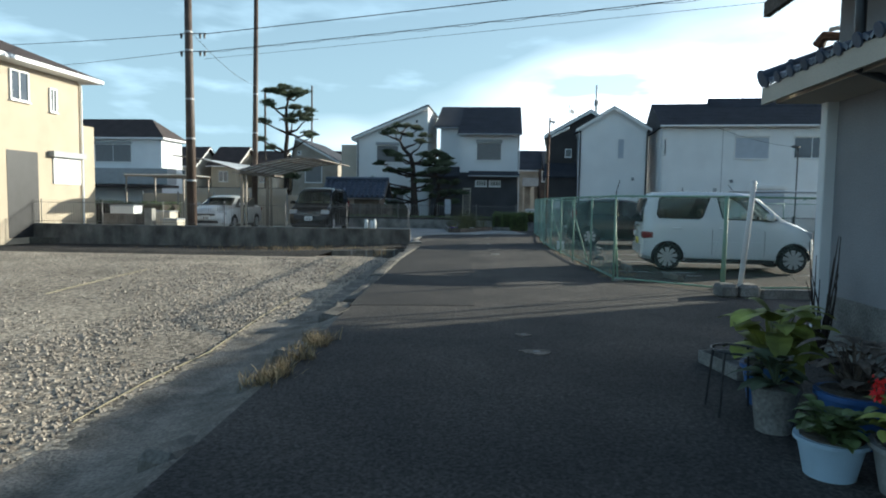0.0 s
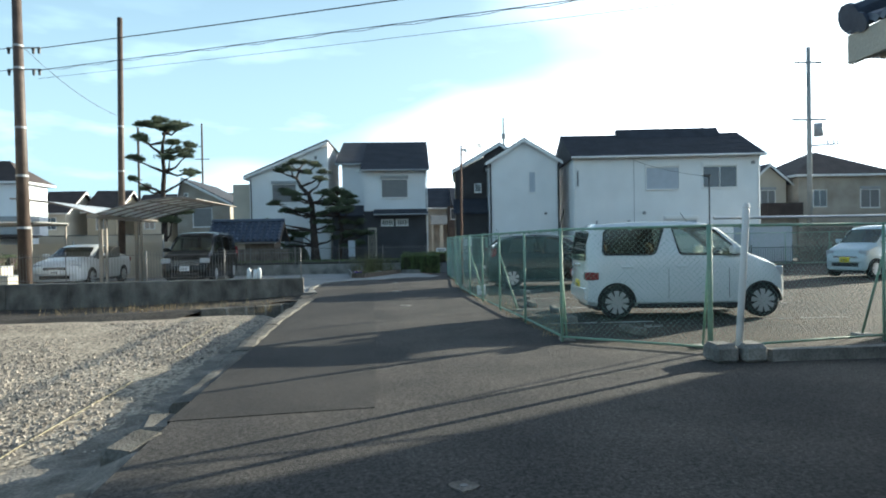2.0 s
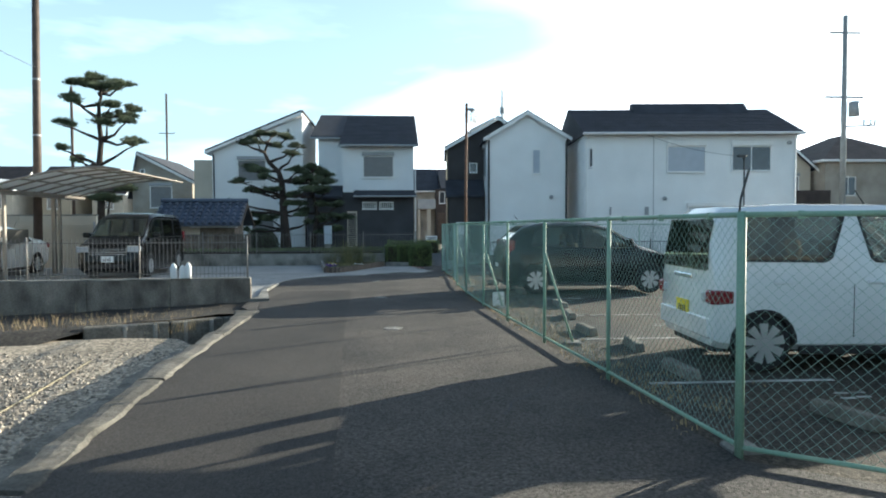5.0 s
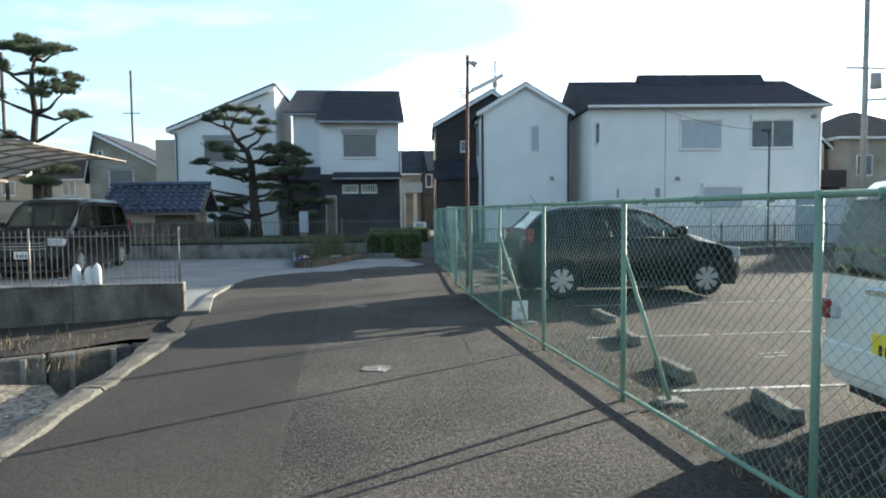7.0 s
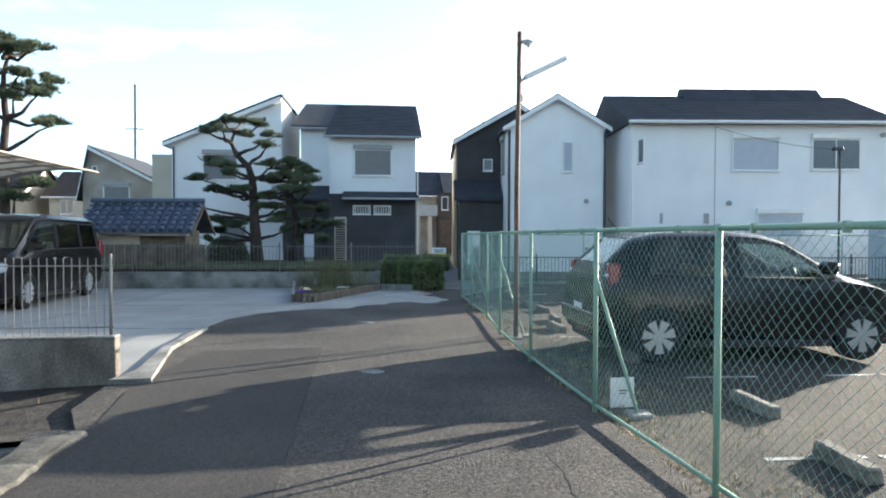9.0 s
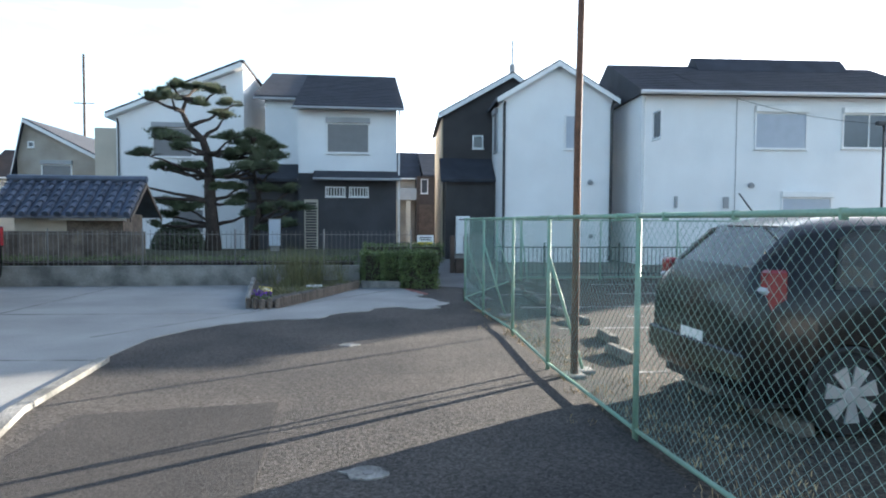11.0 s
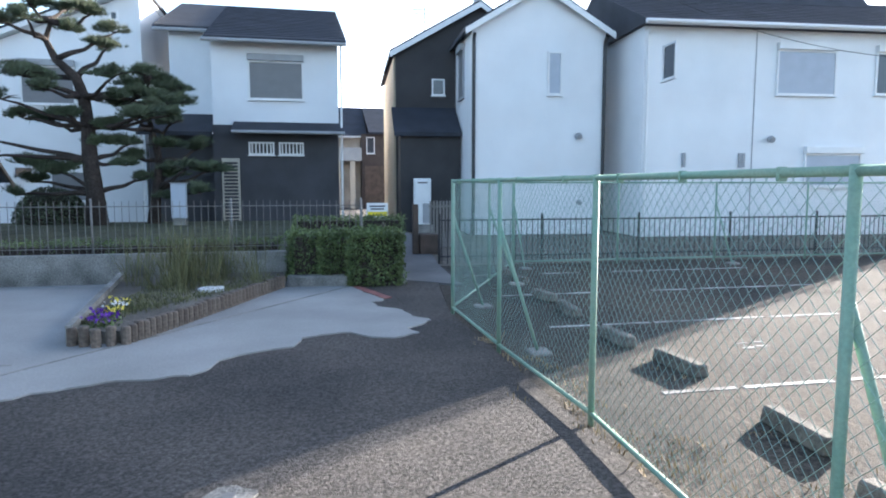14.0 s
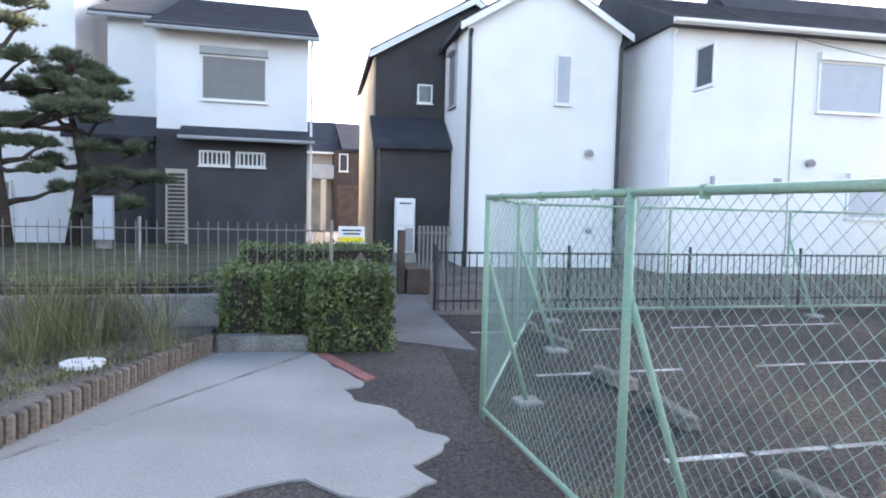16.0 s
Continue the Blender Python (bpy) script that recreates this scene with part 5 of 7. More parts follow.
    for sx_, sy_, wd in ((xs_, 0.33, 0.23), (xs_, -0.33, 0.23), (xs_ - 0.85, 0.0, 0.52)):
        bm = B()
        bevel_box(bm, sx_ - 0.1, sx_ + 0.42, sy_ - wd, sy_ + wd, 0.42, 0.6, r=0.05)
        o = part("seat", bm, M_SEAT, car)
        bk = part("seat_back", bevel_box(B(), -0.07, 0.07, sy_ - wd, sy_ + wd, 0.0, 0.6, r=0.05), M_SEAT, o)
        bk.matrix_local = pose(sx_ - 0.08, 0, 0.5, 0, -14, 0)
        for hy in ((0.0,) if wd < 0.3 else (-0.3, 0.3)):
            hd_ = part("headrest", bevel_box(B(), -0.05, 0.05, sy_ + hy - 0.12, sy_ + hy + 0.12, 0.62, 0.8, r=0.04), M_SEAT, o)
            hd_.matrix_local = pose(sx_ - 0.08, 0, 0.5, 0, -14, 0)
    part("dashboard", bevel_box(B(), spec["mirror"] + 0.02, spec["mirror"] + 0.28, -hw + 0.12, hw - 0.12, 0.6, zb - 0.04, r=0.05), M_CABIN, car)
    part("steering_wheel", tube(B(), [(spec["mirror"] - 0.12 + 0.05 * math.sin(k * 0.5236), -0.33 + 0.18 * math.cos(k * 0.5236), zb - 0.06 + 0.17 * math.sin(k * 0.5236)) for k in range(13)], 0.014, 6, caps=False), M_PLASTIC, car)
    for side in (1, -1):
        for nm, (x0, x1, y0, y1, z0, z1), mm in spec["lamps"]:
            part(nm, bevel_box(B(), x0, x1, min(side * y0, side * y1), max(side * y0, side * y1), z0, z1, r=0.02), mm, car)
    for nm, d, mm in spec["extra"]:
        part(nm, bevel_box(B(), *d, r=0.012), mm, car)
    pz, pm = spec["plate"]
    for x0, x1 in ((xf + 0.006, xf + 0.02), (xr - 0.02, xr - 0.006)):
        pl = part("number_plate", bevel_box(B(), x0, x1, -0.165, 0.165, pz, pz + 0.165, r=0.003), pm, car)
        xs = (x1 + 0.0005, x1 + 0.002) if x0 > 0 else (x0 - 0.002, x0 - 0.0005)
        for k in range(4):
            part("plate_mark", box(B(), xs[0], xs[1], -0.1 + k * 0.055, -0.07 + k * 0.055, pz + 0.03, pz + 0.1), M_INK, pl)
    part("roof_aerial", tube(B(), [(spec["mirror"] - 0.5 if spec["kei"] else xr + 0.5, 0, top - 0.01), (spec["mirror"] - 0.62 if spec["kei"] else xr + 0.36, 0, top + 0.16)], 0.006, 5), M_PLASTIC, car)
    return car


def kei(paint, plate=M_YELLOW):
    st = [(-1.69, 0.3, 0.66, 0.86, 0.55, 0.9), (-1.66, 0.24, 0.71, 0.98, 0.57, 1.3), (-1.6, 0.22, 0.725, 1.02, 0.58, 1.5), (-1.45, 0.2, 0.7375, 1.02, 0.6, 1.62), (-0.9, 0.2, 0.7375, 1.02, 0.6, 1.65), (0.1, 0.2, 0.7375, 1.02, 0.6, 1.645), (0.45, 0.2, 0.7375, 1.02, 0.6, 1.6), (0.62, 0.2, 0.7375, 1.02, 0.6, 1.52), (1.12, 0.2, 0.7375, 0.99, 0.6, 1.08), (1.4, 0.2, 0.72, 0.92, 0.56, 0.98), (1.6, 0.21, 0.69, 0.82, 0.5, 0.88), (1.68, 0.24, 0.62, 0.7, 0.45, 0.73), (1.7, 0.3, 0.56, 0.6, 0.42, 0.62)]
    return dict(paint=paint, hw=0.7375, st=st, wheels=(-1.18, 1.28), r=0.28, rim=0.21, spokes=9, belt=1.02, kei=True,
                glass=[[(-1.34, 1.1), (-0.6, 1.09), (-0.52, 1.13), (-0.37, 1.49), (-0.41, 1.53), (-1.27, 1.52), (-1.35, 1.46), (-1.39, 1.17)], [(-0.04, 1.09), (0.8, 1.07), (0.95, 1.09), (0.5, 1.46), (0.36, 1.525), (-0.14, 1.54), (-0.19, 1.5), (-0.09, 1.13)]],
                seams=(-0.3, 0.72), handles=(-1.0, -0.08), mirror=0.78,
                screen=((1.1, 1.09, 0.6), (0.62, 1.5, 0.55)), rear=((-1.705, 1.0, 0.6), (-1.63, 1.49, 0.54)),
                lamps=[("headlight", (1.42, 1.66, 0.42, 0.68, 0.7, 0.86), M_LAMP), ("tail_light", (-1.71, -1.47, 0.6, 0.744, 0.66, 0.8), M_RED), ("tail_lamp_clear", (-1.712, -1.6, 0.5, 0.598, 0.67, 0.78), M_LAMP)],
                extra=[("front_grille", (1.66, 1.712, -0.4, 0.4, 0.62, 0.68), M_CHROME), ("lower_grille", (1.68, 1.708, -0.45, 0.45, 0.34, 0.46), M_PLASTIC), ("rear_bumper", (-1.715, -1.6, -0.66, 0.66, 0.32, 0.52), paint), ("tail_handle", (-1.71, -1.68, -0.25, 0.25, 0.88, 0.93), M_CHROME)],
                plate=(0.48, plate))


def hatch(paint):
    st = [(-1.93, 0.32, 0.7, 0.7, 0.5, 0.74), (-1.88, 0.25, 0.79, 0.9, 0.56, 0.98), (-1.78, 0.22, 0.82, 0.98, 0.58, 1.16), (-1.5, 0.2, 0.845, 0.98, 0.6, 1.42), (-1.15, 0.2, 0.8475, 0.97, 0.61, 1.5), (-0.4, 0.2, 0.8475, 0.96, 0.61, 1.53), (0.1, 0.2, 0.8475, 0.95, 0.61, 1.49), (0.4, 0.2, 0.8475, 0.94, 0.6, 1.41), (1.05, 0.2, 0.8475, 0.92, 0.62, 1.02), (1.4, 0.2, 0.83, 0.86, 0.62, 0.92), (1.7, 0.2, 0.79, 0.76, 0.56, 0.8), (1.87, 0.22, 0.7, 0.62, 0.5, 0.66), (1.93, 0.28, 0.6, 0.54, 0.45, 0.56)]
    return dict(paint=paint, hw=0.8475, st=st, wheels=(-1.24, 1.22), r=0.295, rim=0.205, spokes=7, belt=0.97, kei=False,
                glass=[[(-1.32, 1.03), (-0.3, 0.99), (-0.3, 1.42), (-0.98, 1.41), (-1.2, 1.33)], [(-0.22, 0.985), (0.78, 0.96), (0.9, 0.985), (0.34, 1.33), (0.02, 1.42), (-0.22, 1.43)]],
                seams=(-0.32, 0.78), handles=(-0.62, 0.3 - 0.25), mirror=0.72,
                screen=((1.02, 1.035, 0.62), (0.42, 1.39, 0.55)), rear=((-1.78, 1.13, 0.54), (-1.45, 1.43, 0.5)),
                lamps=[("headlight", (1.45, 1.84, 0.5, 0.77, 0.62, 0.8), M_LAMP), ("tail_light", (-1.82, -1.68, 0.68, 0.805, 0.84, 1.14), M_RED), ("tail_lamp_clear", (-1.84, -1.74, 0.67, 0.79, 0.97, 1.02), M_LAMP)],
                extra=[("lower_grille", (1.89, 1.935, -0.5, 0.5, 0.3, 0.45), M_PLASTIC), ("rear_bumper", (-1.96, -1.8, -0.74, 0.74, 0.36, 0.55), paint)],
                plate=(0.46, M_SIGN), handle_mat=paint)


def sedan(paint):
    st = [(-2.2, 0.32, 0.7, 0.8, 0.5, 0.84), (-2.15, 0.25, 0.8, 0.95, 0.6, 1.02), (-1.9, 0.22, 0.85, 0.98, 0.62, 1.06), (-1.35, 0.2, 0.86, 0.97, 0.6, 1.14), (-0.9, 0.2, 0.86, 0.96, 0.6, 1.38), (-0.3, 0.2, 0.86, 0.95, 0.6, 1.47), (0.2, 0.2, 0.86, 0.94, 0.6, 1.45), (0.5, 0.2, 0.86, 0.94, 0.6, 1.38), (1.15, 0.2, 0.86, 0.93, 0.64, 1.02), (1.6, 0.2, 0.85, 0.88, 0.66, 0.95), (2.0, 0.2, 0.81, 0.8, 0.6, 0.84), (2.17, 0.22, 0.74, 0.66, 0.52, 0.7), (2.22, 0.28, 0.64, 0.55, 0.46, 0.57)]
    return dict(paint=paint, hw=0.86, st=st, wheels=(-1.32, 1.34), r=0.31, rim=0.225, spokes=8, belt=0.95, kei=False,
                glass=[[(-1.05, 1.02), (-0.3, 1.0), (-0.3, 1.37), (-0.62, 1.36), (-0.85, 1.25)], [(-0.22, 0.99), (0.8, 0.97), (0.92, 0.985), (0.38, 1.31), (0.1, 1.37), (-0.22, 1.375)]],
                seams=(-0.26, 0.85), handles=(-0.5, 0.1), mirror=0.78,
                screen=((1.12, 1.035, 0.64), (0.53, 1.355, 0.55)), rear=((-1.32, 1.15, 0.58), (-0.93, 1.36, 0.53)),
                lamps=[("headlight", (1.72, 2.1, 0.48, 0.79, 0.64, 0.8), M_LAMP), ("fog_lamp", (2.05, 2.17, 0.5, 0.62, 0.36, 0.44), M_LAMP), ("tail_light", (-2.18, -2.0, 0.55, 0.82, 0.78, 0.95), M_RED)],
                extra=[("grille", (2.1, 2.215, -0.36, 0.36, 0.6, 0.7), M_PLASTIC), ("chrome_bar", (2.15, 2.225, -0.34, 0.34, 0.64, 0.66), M_CHROME), ("lower_grille", (2.18, 2.23, -0.5, 0.5, 0.3, 0.42), M_PLASTIC)],
                plate=(0.46, M_SIGN), handle_mat=paint)


def minivan(paint):
    st = [(-2.33, 0.34, 0.74, 0.9, 0.6, 1.0), (-2.28, 0.26, 0.82, 1.1, 0.66, 1.5), (-2.15, 0.22, 0.845, 1.12, 0.68, 1.76), (-1.8, 0.2, 0.85, 1.1, 0.7, 1.84), (0.3, 0.2, 0.85, 1.08, 0.7, 1.86), (0.7, 0.2, 0.85, 1.08, 0.69, 1.8), (0.95, 0.2, 0.85, 1.07, 0.68, 1.7), (1.6, 0.2, 0.85, 1.05, 0.72, 1.16), (2.0, 0.2, 0.84, 0.98, 0.68, 1.04), (2.22, 0.2, 0.8, 0.86, 0.6, 0.9), (2.32, 0.24, 0.7, 0.66, 0.55, 0.7), (2.345, 0.3, 0.62, 0.55, 0.5, 0.57)]
    return dict(paint=paint, hw=0.85, st=st, wheels=(-1.45, 1.4), r=0.32, rim=0.22, spokes=10, belt=1.08, kei=False,
                glass=[[(-2.0, 1.14), (-1.15, 1.14), (-1.15, 1.66), (-1.9, 1.66)], [(-1.05, 1.14), (0.0, 1.14), (0.0, 1.68), (-1.05, 1.67)], [(0.1, 1.14), (1.35, 1.12), (1.4, 1.15), (0.85, 1.6), (0.65, 1.67), (0.1, 1.68)]],
                seams=(-1.1, 0.05, 1.2), handles=(-0.2, 0.3), mirror=1.2,
                screen=((1.58, 1.18, 0.7), (0.97, 1.68, 0.63)), rear=((-2.29, 1.2, 0.66), (-2.18, 1.68, 0.6)),
                lamps=[("headlight", (1.98, 2.3, 0.5, 0.815, 0.74, 0.9), M_LAMP), ("headlight_brow", (2.0, 2.31, 0.48, 0.8, 0.9, 0.925), M_CHROME), ("fog_lamp", (2.24, 2.33, 0.55, 0.68, 0.4, 0.47), M_LAMP), ("tail_light", (-2.33, -2.15, 0.68, 0.84, 0.9, 1.3), M_RED)],
                extra=[("grille", (2.2, 2.325, -0.5, 0.5, 0.66, 0.86), M_PLASTIC), ("chrome_bar", (2.3, 2.34, -0.5, 0.5, 0.67, 0.69), M_CHROME), ("chrome_bar", (2.29, 2.335, -0.5, 0.5, 0.735, 0.755), M_CHROME), ("chrome_bar", (2.28, 2.33, -0.5, 0.5, 0.8, 0.825), M_CHROME), ("lower_grille", (2.31, 2.35, -0.5, 0.5, 0.3, 0.42), M_PLASTIC)],
                plate=(0.47, M_SIGN), handle_mat=M_CHROME)


vehicle(pose(5.08, 11.5, 0, 0, 0, -3.5), kei(M_CARWHITE), "pearl-white kei car with a yellow plate, parked", "car")
vehicle(pose(4.44, 19.08, 0, 0, 0, 0), hatch(M_CARBLACK), "glossy black compact hatchback parked behind the fence", "car")
vehicle(pose(15.7, 20.6, 0, 0, 0, 200), kei(M_CARBLUE), "pale blue kei car with a yellow plate, parked", "car")
vehicle(pose(-7.75, 25.45, 0.014, 0, 0, -87), minivan(M_CARBLACK), "black minivan with a chrome grille under the car port", "car")
vehicle(pose(-11.75, 24.55, 0.014, 0, 0, -88), sedan(M_CARSILVER), "silver-white saloon car parked beside the car port posts", "car")


# ---- trees, hedges, plants ----
def leaf_cloud(pts, size, rng, up=0.3, w=0.5):
    """One small folded leaf at each point."""
    verts, faces = [], []
    for p in pts:
        d = Vector((rng.gauss(0, 1), rng.gauss(0, 1), rng.gauss(0, 1) + up)).normalized()
        s = d.orthogonal().normalized()
        s.rotate(Matrix.Rotation(rng.uniform(0, 6.28), 3, d))
        L = size * rng.uniform(0.6, 1.3)
        b = len(verts)
        verts += [p, p + d * L * 0.5 + s * L * w * 0.5, p + d * L, p + d * L * 0.5 - s * L * w * 0.5]
        faces += [(b, b + 1, b + 2), (b, b + 2, b + 3)]
    return verts, faces


def mesh_part(name, verts, faces, material, parent, label=""):
    me = bpy.data.meshes.new(name)
    me.from_pydata([tuple(v) for v in verts], [], faces)
    me.materials.append(material)
    o = new(name, me)
    o.parent = parent
    if label:
        o["label"] = label
    return o


def needle_pad(c, rx, ry, rz, rng, tufts):
    verts, faces = [], []
    lobes = [(rng.uniform(0, 6.283), 0.25 + 0.6 * rng.random(), rng.uniform(-0.25, 0.3)) for _ in range(6)]
    for _ in range(tufts):
        la, lq, lz = rng.choice(lobes)
        lx, ly = lq * math.cos(la) + rng.gauss(0, 0.2), lq * math.sin(la) + rng.gauss(0, 0.2)
        a, q = math.atan2(ly, lx), min(1.15, math.hypot(lx, ly))
        wob = 0.8 + 0.3 * math.sin(3 * a + c.x * 5)
        h = math.sqrt(max(0.0, 1 - q * q))
        base = Vector((c.x + rx * wob * q * math.cos(a), c.y + ry * wob * q * math.sin(a), c.z + rz * (lz + h * rng.uniform(-0.3, 0.8))))
        out = Vector((math.cos(a) * q * 0.9, math.sin(a) * q * 0.9, 0.75))
        for _ in range(9):
            d = (out + Vector((rng.gauss(0, 0.55), rng.gauss(0, 0.55), rng.gauss(0, 0.35)))).normalized()
            s = d.orthogonal().normalized() * 0.0075
            L = rng.uniform(0.09, 0.17)
            b = len(verts)
            verts += [base - s, base + s, base + d * L]
            faces.append((b, b + 1, b + 2))
    return verts, faces


def pine(m, trunk, pads, label, seed, tufts=170, r0=0.2):
    """A trained garden pine: bent trunk, limbs to flat needle pads (x, y, z, half width)."""
    rng = random.Random(seed)
    t = thing("pine_tree", label, "tree", m)
    tv = [Vector(p) for p in trunk]
    n = len(tv)
    part("trunk", tube(B(), tv, [r0 * (1 - 0.8 * i / (n - 1)) * (1.25 if i == 0 else 1) for i in range(n)], 10), M_BARK, t, smooth=True)
    for (x, y, z, w) in pads:
        c = Vector((x, y, z))
        cands = [p for p in tv[1:] if p.z < z + 0.15] or [tv[1]]
        a = min(cands, key=lambda p: (p - c).length + 0.5 * abs(p.z - (z - 0.5)))
        mid = a.lerp(c, 0.5) + Vector((rng.uniform(-0.12, 0.12), rng.uniform(-0.12, 0.12), rng.uniform(-0.22, 0.02)))
        q1 = a.lerp(mid, 0.5) + Vector((rng.uniform(-0.06, 0.06), rng.uniform(-0.06, 0.06), 0.03))
        end = c + Vector((0, 0, -0.06))
        part("limb", tube(B(), [a, q1, mid, mid.lerp(end, 0.6) + Vector((0, 0, 0.05)), end], [0.085 if r0 > 0.22 else 0.06, 0.065, 0.05, 0.034, 0.018], 7), M_BARK, t, smooth=True)
        tw = B()
        for k in range(6):
            an = rng.uniform(0, 6.28)
            e = c + Vector((math.cos(an) * w * 0.75, math.sin(an) * w * 0.6, rng.uniform(-0.02, 0.08)))
            tube(tw, [end, end.lerp(e, 0.5) + Vector((0, 0, 0.04)), e], [0.018, 0.012, 0.006], 5)
        part("twig_spray", tw, M_BARK, t)
        v, f = needle_pad(c, w, w * 0.85, 0.13 + 0.15 * w, rng, int(1.25 * tufts * (w / 0.5) ** 1.5))
        mesh_part("needle_pad", v, f, M_NEEDLE, t)
    return t


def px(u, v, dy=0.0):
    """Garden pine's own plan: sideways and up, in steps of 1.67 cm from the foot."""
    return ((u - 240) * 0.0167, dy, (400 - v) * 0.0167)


rs = random.Random(11)
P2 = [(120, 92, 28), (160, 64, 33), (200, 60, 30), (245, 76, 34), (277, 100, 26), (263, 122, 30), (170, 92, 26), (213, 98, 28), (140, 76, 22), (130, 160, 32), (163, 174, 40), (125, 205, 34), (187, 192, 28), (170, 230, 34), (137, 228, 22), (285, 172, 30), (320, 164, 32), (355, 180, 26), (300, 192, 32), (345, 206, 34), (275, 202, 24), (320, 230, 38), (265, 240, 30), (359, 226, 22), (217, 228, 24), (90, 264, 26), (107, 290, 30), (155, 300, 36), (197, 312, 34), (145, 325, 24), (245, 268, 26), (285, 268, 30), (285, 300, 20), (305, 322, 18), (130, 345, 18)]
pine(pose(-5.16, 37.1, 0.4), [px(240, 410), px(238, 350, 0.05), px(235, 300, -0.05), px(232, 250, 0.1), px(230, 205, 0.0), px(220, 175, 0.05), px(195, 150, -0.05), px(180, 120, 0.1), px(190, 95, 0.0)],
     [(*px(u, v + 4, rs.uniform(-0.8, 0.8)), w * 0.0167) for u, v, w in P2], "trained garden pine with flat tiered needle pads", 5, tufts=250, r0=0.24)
P3 = [(0, 4.35, 0.5), (-0.45, 4.1, 0.45), (0.45, 4.05, 0.5), (-0.75, 3.6, 0.45), (0.85, 3.7, 0.5), (0.1, 3.75, 0.5), (-0.3, 3.2, 0.5), (0.6, 3.1, 0.55), (-0.8, 2.9, 0.4), (1.2, 2.5, 0.55), (0.3, 2.5, 0.5), (-0.5, 2.2, 0.45), (0.9, 1.9, 0.6), (1.5, 1.9, 0.55), (0.3, 1.7, 0.5), (1.3, 1.3, 0.5), (0.6, 1.1, 0.45)]
pine(pose(-3.9, 37.6, 0.4), [(0, 0, 0), (0.1, 0, 0.9), (0.2, 0, 1.7), (0.05, 0, 2.5), (-0.1, 0, 3.2), (0.05, 0, 3.9)], [(a, rs.uniform(-0.6, 0.3), z - 0.4, w) for a, z, w in P3], "smaller upright garden pine with close needle pads", 8, tufts=210, r0=0.14)
P1 = [(400, 150, 36), (462, 142, 36), (520, 148, 40), (548, 172, 28), (505, 180, 40), (440, 160, 28), (372, 148, 18), (385, 212, 30), (415, 228, 18), (520, 236, 36), (562, 238, 30), (540, 266, 42), (578, 290, 26), (510, 296, 34), (375, 302, 26), (372, 384, 20), (575, 350, 26), (600, 368, 22), (395, 418, 26), (540, 520, 46), (515, 555, 42)]
pine(pose(-11.5, 31.6, 0.0), [(0, 0, -0.02), (0.0, 0, 1.5), (0.03, 0, 2.8), (-0.02, 0, 3.9), (0.05, 0.05, 4.9), (0.0, 0, 5.7), (0.02, 0, 6.3), (0.14, 0, 6.75), (0.05, 0, 7.05)],
     [((u - 472) * 0.01157, rs.uniform(-0.6, 0.6), 7.5 - (v - 125) * 0.01157, w * 0.0175) for u, v, w in P1], "tall trained pine rising behind the car port", 6, tufts=230, r0=0.17)


def hedge(boxes, n, size, label, seed, material=M_HEDGE, name="hedge", z_low=0.0):
    rng = random.Random(seed)
    h = thing(name, label, "hedge")
    bm = B()
    pts = []
    for x0, x1, y0, y1, z0, z1 in boxes:
        box(bm, x0 + 0.07, x1 - 0.07, y0 + 0.07, y1 - 0.07, z0, z1 - 0.08)
        A = [((x1 - x0) * (y1 - y0), 0), ((x1 - x0) * (z1 - z0), 1), ((y1 - y0) * (z1 - z0), 2), ((y1 - y0) * (z1 - z0), 3)]
        tot = sum(a for a, _ in A)
        for _ in range(n):
            r = rng.uniform(0, tot)
            for a, k in A:
                if r < a:
                    break
                r -= a
            u, v, q = rng.random(), rng.random(), rng.uniform(-0.07, 0.035)
            bump = 0.09 * noise.noise(Vector((u * 7 + k, v * 5, x0))) + 0.04 * noise.noise(Vector((u * 19 + k, v * 13, x0)))
            if k == 0:
                p = Vector((x0 + u * (x1 - x0), y0 + v * (y1 - y0), z1 - 0.04 + q + bump))
            elif k == 1:
                p = Vector((x0 + u * (x1 - x0), y0 - q - bump + 0.03, z0 + v * (z1 - z0)))
            elif k == 2:
                p = Vector((x1 + q + bump - 0.03, y0 + u * (y1 - y0), z0 + v * (z1 - z0)))
            else:
                p = Vector((x0 - q - bump + 0.03, y0 + u * (y1 - y0), z0 + v * (z1 - z0)))
            pts.append(p)
    part("core", bm, M_BARK, h)
    v, f = leaf_cloud(pts, size, rng)
    mesh_part("leaves", v, f, material, h)
    return h


hedge([(-0.12, 1.5, 28.42, 29.3, 0.0, 0.77), (0.3, 1.48, 28.22, 28.75, 0.17, 0.775), (0.7, 1.5, 28.05, 28.7, 0.0, 0.78)], 9000, 0.05, "clipped green hedge at the end of the forecourt", 3)
hedge([(-0.1, 2.0, 31.2, 32.0, 0.35, 0.85)], 3500, 0.05, "clipped green hedge behind the bar fence", 4)
hedge([(-13.5, -0.25, 29.2, 29.75, 0.4, 0.62)], 9000, 0.045, "low green ground cover along the garden wall", 5, name="ground_cover")


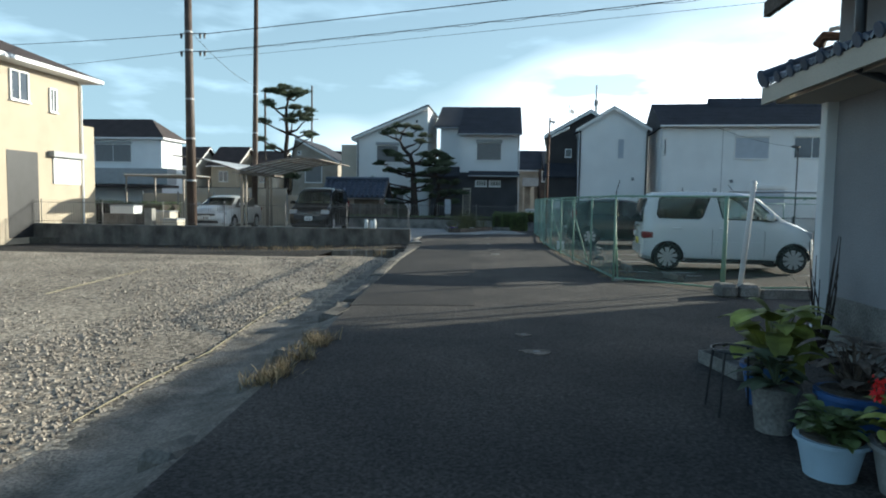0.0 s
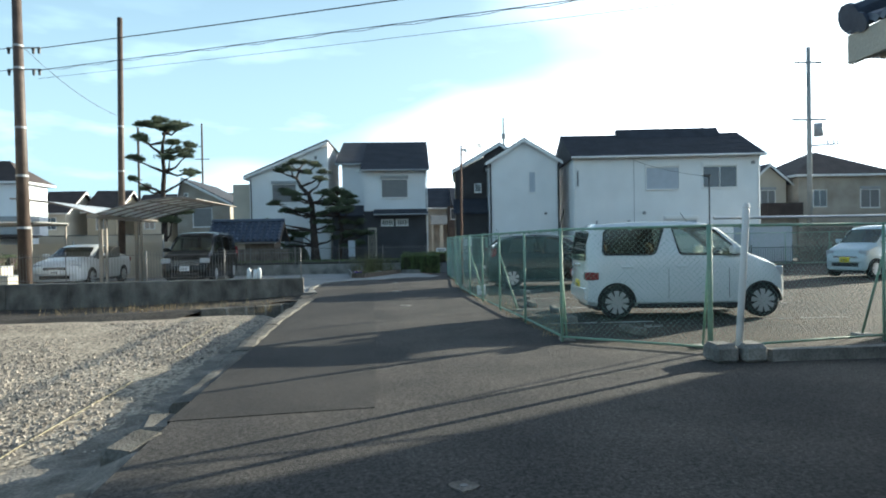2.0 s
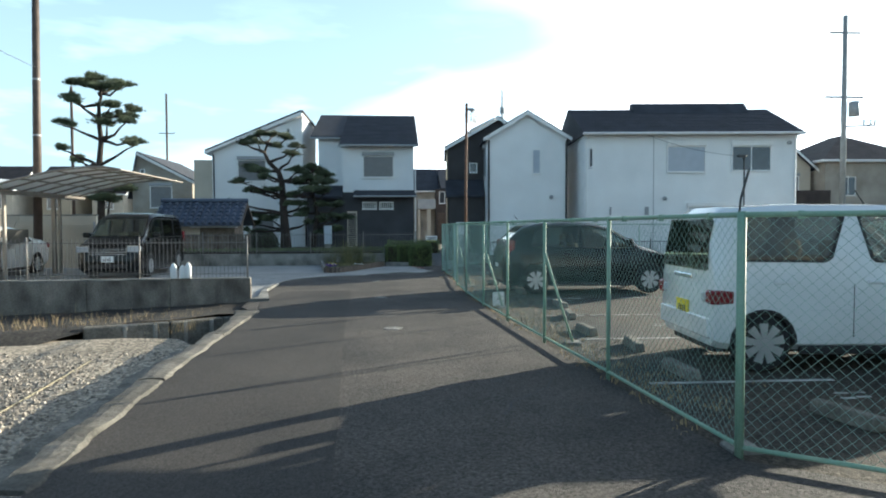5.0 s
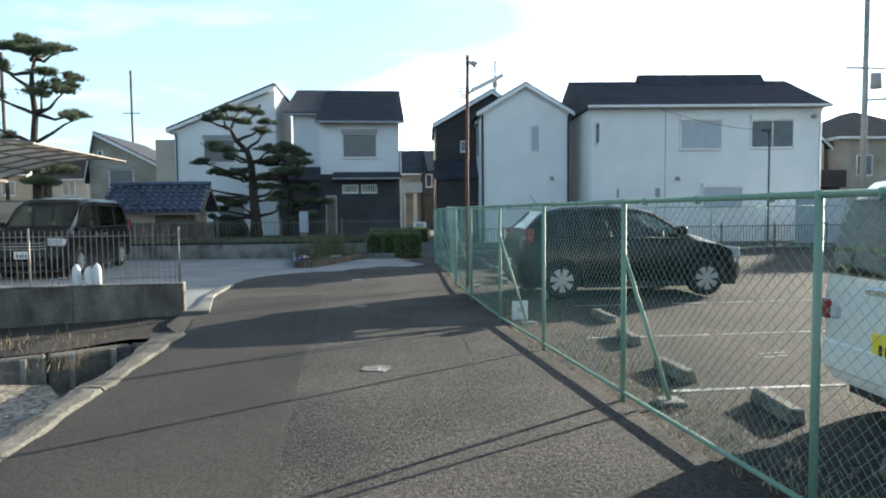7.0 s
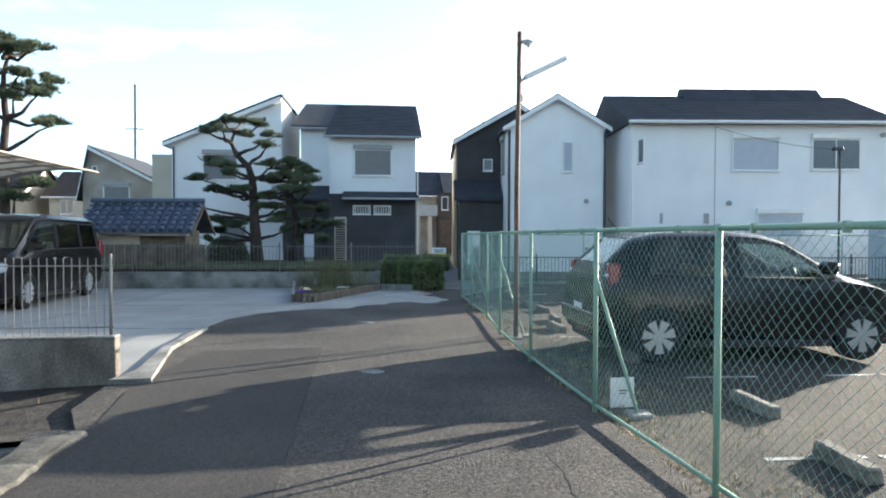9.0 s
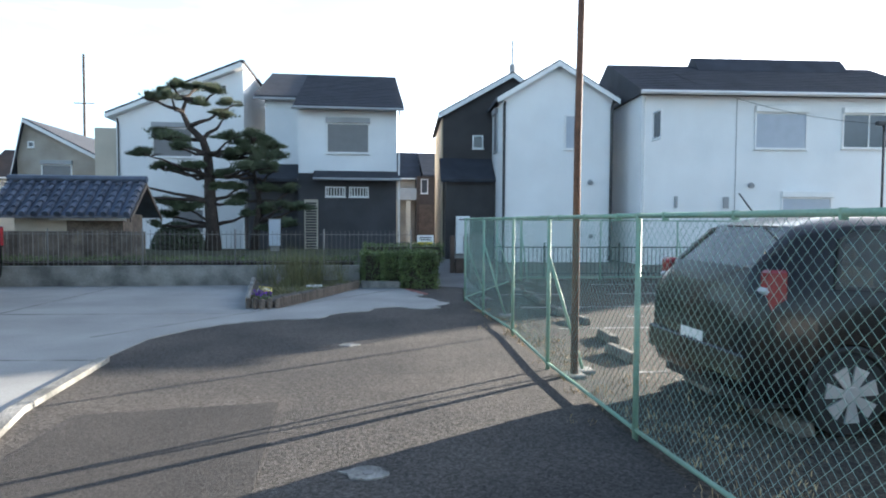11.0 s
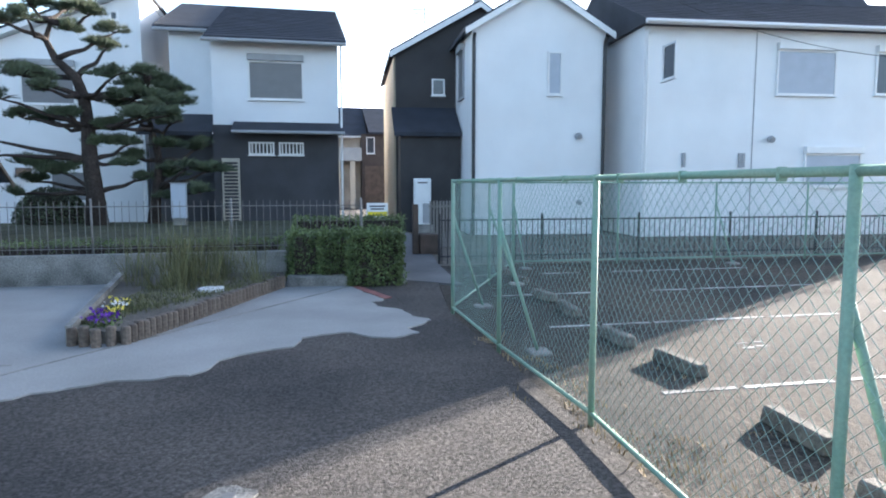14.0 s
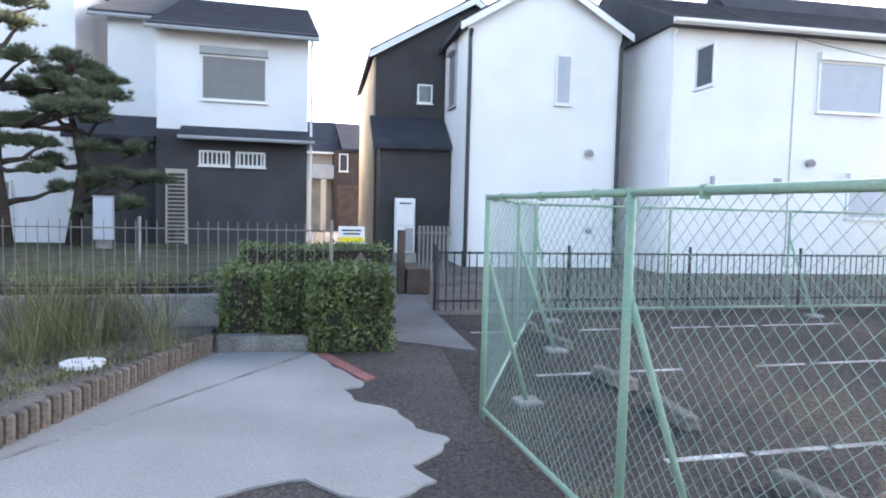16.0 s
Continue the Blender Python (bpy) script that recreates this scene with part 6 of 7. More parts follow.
def dome_bush(x, y, z, r, h, n, label, seed):
    rng = random.Random(seed)
    b = thing("bush", label, "bush", pose(x, y, z))
    bm = B()
    bmesh.ops.create_uvsphere(bm, u_segments=16, v_segments=8, radius=1)
    bm.transform(Matrix.Diagonal((r * 0.9, r * 0.9, h * 0.9, 1)))
    bmesh.ops.bisect_plane(bm, geom=list(bm.verts) + list(bm.edges) + list(bm.faces), plane_co=(0, 0, 0), plane_no=(0, 0, -1), clear_outer=True)
    part("core", bm, M_BARK, b)
    pts = []
    for _ in range(n):
        a, zz = rng.uniform(0, 6.283), rng.random()
        q = math.sqrt(1 - zz * zz) * rng.uniform(0.9, 1.04)
        pts.append(Vector((r * q * math.cos(a), r * q * math.sin(a), h * zz * rng.uniform(0.92, 1.04))))
    v, f = leaf_cloud(pts, 0.06, rng)
    mesh_part("leaves", v, f, M_NEEDLE, b)
    return b


dome_bush(-6.6, 38.2, 0.42, 0.9, 0.95, 6500, "rounded clipped dark bush in the garden", 9)


def blades(pts, hgt, rng, wdt=0.006, lean=0.5):
    verts, faces = [], []
    for p in pts:
        a = rng.uniform(0, 6.283)
        L = hgt * rng.uniform(0.5, 1.2)
        d = Vector((math.cos(a) * lean * rng.random(), math.sin(a) * lean * rng.random(), 1)).normalized() * L
        s = Vector((-math.sin(a), math.cos(a), 0)) * wdt
        b = len(verts)
        mid = p + d * 0.55 + Vector((0, 0, 0.08 * L))
        verts += [p - s, p + s, mid + s * 0.7, mid - s * 0.7, p + d]
        faces += [(b, b + 1, b + 2, b + 3), (b + 3, b + 2, b + 4)]
    return verts, faces


def tuft_field(name, pts, hgt, material, label, seed, wdt=0.006, lean=0.5, cat="grass"):
    v, f = blades(pts, hgt, random.Random(seed), wdt, lean)
    me = bpy.data.meshes.new(name)
    me.from_pydata([tuple(q) for q in v], [], f)
    me.materials.append(material)
    return tagged(new(name, me), label, cat, kind="stuff")


rg = random.Random(21)
pts = []
for k in range(34):
    yc = 1.5 + 1.5 * rg.random() if k % 4 else 2.9 + rg.gauss(0, 0.15)
    xc = kerb_x(yc) + rg.gauss(-0.02, 0.06) + 0.05 * (yc - 1.5)
    n_ = rg.choice((9, 18, 40))
    for _ in range(n_):
        pts.append(Vector((xc + rg.gauss(0, 0.04), yc + rg.gauss(0, 0.05), -0.03)))
tuft_field("dry_grass", pts, 0.15, M_DRY, "dry straw-coloured weeds at the road's edge", 1, 0.005, 1.7)
pts = []
for k in range(60):
    yc = rg.uniform(9, 25)
    xc = FENCE(yc) + rg.gauss(0.08, 0.12)
    for _ in range(12):
        pts.append(Vector((xc + rg.gauss(0, 0.05), yc + rg.gauss(0, 0.06), -0.02)))
tuft_field("fence_weeds", pts, 0.07, M_DRY, "short dry weeds along the foot of the fence", 2, 0.004, 1.0)
pts = []
for k in range(420):
    yc = rg.uniform(9.5, 24)
    xc = FENCE(yc) + 0.15 + abs(rg.gauss(0, 0.4))
    for _ in range(7):
        pts.append(Vector((xc + rg.gauss(0, 0.06), yc + rg.gauss(0, 0.07), -0.02)))
tuft_field("car_park_weeds", pts, 0.045, M_DRY, "sparse short dry grass on the car park's edge", 12, 0.004, 1.6)
pts = [Vector((x_, 15.0 + abs(rg.gauss(0, 0.8)), -0.2)) for x_ in [-2.9 - abs(rg.gauss(0, 2.2)) for _ in range(900)]]
tuft_field("ditch_weeds", pts, 0.22, M_DRY, "thin dry weeds in the ditch", 3, 0.004, 0.7)
pts = []
for k in range(30):
    xc, yc = rg.gauss(-1.35, 0.36), rg.gauss(28.0, 0.35)
    for _ in range(26):
        pts.append(Vector((xc + rg.gauss(0, 0.05), yc + rg.gauss(0, 0.05), 0.12)))
tuft_field("bed_grass", pts, 0.85, M_GRASS, "wispy tall grass in the planting bed", 4, 0.004, 1.1)
pts = [Vector((-1.9 + 1.7 * a + rg.gauss(0, 0.05), 25.3 + 3 * a + rg.uniform(0, 0.5) * (1 - a), 0.14)) for a in [rg.random() for _ in range(500)]]
for _ in range(2600):
    a = rg.random()
    pts.append(Vector((-1.95 + 1.75 * a - rg.random() * (0.05 + 1.6 * a), 25.4 + 2.9 * a + rg.random() * 0.3, 0.125)))
tuft_field("bed_sprouts", pts, 0.06, M_GRASS, "short grass in the planting bed", 5, 0.006, 1.0)

# crushed stone near the lane's edge
rg = random.Random(5)
verts, faces = [], []
for _ in range(24000):
    y = rg.uniform(-1.5, 13.5)
    x = kerb_x(y) - 0.3 - abs(rg.gauss(0, 1.0)) * 2.6
    x -= 0.85 if y < 5.0 else (0.4 if rg.random() < 0.8 else 0.0)
    if noise.noise(Vector((x * 0.7, y * 0.45, 2))) + rg.uniform(-0.3, 0.3) < -0.05:
        continue
    s = rg.choice((rg.uniform(0.008, 0.02), rg.uniform(0.015, 0.034)))
    b = len(verts)
    an = rg.uniform(0, 6.28)
    for k in range(4):
        r_ = s * rg.uniform(0.7, 1.2)
        verts.append((x + r_ * math.cos(an + k * 1.57), y + r_ * math.sin(an + k * 1.57), -0.203 + rg.uniform(0, 0.008)))
    verts.append((x + rg.uniform(-0.3, 0.3) * s, y + rg.uniform(-0.3, 0.3) * s, -0.2 + s * rg.uniform(0.6, 1.0)))
    faces += [(b, b + 1, b + 4), (b + 1, b + 2, b + 4), (b + 2, b + 3, b + 4), (b + 3, b, b + 4)]
me = bpy.data.meshes.new("gravel_stones")
me.from_pydata(verts, [], faces)
me.materials.append(M_STONE)
tagged(new("gravel_stones", me), "loose pale crushed stones on the plot", "gravel", kind="stuff")


# ---- the old house at the start, with its potted plants ----
oh = thing("old_house", "old grey rendered house with blue-black roof tiles and a dark door", "house")
M_OLDWALL = mat("grey_render", (0.25, 0.25, 0.26), 0.85, vary=0.14, grain=0.1, scale=1.5, fine=70, bump=0.3)
pbox("wall", oh, M_OLDWALL, 3.5, 9.0, 2.25, 3.35, 0.55, 3.4)
pbox("plinth", oh, M_CONC_OLD, 3.49, 9.0, 2.24, 3.36, -0.02, 0.549)
pbox("corner_post", oh, M_TRIM, 3.4, 3.52, 3.28, 3.4, 0.0, 2.42, r=0.008)
pbox("rear_wall", oh, M_OLDWALL, 3.9, 9.0, -9, 2.235, 0.0, 3.4)
dr = pbox("door", oh, M_MAROON, 3.86, 3.898, 0.7, 2.23, 0.1, 2.0)
for i in range(9):
    part("door_slat", box(B(), 3.845, 3.859, 0.76 + i * 0.16, 0.8 + i * 0.16, 0.15, 1.95), M_DARKTRIM, dr)
pbox("door_lintel", oh, M_WOOD, 3.7, 3.89, 0.6, 2.235, 2.02, 2.14)
pbox("step", oh, M_CONC, 3.5, 3.88, 0.5, 2.23, -0.02, 0.2, r=0.02)
pbox("side_wall", oh, M_OLDWALL, 3.55, 3.89, -9, 0.4, 0.0, 2.4)
# tiled lower eave along the lane
bm = B()
extrude_profile(bm, [(2.95, 2.38), (3.98, 2.78), (3.98, 2.9), (2.95, 2.5)], "y", -9, 3.48)
ev = part("eave", bm, M_WHITE, oh)
pbox("eave_edge", oh, M_BEIGE, 2.915, 2.948, -9, 3.56, 2.34, 2.5)
pbox("soffit", oh, M_BEIGE, 3.0, 3.9, -9, 3.42, 2.33, 2.375)
pbox("eave_board", oh, M_TRIM, 2.97, 3.98, 3.482, 3.52, 2.36, 2.52)
part("barge", extrude_profile(B(), [(2.95, 2.36), (3.98, 2.74), (3.98, 2.9), (2.95, 2.52)], "y", 3.522, 3.56), M_CONC_OLD, oh)
for j in range(14):
    yy = 3.42 - j * 0.27
    for k in range(4):
        xx = 2.9 + k * 0.27
        bm = B()
        ring0 = [(0.14 * math.sin(-1.3 + 2.6 * s / 6), 0.07 * math.cos(-1.3 + 2.6 * s / 6)) for s in range(7)]
        lo = [bm.verts.new((xx, yy + u, 2.5 + k * 0.105 + v)) for u, v in ring0]
        hi = [bm.verts.new((xx + 0.3, yy + u, 2.6 + k * 0.105 + v)) for u, v in ring0]
        lo2 = [bm.verts.new((xx, yy + u * 0.8, 2.48 + k * 0.105 + v * 0.75)) for u, v in ring0]
        for s in range(6):
            bm.faces.new((lo[s], lo[s + 1], hi[s + 1], hi[s]))
            bm.faces.new((lo[s + 1], lo[s], lo2[s], lo2[s + 1]))
        part("roof_tile", bm, M_TILE, oh, smooth=False)
    part("tile_end", tube(B(), [(2.885, yy, 2.53), (2.9, yy, 2.535)], 0.055, 12), M_TILE, oh)
for k in range(4):
    part("ridge_tile", tube(B(), [(2.9 + k * 0.27, 3.5, 2.58 + k * 0.105), (3.17 + k * 0.27, 3.5, 2.69 + k * 0.105)], [0.075, 0.065], 10), M_TILE, oh)
    part("ridge_cap", tube(B(), [(2.88 + k * 0.27, 3.5, 2.575 + k * 0.105), (2.9 + k * 0.27, 3.5, 2.582 + k * 0.105)], [0.085, 0.085], 12), M_TILE, oh)
bm = B()
extrude_profile(bm, [(2.9, 3.24), (7, 4.4), (7, 4.58), (2.9, 3.4)], "y", -9, 3.5)
part("main_roof", bm, M_TILE, oh)
pbox("roof_board", oh, M_WOOD, 2.88, 2.94, -9, 3.52, 3.16, 3.3)
part("downpipe", tube(B(), [(3.42, 1.95, 0.3), (3.42, 1.95, 2.2), (2.98, 1.95, 2.36), (2.98, 1.95, 3.3)], 0.04, 8), M_DARKTRIM, oh, smooth=True)
part("vent_pipe", tube(B(), [(3.55, 3.42, 2.95), (3.45, 3.52, 2.98), (3.42, 3.58, 2.9)], [0.04, 0.05, 0.06], 8), M_RUST, oh)
part("clothes_rail", tube(B(), [(3.45, 3.45, 3.02), (4.3, 3.1, 3.15)], 0.02, 6), M_TRIM, oh)


def pot(x, y, r, h, material, label, z=0.0):
    p = thing("plant_pot", label, "flower pot", pose(x, y, z), group="potted plants")
    part("pot", tube(B(), [(0, 0, 0), (0, 0, h * 0.9), (0, 0, h * 0.9), (0, 0, h)], [r * 0.72, r * 0.95, r * 1.06, r * 1.06], 40), material, p)
    part("soil", tube(B(), [(0, 0, h), (0, 0, h + 0.006)], r * 0.9, 14), M_EARTH, p)
    return p


def broad_leaf(d, L, w, rng):
    """A drooping broad leaf along d."""
    side = d.cross(Vector((0, 0, 1))).normalized()
    v, f = [], []
    for i in range(6):
        t = i / 5
        c = Vector((d.x * L * t, d.y * L * t, d.z * L * t - 0.5 * L * t * t))
        hw_ = w * math.sin(math.pi * min(1, t * 0.92 + 0.08)) ** 0.7
        v += [c + side * hw_ + Vector((0, 0, 0.15 * hw_)), c, c - side * hw_ + Vector((0, 0, 0.15 * hw_))]
    for i in range(5):
        b = i * 3
        f += [(b, b + 1, b + 4, b + 3), (b + 1, b + 2, b + 5, b + 4)]
    return v, f


def leafy(parent, base, n, L, w, spread, rng, material, name="leaf", rise=0.35):
    for _ in range(n):
        a = rng.uniform(0, 6.283)
        e = rng.uniform(0.1, 0.9)
        d = Vector((math.cos(a) * math.cos(e), math.sin(a) * math.cos(e), math.sin(e)))
        root = Vector(base) + Vector((math.cos(a) * spread * rng.random(), math.sin(a) * spread * rng.random(), rise * rng.random()))
        v, f = broad_leaf(d, L * rng.uniform(0.6, 1.2), w * rng.uniform(0.7, 1.2), rng)
        o = mesh_part(name, [root + q for q in v], f, material, parent)
        part("stalk", tube(B(), [Vector(base), root], [0.006, 0.004], 4), material, parent)


rp = random.Random(31)
p = pot(2.3, 1.5, 0.18, 0.28, M_BLUEPOT, "blue pot with large broad yellow-green leaves")
leafy(p, (0, 0, 0.28), 44, 0.31, 0.1, 0.2, rp, M_LEAF, rise=0.38)
p = pot(2.12, 0.95, 0.14, 0.28, M_CONC_OLD, "grey pot with dark trailing foliage")
leafy(p, (0, 0, 0.28), 26, 0.2, 0.05, 0.1, rp, M_NEEDLE, rise=0.16)
p = pot(2.14, 0.3, 0.165, 0.2, M_POT, "pale blue pot of low green flowers on the road's side")
leafy(p, (0, 0, 0.2), 90, 0.11, 0.035, 0.17, rp, M_HEDGE, rise=0.13)
p = pot(2.42, 0.1, 0.18, 0.24, M_CONC, "grey pot with red geranium flowers")
leafy(p, (0, 0, 0.27), 60, 0.14, 0.05, 0.16, rp, M_LEAF, rise=0.14)
for _ in range(9):
    a = rp.uniform(0, 6.28)
    q = Vector((0.17 * math.cos(a), 0.17 * math.sin(a), 0.44 + rp.uniform(-0.04, 0.06)))
    v, f = leaf_cloud([q + Vector((rp.gauss(0, 0.015), rp.gauss(0, 0.015), rp.gauss(0, 0.012))) for _ in range(26)], 0.035, rp)
    mesh_part("flower", v, f, M_REDPETAL, p)
p = pot(2.5, 0.8, 0.2, 0.3, M_BLUEPOT, "dark pot with reddish-brown shrubby leaves")
leafy(p, (0, 0, 0.3), 70, 0.16, 0.04, 0.2, rp, M_WOOD, rise=0.3)
sd = thing("plant_stand", "black wire plant stand beside the pots", "plant stand", pose(2.0, 1.28, 0))
for x, y in ((-0.14, -0.14), (0.14, -0.14), (0.14, 0.14), (-0.14, 0.14)):
    part("leg", tube(B(), [(x, y, 0), (x * 0.8, y * 0.8, 0.42)], 0.008, 5), M_DARKTRIM, sd)
part("ring", tube(B(), [(0.16 * math.cos(k * 0.5236), 0.16 * math.sin(k * 0.5236), 0.42) for k in range(13)], 0.008, 5, caps=False), M_DARKTRIM, sd)
tr = thing("planter_tray", "grey plastic tray on the ground beside the pots", "tray", pose(2.42, 2.4, 0, 0, 0, 12))
part("tray_base", bevel_box(B(), -0.2, 0.2, -0.3, 0.3, 0.0, 0.02, r=0.008), M_CONC_OLD, tr)
for d in ((-0.2, -0.18, -0.3, 0.3), (0.18, 0.2, -0.3, 0.3), (-0.18, 0.18, -0.3, -0.28), (-0.18, 0.18, 0.28, 0.3)):
    part("tray_side", box(B(), *d, 0.02, 0.11), M_CONC_OLD, tr)
bt = thing("bare_shrub", "bare brown shrub against the old wall", "shrub", pose(3.2, 2.75, 0))
for k in range(14):
    a, L = rp.uniform(0, 6.28), rp.uniform(0.6, 1.15)
    e = Vector((0.13 * math.cos(a), 0.13 * math.sin(a), L))
    part("stem", tube(B(), [(0, 0, 0), e * 0.5 + Vector((rp.uniform(-0.05, 0.05), rp.uniform(-0.05, 0.05), 0)), e], [0.012, 0.008, 0.003], 5), M_BARK, bt)

# ---- lane and car park details ----
wp = thing("gate_post", "white round gate post standing in a concrete block", "post", pose(3.98, 6.95, 0))
part("post", tube(B(), [(0, 0, 0.05), (0.2, 0.18, 1.66), (0.2, 0.18, 1.69)], [0.038, 0.038, 0.03], 12), M_TRIM, wp, smooth=True)
part("cap", tube(B(), [(0.2, 0.18, 1.69), (0.202, 0.182, 1.74)], [0.05, 0.03], 12), M_TRIM, wp)
for x in (-0.2, 0.12):
    bm = B()
    bevel_box(bm, x - 0.14, x + 0.14, -0.17, 0.17, -0.01, 0.2, r=0.045)
    part("footing", bm, M_CONC_OLD, wp)
gb = thing("gate_bar", "pale steel bar spanning the car park entrance", "bar", pose(4.18, 7.13, 0))
part("bar", tube(B(), [(-0.35, 0.05, 1.58), (5.5, 0.9, 1.6), (9.5, 1.2, 1.6)], 0.016, 8), M_ALU, gb)
part("sleeve", tube(B(), [(3.4, 0.6, 1.59), (4.6, 0.77, 1.6)], 0.026, 8), M_ALU, gb)
part("upright", tube(B(), [(9.5, 1.2, -0.02), (9.5, 1.2, 1.65)], 0.03, 8), M_ALU, gb)
structure("lot_kerb", slab(B(), [(4.25, 6.95), (4.3, 6.83), (9, 7.0), (20, 6.9), (20, 7.1), (9, 7.2)], -0.1, 0.13), M_CONC_OLD, "low dark concrete kerb before the car park", "kerb")
wm = thing("wire_mast", "thin dark bent wire on the fence post", "wire", pose(FENCE(8.64), 8.66, 1.5))
part("wire", tube(B(), [(0, 0, 0), (0.01, 0, 0.1), (0.06, 0, 0.28)], 0.008, 5), M_DARKTRIM, wm)

stop = None
for k, (x, y, r_) in enumerate([(3.6, 9.3, 14), (3.05, 10.9, 4), (3.1, 12.3, -6), (2.85, 13.4, 3), (3.02, 14.9, -5), (3.22, 16.3, 4), (2.95, 18.6, 2), (2.95, 19.7, -3), (2.72, 21.0, 8), (2.95, 22.0, -4), (3.07, 23.45, 5), (3.0, 24.4, 0), (3.1, 25.8, -4), (3.15, 26.7, 3), (3.3, 28.2, 2), (3.35, 29.2, -3)]):
    if stop is None:
        stop = thing("wheel_stop", "worn concrete wheel stop on the car park", "wheel stop", pose(x, y, -0.02, 0, 0, r_), group="wheel stops")
        bm = B()
        extrude_profile(bm, [(-0.07, 0), (0.07, 0), (0.05, 0.105), (-0.05, 0.105)], "y", -0.28, 0.28)
        bmesh.ops.bevel(bm, geom=list(bm.edges), offset=0.012, segments=1, affect="EDGES")
        part("block", bm, M_KERB, stop)
    else:
        copy_thing(stop, pose(x, y, -0.02, random.uniform(-2, 2), random.uniform(-2, 2), r_))
for y in (10.55, 12.9, 15.1, 17.55, 20.3, 22.9, 25.1, 27.05, 29.0):
    bm = B()
    rng = random.Random(int(y * 10))
    x = 2.6
    while x < 7.4:
        L = rng.uniform(0.25, 0.9)
        if rng.random() > 0.18:
            box(bm, x, x + L, y - 0.028, y + 0.028, -0.03, -0.0145)
        x += L + rng.uniform(0.0, 0.1)
    tagged(part("bay_line", bm, M_WHITEPAINT), "worn white bay line on the car park", "line", kind="structure")
for y in (9.9, 11.7, 13.9, 21.6, 23.9):
    bm = B()
    for dx, dy in ((0, 0), (0.16, 0.03), (0.05, 0.16), (0.21, 0.17)):
        box(bm, 4.0 + dx, 4.12 + dx, y + dy, y + dy + 0.035, -0.03, -0.0145)
    tagged(part("bay_mark", bm, M_WHITEPAINT), "worn white painted mark in a parking bay", "marking", kind="structure")


rk_ = random.Random(77)
ck = thing("asphalt_cracks", "dark branching cracks in the old asphalt", "cracks", kind="structure")
for x0, y0, ang, n in ((1.6, 5.2, 0.5, 26), (1.9, 4.4, 2.4, 18), (0.7, 7.2, 0.1, 22), (1.1, 9.6, 1.0, 24), (0.6, 12.2, 0.3, 20), (1.3, 14.4, 1.9, 16), (0.4, 16.0, 0.8, 18), (2.6, 3.6, 1.2, 20), (-0.3, 20.3, 0.2, 18)):
    bm = B()
    x, y, a = x0, y0, ang
    prev = None
    for k in range(n):
        w = 0.0035 + 0.003 * rk_.random()
        nx, ny = -math.sin(a) * w, math.cos(a) * w
        cur = (bm.verts.new((x + nx, y + ny, 0.0035)), bm.verts.new((x - nx, y - ny, 0.0035)))
        if prev:
            bm.faces.new((prev[0], prev[1], cur[1], cur[0]))
        prev = cur
        a += rk_.gauss(0, 0.35) + 0.1 * (ang - a)
        x, y = x + 0.06 * math.cos(a), y + 0.06 * math.sin(a)
    part("crack", bm, M_INK, ck)


def manhole(x, y, r, label, material):
    m_ = thing("manhole_cover", label, "manhole cover", pose(x, y, 0))
    ring = [(r * (1 + 0.45 * noise.noise(Vector((math.cos(k * 0.349) * 1.5 + x * 9, math.sin(k * 0.349) * 1.5, y)))) * math.cos(k * 0.349) * 1.25, r * (1 + 0.3 * noise.noise(Vector((math.cos(k * 0.349) * 2, math.sin(k * 0.349) * 2 + y * 7, x)))) * math.sin(k * 0.349)) for k in range(18)]
    ring = [(a * (1 + 0.35 * noise.noise(Vector((k * 1.7, x * 3, y)))), c * (1 + 0.35 * noise.noise(Vector((k * 1.7, x * 3, y))))) for k, (a, c) in enumerate(ring)]
    part("surround", slab(B(), ring, -0.02, 0.0085), material, m_)
    part("lid", tube(B(), [(0, 0, 0.0087), (0, 0, 0.0125)], [r * 0.34, r * 0.32], 20), M_BAR, m_)
    return m_


for x, y, r in ((0.78, 2.8, 0.1), (0.68, 3.55, 0.07), (0.23, 13.9, 0.11), (-0.05, 17.95, 0.1), (-0.24, 21.87, 0.1)):
    manhole(x, y, r, "small round utility cover in rough mortar on the lane", M_BLOCK if y < 5 else M_CONC_OLD)

# yellow marking ropes laid out on the gravel
for q in (((-2.45, 1.0), (-2.5, 2.0), (-2.47, 3.1), (-2.7, 5.1), (-2.86, 7.6)), ((-3.1, 9.6), (-3.3, 11.6), (-3.45, 12.9)), ((-6.7, 6.4), (-6.8, 7.1), (-7.0, 8.6), (-7.15, 10.1))):
    rp = thing("marking_rope", "thin yellow marking rope lying on the gravel", "rope")
    part("rope", tube(B(), [(a, c, -0.188) for a, c in q], 0.005, 6), M_ROPE, rp)

nb = thing("notice_box", "white notice board tied to the fence", "sign", pose(2.12, 16.45, 0, 0, 0, 6))
part("board", bevel_box(B(), -0.11, 0.11, -0.014, 0.0, -0.02, 0.24, r=0.006), M_SIGN, nb)
for z, w in ((0.125, 0.035), (0.1, 0.028)):
    part("writing", box(B(), -w, w, -0.0175, -0.0145, z, z + 0.01), M_INK, nb)
sg = thing("fence_sign", "small white and yellow sign on the fence", "sign", pose(1.9, 35.3, -0.18))
part("board", bevel_box(B(), -0.27, 0.27, -0.02, 0.0, 0.82, 1.18, r=0.006), M_SIGN, sg)
part("yellow_band", box(B(), -0.25, 0.25, -0.024, -0.0205, 0.85, 0.96), M_YELLOW, sg)
for z, w in ((1.08, 0.2), (1.01, 0.17)):
    part("writing", box(B(), -w, w, -0.024, -0.0205, z, z + 0.035), M_INK, sg)
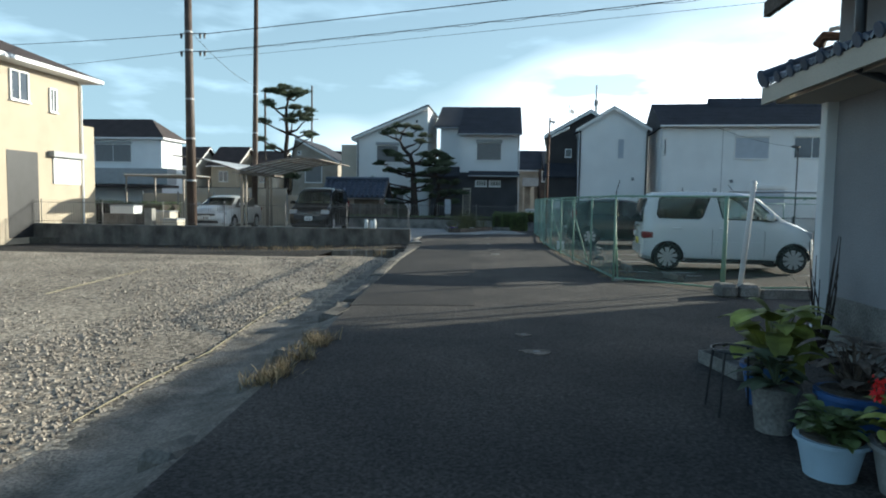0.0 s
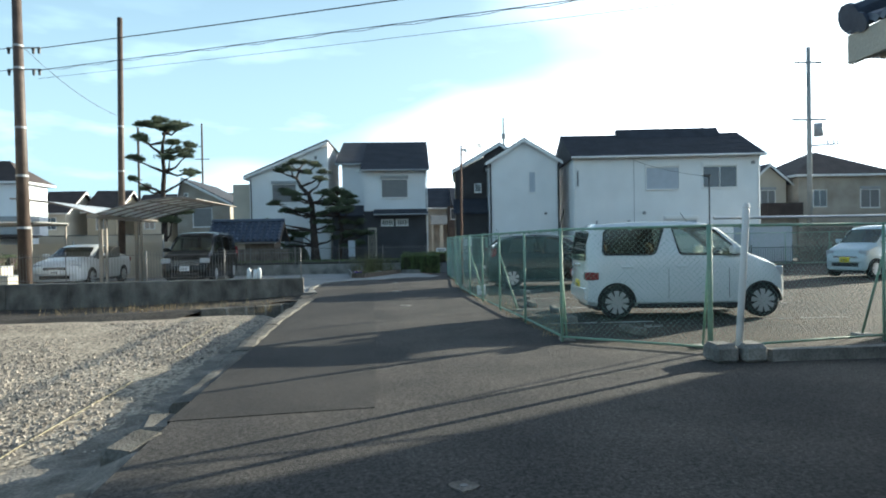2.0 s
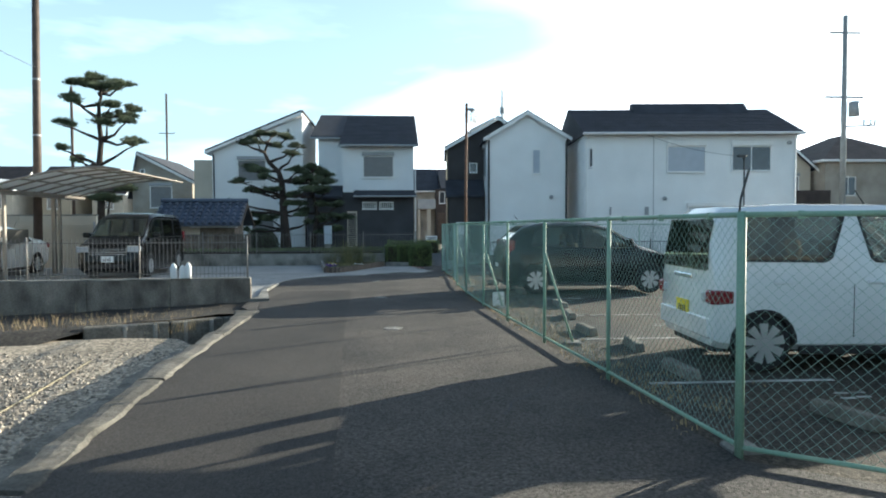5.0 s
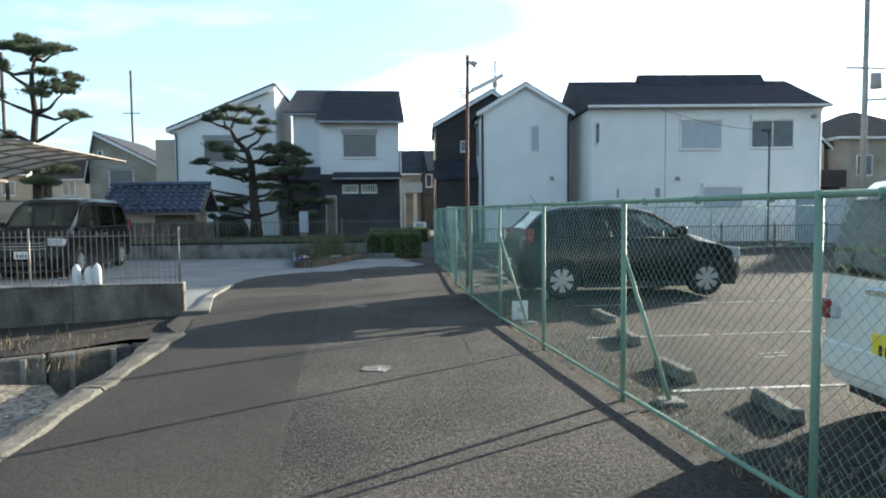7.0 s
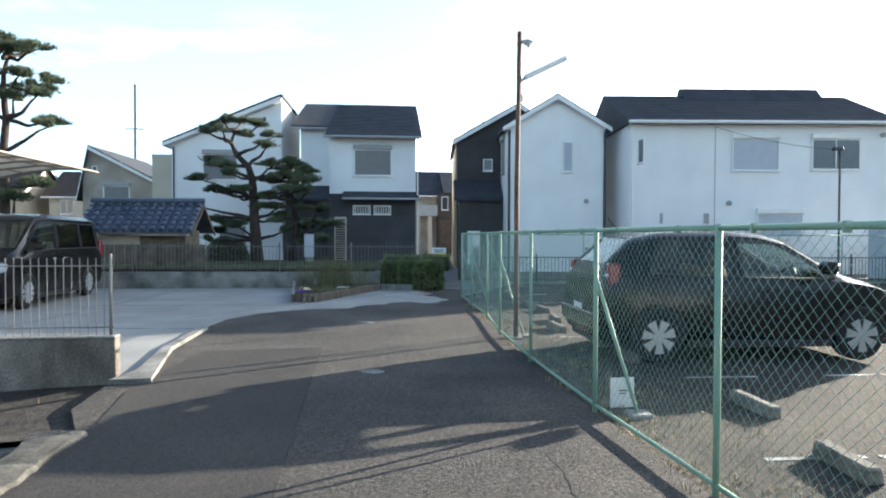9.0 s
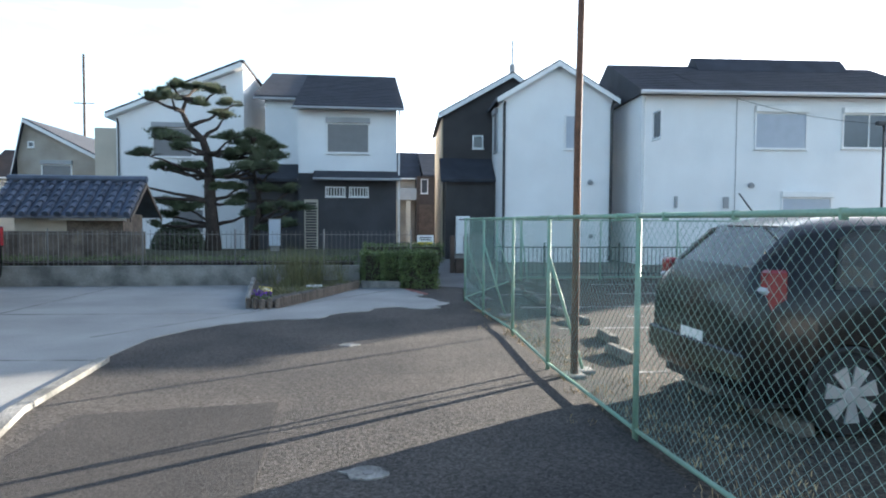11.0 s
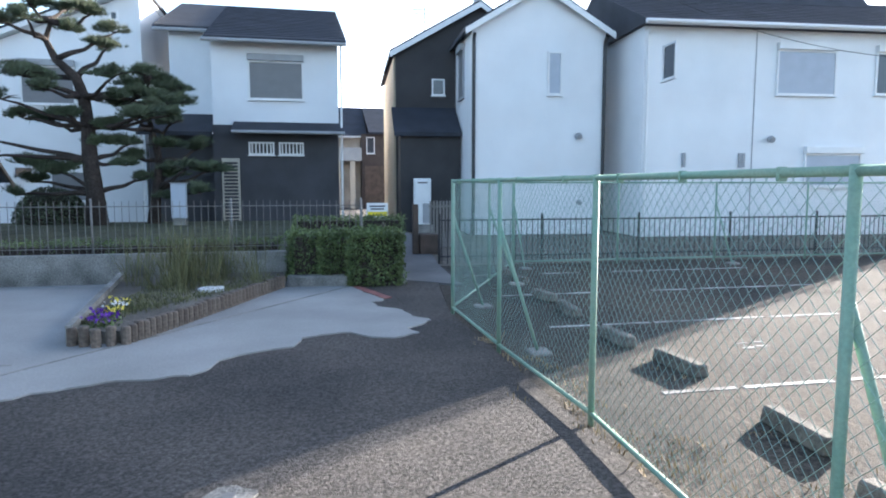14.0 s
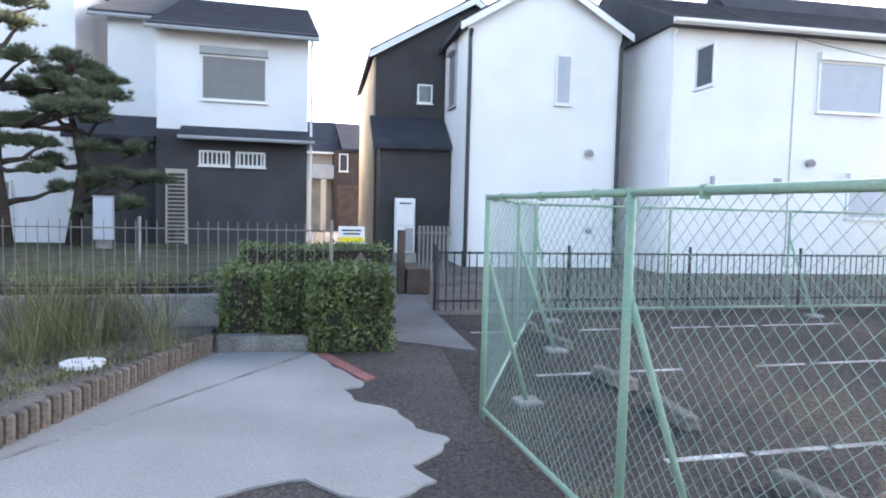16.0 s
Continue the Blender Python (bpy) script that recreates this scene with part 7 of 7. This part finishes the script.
part("support", tube(B(), [(0, 0.02, 0.16), (0, 0.02, 1.15)], 0.02, 6), M_DARKTRIM, sg)
structure("footpath", slab(B(), [(1.56, 28.6), (2.35, 28.0), (2.5, 30.5), (3.15, 36), (3.1, 46), (1.75, 46), (1.58, 36)], -0.1, 0.006), M_PATH, "pale worn concrete footpath between the houses", "path")
gp = thing("gate", "dark brown gate post with a low step wall and pale slats", "gate")
pbox("gate_post", gp, M_POLE, 2.32, 2.44, 32.25, 32.37, 0, 1.05, r=0.01)
pbox("step_wall", gp, M_POLE, 2.46, 2.86, 32.2, 32.45, 0, 0.42, r=0.015)
for k in range(8):
    pbox("slat", gp, M_BAR, 2.86 + k * 0.075, 2.9 + k * 0.075, 33.2, 33.225, 0.05, 1.1)
for z in (0.2, 0.95):
    pbox("rail", gp, M_BAR, 2.84, 3.46, 33.227, 33.25, z, z + 0.04)
bf = thing("board_fence", "dark weathered board fence beside the footpath", "fence")
for k in range(16):
    part("board", bevel_box(B(), 1.52 + 0.0 * k, 1.55, 29.5 + 0.3 * k, 29.77 + 0.3 * k, 0.0, 0.72 + 0.04 * math.sin(k * 2.1), r=0.004), M_WOOD, bf)

# ---- garden bed with log edging ----
bed = thing("planting_bed", "planting bed edged with upright weathered logs", "flower bed")
edge = [(-1.95, 25.13), (-1.72, 25.02), (-1.49, 25.1), (-1.2, 25.75), (-0.85, 26.6), (-0.5, 27.5), (-0.18, 28.25)]
logm = None
rl = random.Random(8)
for (xa, ya), (xb, yb) in zip(edge, edge[1:]):
    L = math.hypot(xb - xa, yb - ya)
    for k in range(max(1, int(L / 0.085))):
        f = k / max(1, int(L / 0.085))
        if logm is None:
            logm = part("log", tube(B(), [(0, 0, -0.03), (0, 0, 0.17), (0, 0, 0.185)], [0.044, 0.044, 0.036], 9), M_WOOD, bed)
            o = logm
        else:
            o = logm.copy()
            scene.collection.objects.link(o)
        o.location = (xa + (xb - xa) * f, ya + (yb - ya) * f, rl.uniform(-0.01, 0.012))
part("soil", slab(B(), [(-1.93, 25.16), (-1.5, 25.13), (-0.88, 26.65), (-0.22, 28.3), (-0.22, 28.98), (-2.5, 28.98)], 0.0, 0.13), M_EARTH, bed)
part("side_board", slab(B(), [(-2.0, 25.12), (-1.94, 25.12), (-2.46, 28.98), (-2.54, 28.98)], 0.0, 0.2), M_CONC_OLD, bed)
part("round_lid", tube(B(), [(-1.05, 27.35, 0.13), (-1.05, 27.35, 0.165)], 0.16, 18), M_SIGN, bed, "pale round lid lying in the bed")
for k, (x, y, mm) in enumerate([(-1.8, 25.35, M_PURPLE), (-1.7, 25.32, M_PURPLE), (-1.75, 25.5, M_PURPLE), (-1.78, 25.75, M_YELLOWPETAL), (-1.85, 25.7, M_PURPLE), (-1.8, 26.1, M_SIGN), (-1.85, 26.3, M_YELLOWPETAL)]):
    fl = thing("pansy", "low pansy plant in flower in the bed", "flowers", pose(x, y, 0.13), group="pansies in the bed")
    v, f = leaf_cloud([Vector((rl.gauss(0, 0.05), rl.gauss(0, 0.05), rl.uniform(0, 0.06))) for _ in range(60)], 0.05, rl)
    mesh_part("leaves", v, f, M_HEDGE, fl)
    v, f = leaf_cloud([Vector((rl.gauss(0, 0.05), rl.gauss(0, 0.05), rl.uniform(0.06, 0.11))) for _ in range(26)], 0.034, rl, up=0.8, w=0.9)
    tagged(mesh_part("petals", v, f, mm, fl), kind="stuff")

# ---- car port ----
cp = thing("car_port", "aluminium car port with grey polycarbonate roof sheets", "car port")
for y in (23.0, 25.9):
    part("post", bevel_box(B(), -10.48, -10.36, y - 0.05, y + 0.05, 0.0, 2.36, r=0.01), M_CHAMP, cp)
    part("post", bevel_box(B(), -10.27, -10.2, y - 0.05, y + 0.05, 0.0, 2.36, r=0.01), M_CHAMP, cp)
part("beam", bevel_box(B(), -10.55, -10.2, 22.3, 27.5, 2.36, 2.46, r=0.01), M_CHAMP, cp)


def wing(s):
    prof = [(0.0, 2.49), (0.8, 2.72), (1.7, 2.93), (2.5, 3.03), (3.0, 3.03), (3.4, 2.96)] if s > 0 else [(0.0, 2.49), (0.7, 2.72), (1.5, 2.92), (2.2, 3.02), (2.75, 3.06)]
    ya, yb = 22.5, 27.4
    for i in range(7):
        y = ya + (yb - ya) * i / 6
        part("rafter", tube(B(), [(-10.37 + s * a, y, z) for a, z in prof], 0.03, 6), M_CHAMP, cp)
    for i in range(6):
        y0, y1 = ya + (yb - ya) * i / 6 + 0.03, ya + (yb - ya) * (i + 1) / 6 - 0.03
        bm = B()
        top = [[bm.verts.new((-10.37 + s * a, y, z + 0.025)) for a, z in prof] for y in (y0, y1)]
        low = [[bm.verts.new((-10.37 + s * a, y, z + 0.015)) for a, z in prof] for y in (y0, y1)]
        for k in range(len(prof) - 1):
            bm.faces.new((top[0][k], top[0][k + 1], top[1][k + 1], top[1][k]))
            bm.faces.new((low[0][k + 1], low[0][k], low[1][k], low[1][k + 1]))
        part("roof_sheet", bm, M_POLY, cp)
    for a, z in prof[1:]:
        part("purlin", tube(B(), [(-10.37 + s * a, ya - 0.05, z + 0.0), (-10.37 + s * a, yb + 0.05, z + 0.0)], 0.022, 6), M_CHAMP, cp)


wing(1)
wing(-1)

# ---- tiled garden shed ----
sh = thing("garden_shed", "small garden shed with a blue-grey tiled roof and board walls", "shed")
pbox("wall", sh, M_BEIGE, -9.3, -8.0, 32.75, 34.3, 0.0, 1.62)
pbox("board_wall", sh, M_WOOD, -7.99, -6.55, 32.75, 34.3, 0.0, 1.6)
pbox("lintel", sh, M_TRIM, -8.3, -6.4, 32.45, 32.55, 1.42, 1.5)
bm = B()
extrude_profile(bm, [(32.25, 1.48), (33.5, 2.42), (34.8, 1.5), (34.8, 1.58), (33.5, 2.5), (32.25, 1.56)], "x", -9.75, -6.2)
rf = part("roof", bm, M_TILE, sh)
for k in range(13):
    x = -9.7 + k * 0.285
    for j in range(6):
        f0, f1 = j / 6, (j + 1) / 6
        bm = tube(B(), [(x, 32.2 + 1.28 * f0, 1.585 + 0.94 * f0), (x, 32.2 + 1.28 * f1 + 0.02, 1.555 + 0.94 * f1)], [0.085, 0.07], 8)
        part("roof_tile", bm, M_TILE, rf)
part("ridge", tube(B(), [(-9.8, 33.5, 2.58), (-6.15, 33.5, 2.58)], 0.1, 8), M_TILE, rf)
part("gable_board", extrude_profile(B(), [(32.2, 1.38), (33.5, 2.36), (34.85, 1.4), (34.85, 1.5), (33.5, 2.48), (32.2, 1.5)], "x", -6.19, -6.15), M_WOOD, rf)
gw = thing("garden_board_fence", "dark board fence beside the garden shed", "fence")
for k in range(26):
    part("board", bevel_box(B(), -13.4 + k * 0.3, -13.12 + k * 0.3, 31.6, 31.63, 0.0, 1.15, r=0.004), M_WOOD, gw)
lw2 = thing("panel_fence", "pale beige panel fence behind the car port", "fence")
for k in range(5):
    part("panel", bevel_box(B(), -18 + k * 1.9, -16.13 + k * 1.9, 28.6, 28.66, 0.0, 1.55, r=0.006), M_BEIGE, lw2)
    part("post", tube(B(), [(-18.02 + k * 1.9, 28.6, 0), (-18.02 + k * 1.9, 28.6, 1.65)], 0.04, 6), M_GREYTRIM, lw2)

# white bottles tied to the bar fence
for k, (dx, hgt) in enumerate(((-0.14, 0.3), (0.02, 0.26), (0.12, 0.31))):
    bo = thing("plastic_bottle", "white water-filled plastic bottle standing on the wall", "bottle", pose(-3.85 + dx, 17.52 + 0.02 * k, 0.455), group="bottles on the wall")
    part("bottle_body", tube(B(), [(0, 0, 0), (0, 0, 0.02), (0, 0, hgt * 0.7), (0, 0, hgt * 0.86), (0, 0, hgt * 0.93)], [0.05, 0.058, 0.058, 0.045, 0.022], 12), M_SIGN, bo, smooth=True)
    part("cap", tube(B(), [(0, 0, hgt * 0.93), (0, 0, hgt)], 0.018, 10), M_TRIM, bo)
rk = thing("pale_rock", "pale rock lying in the ditch", "rock", pose(-3.9, 15.3, -0.42))
bm = B()
bmesh.ops.create_icosphere(bm, subdivisions=2, radius=0.14)
for v in bm.verts:
    v.co *= 0.8 + 0.5 * noise.noise(v.co * 7)
    v.co.z += 0.1
part("stone", bm, M_SIGN, rk)
fc = thing("flat_car_port", "flat pale car port roof on thin dark posts", "car port")
pbox("roof", fc, M_POLY, -17.3, -14.3, 25.8, 28.4, 2.38, 2.42)
for z, y in ((2.3, 25.8), (2.3, 28.33)):
    pbox("beam", fc, M_CHAMP, -17.3, -14.3, y, y + 0.07, z, z + 0.079)
for x, y in ((-17.2, 25.84), (-14.4, 25.84), (-17.2, 28.36), (-14.4, 28.36)):
    part("post", tube(B(), [(x, y, -0.05), (x, y, 2.3)], 0.04, 8), M_CHAMP, fc)
yw_ = thing("yard_gate_wall", "low dark concrete gate wall beside the cream house", "wall", kind="structure")
pbox("wall_panel", yw_, M_BLOCK, -13.9, -12.3, 18.9, 19.05, -0.1, 0.75, r=0.01)
pbox("gate_pillar", yw_, M_CONC_OLD, -12.28, -12.0, 18.85, 19.13, -0.1, 0.95, r=0.01)
# clutter at the cream house
for k, (x, y, w, h) in enumerate(((-13.4, 19.6, 0.9, 1.0), (-12.4, 20.2, 1.0, 0.8), (-11.4, 19.2, 0.6, 0.55))):
    st_ = thing("storage_box", "grey garden storage box beside the cream house", "storage box", pose(x, y, 0))
    part("body", bevel_box(B(), -w / 2, w / 2, -0.3, 0.3, 0, h, r=0.02), M_BEIGE if k else M_TRIM, st_)
    part("lid", bevel_box(B(), -w / 2 - 0.02, w / 2 + 0.02, -0.32, 0.32, h, h + 0.05, r=0.015), M_GREYTRIM, st_)
hedge([(-17.5, -12.6, 20.8, 22.2, 0.0, 1.15)], 5000, 0.07, "untrimmed dark garden shrubs beside the driveway", 14, name="shrubs")

# ---- beige wall behind the car port, grey cabinet by the pines ----
wc = thing("wall_car_port", "beige rendered boundary wall behind the car port", "wall", kind="structure")
for k in range(4):
    pbox("wall_panel", wc, M_BEIGE, -16.4 + k * 1.37, -15.04 + k * 1.37, 29.9, 30.05, -0.1, 1.88, r=0.01)
pbox("coping", wc, M_CONC_OLD, -16.42, -10.9, 29.88, 30.07, 1.882, 1.93, r=0.008)
uc = thing("utility_cabinet", "pale grey utility cabinet standing in the garden", "cabinet")
pbox("body", uc, M_SHUTTER2, -3.24, -2.88, 36.5, 36.72, 0.6, 1.48, r=0.015)
pbox("lid", uc, M_GREYTRIM, -3.26, -2.86, 36.48, 36.74, 1.482, 1.51, r=0.008)
pbox("plinth", uc, M_CONC_OLD, -3.2, -2.92, 36.53, 36.69, 0.4, 0.598)
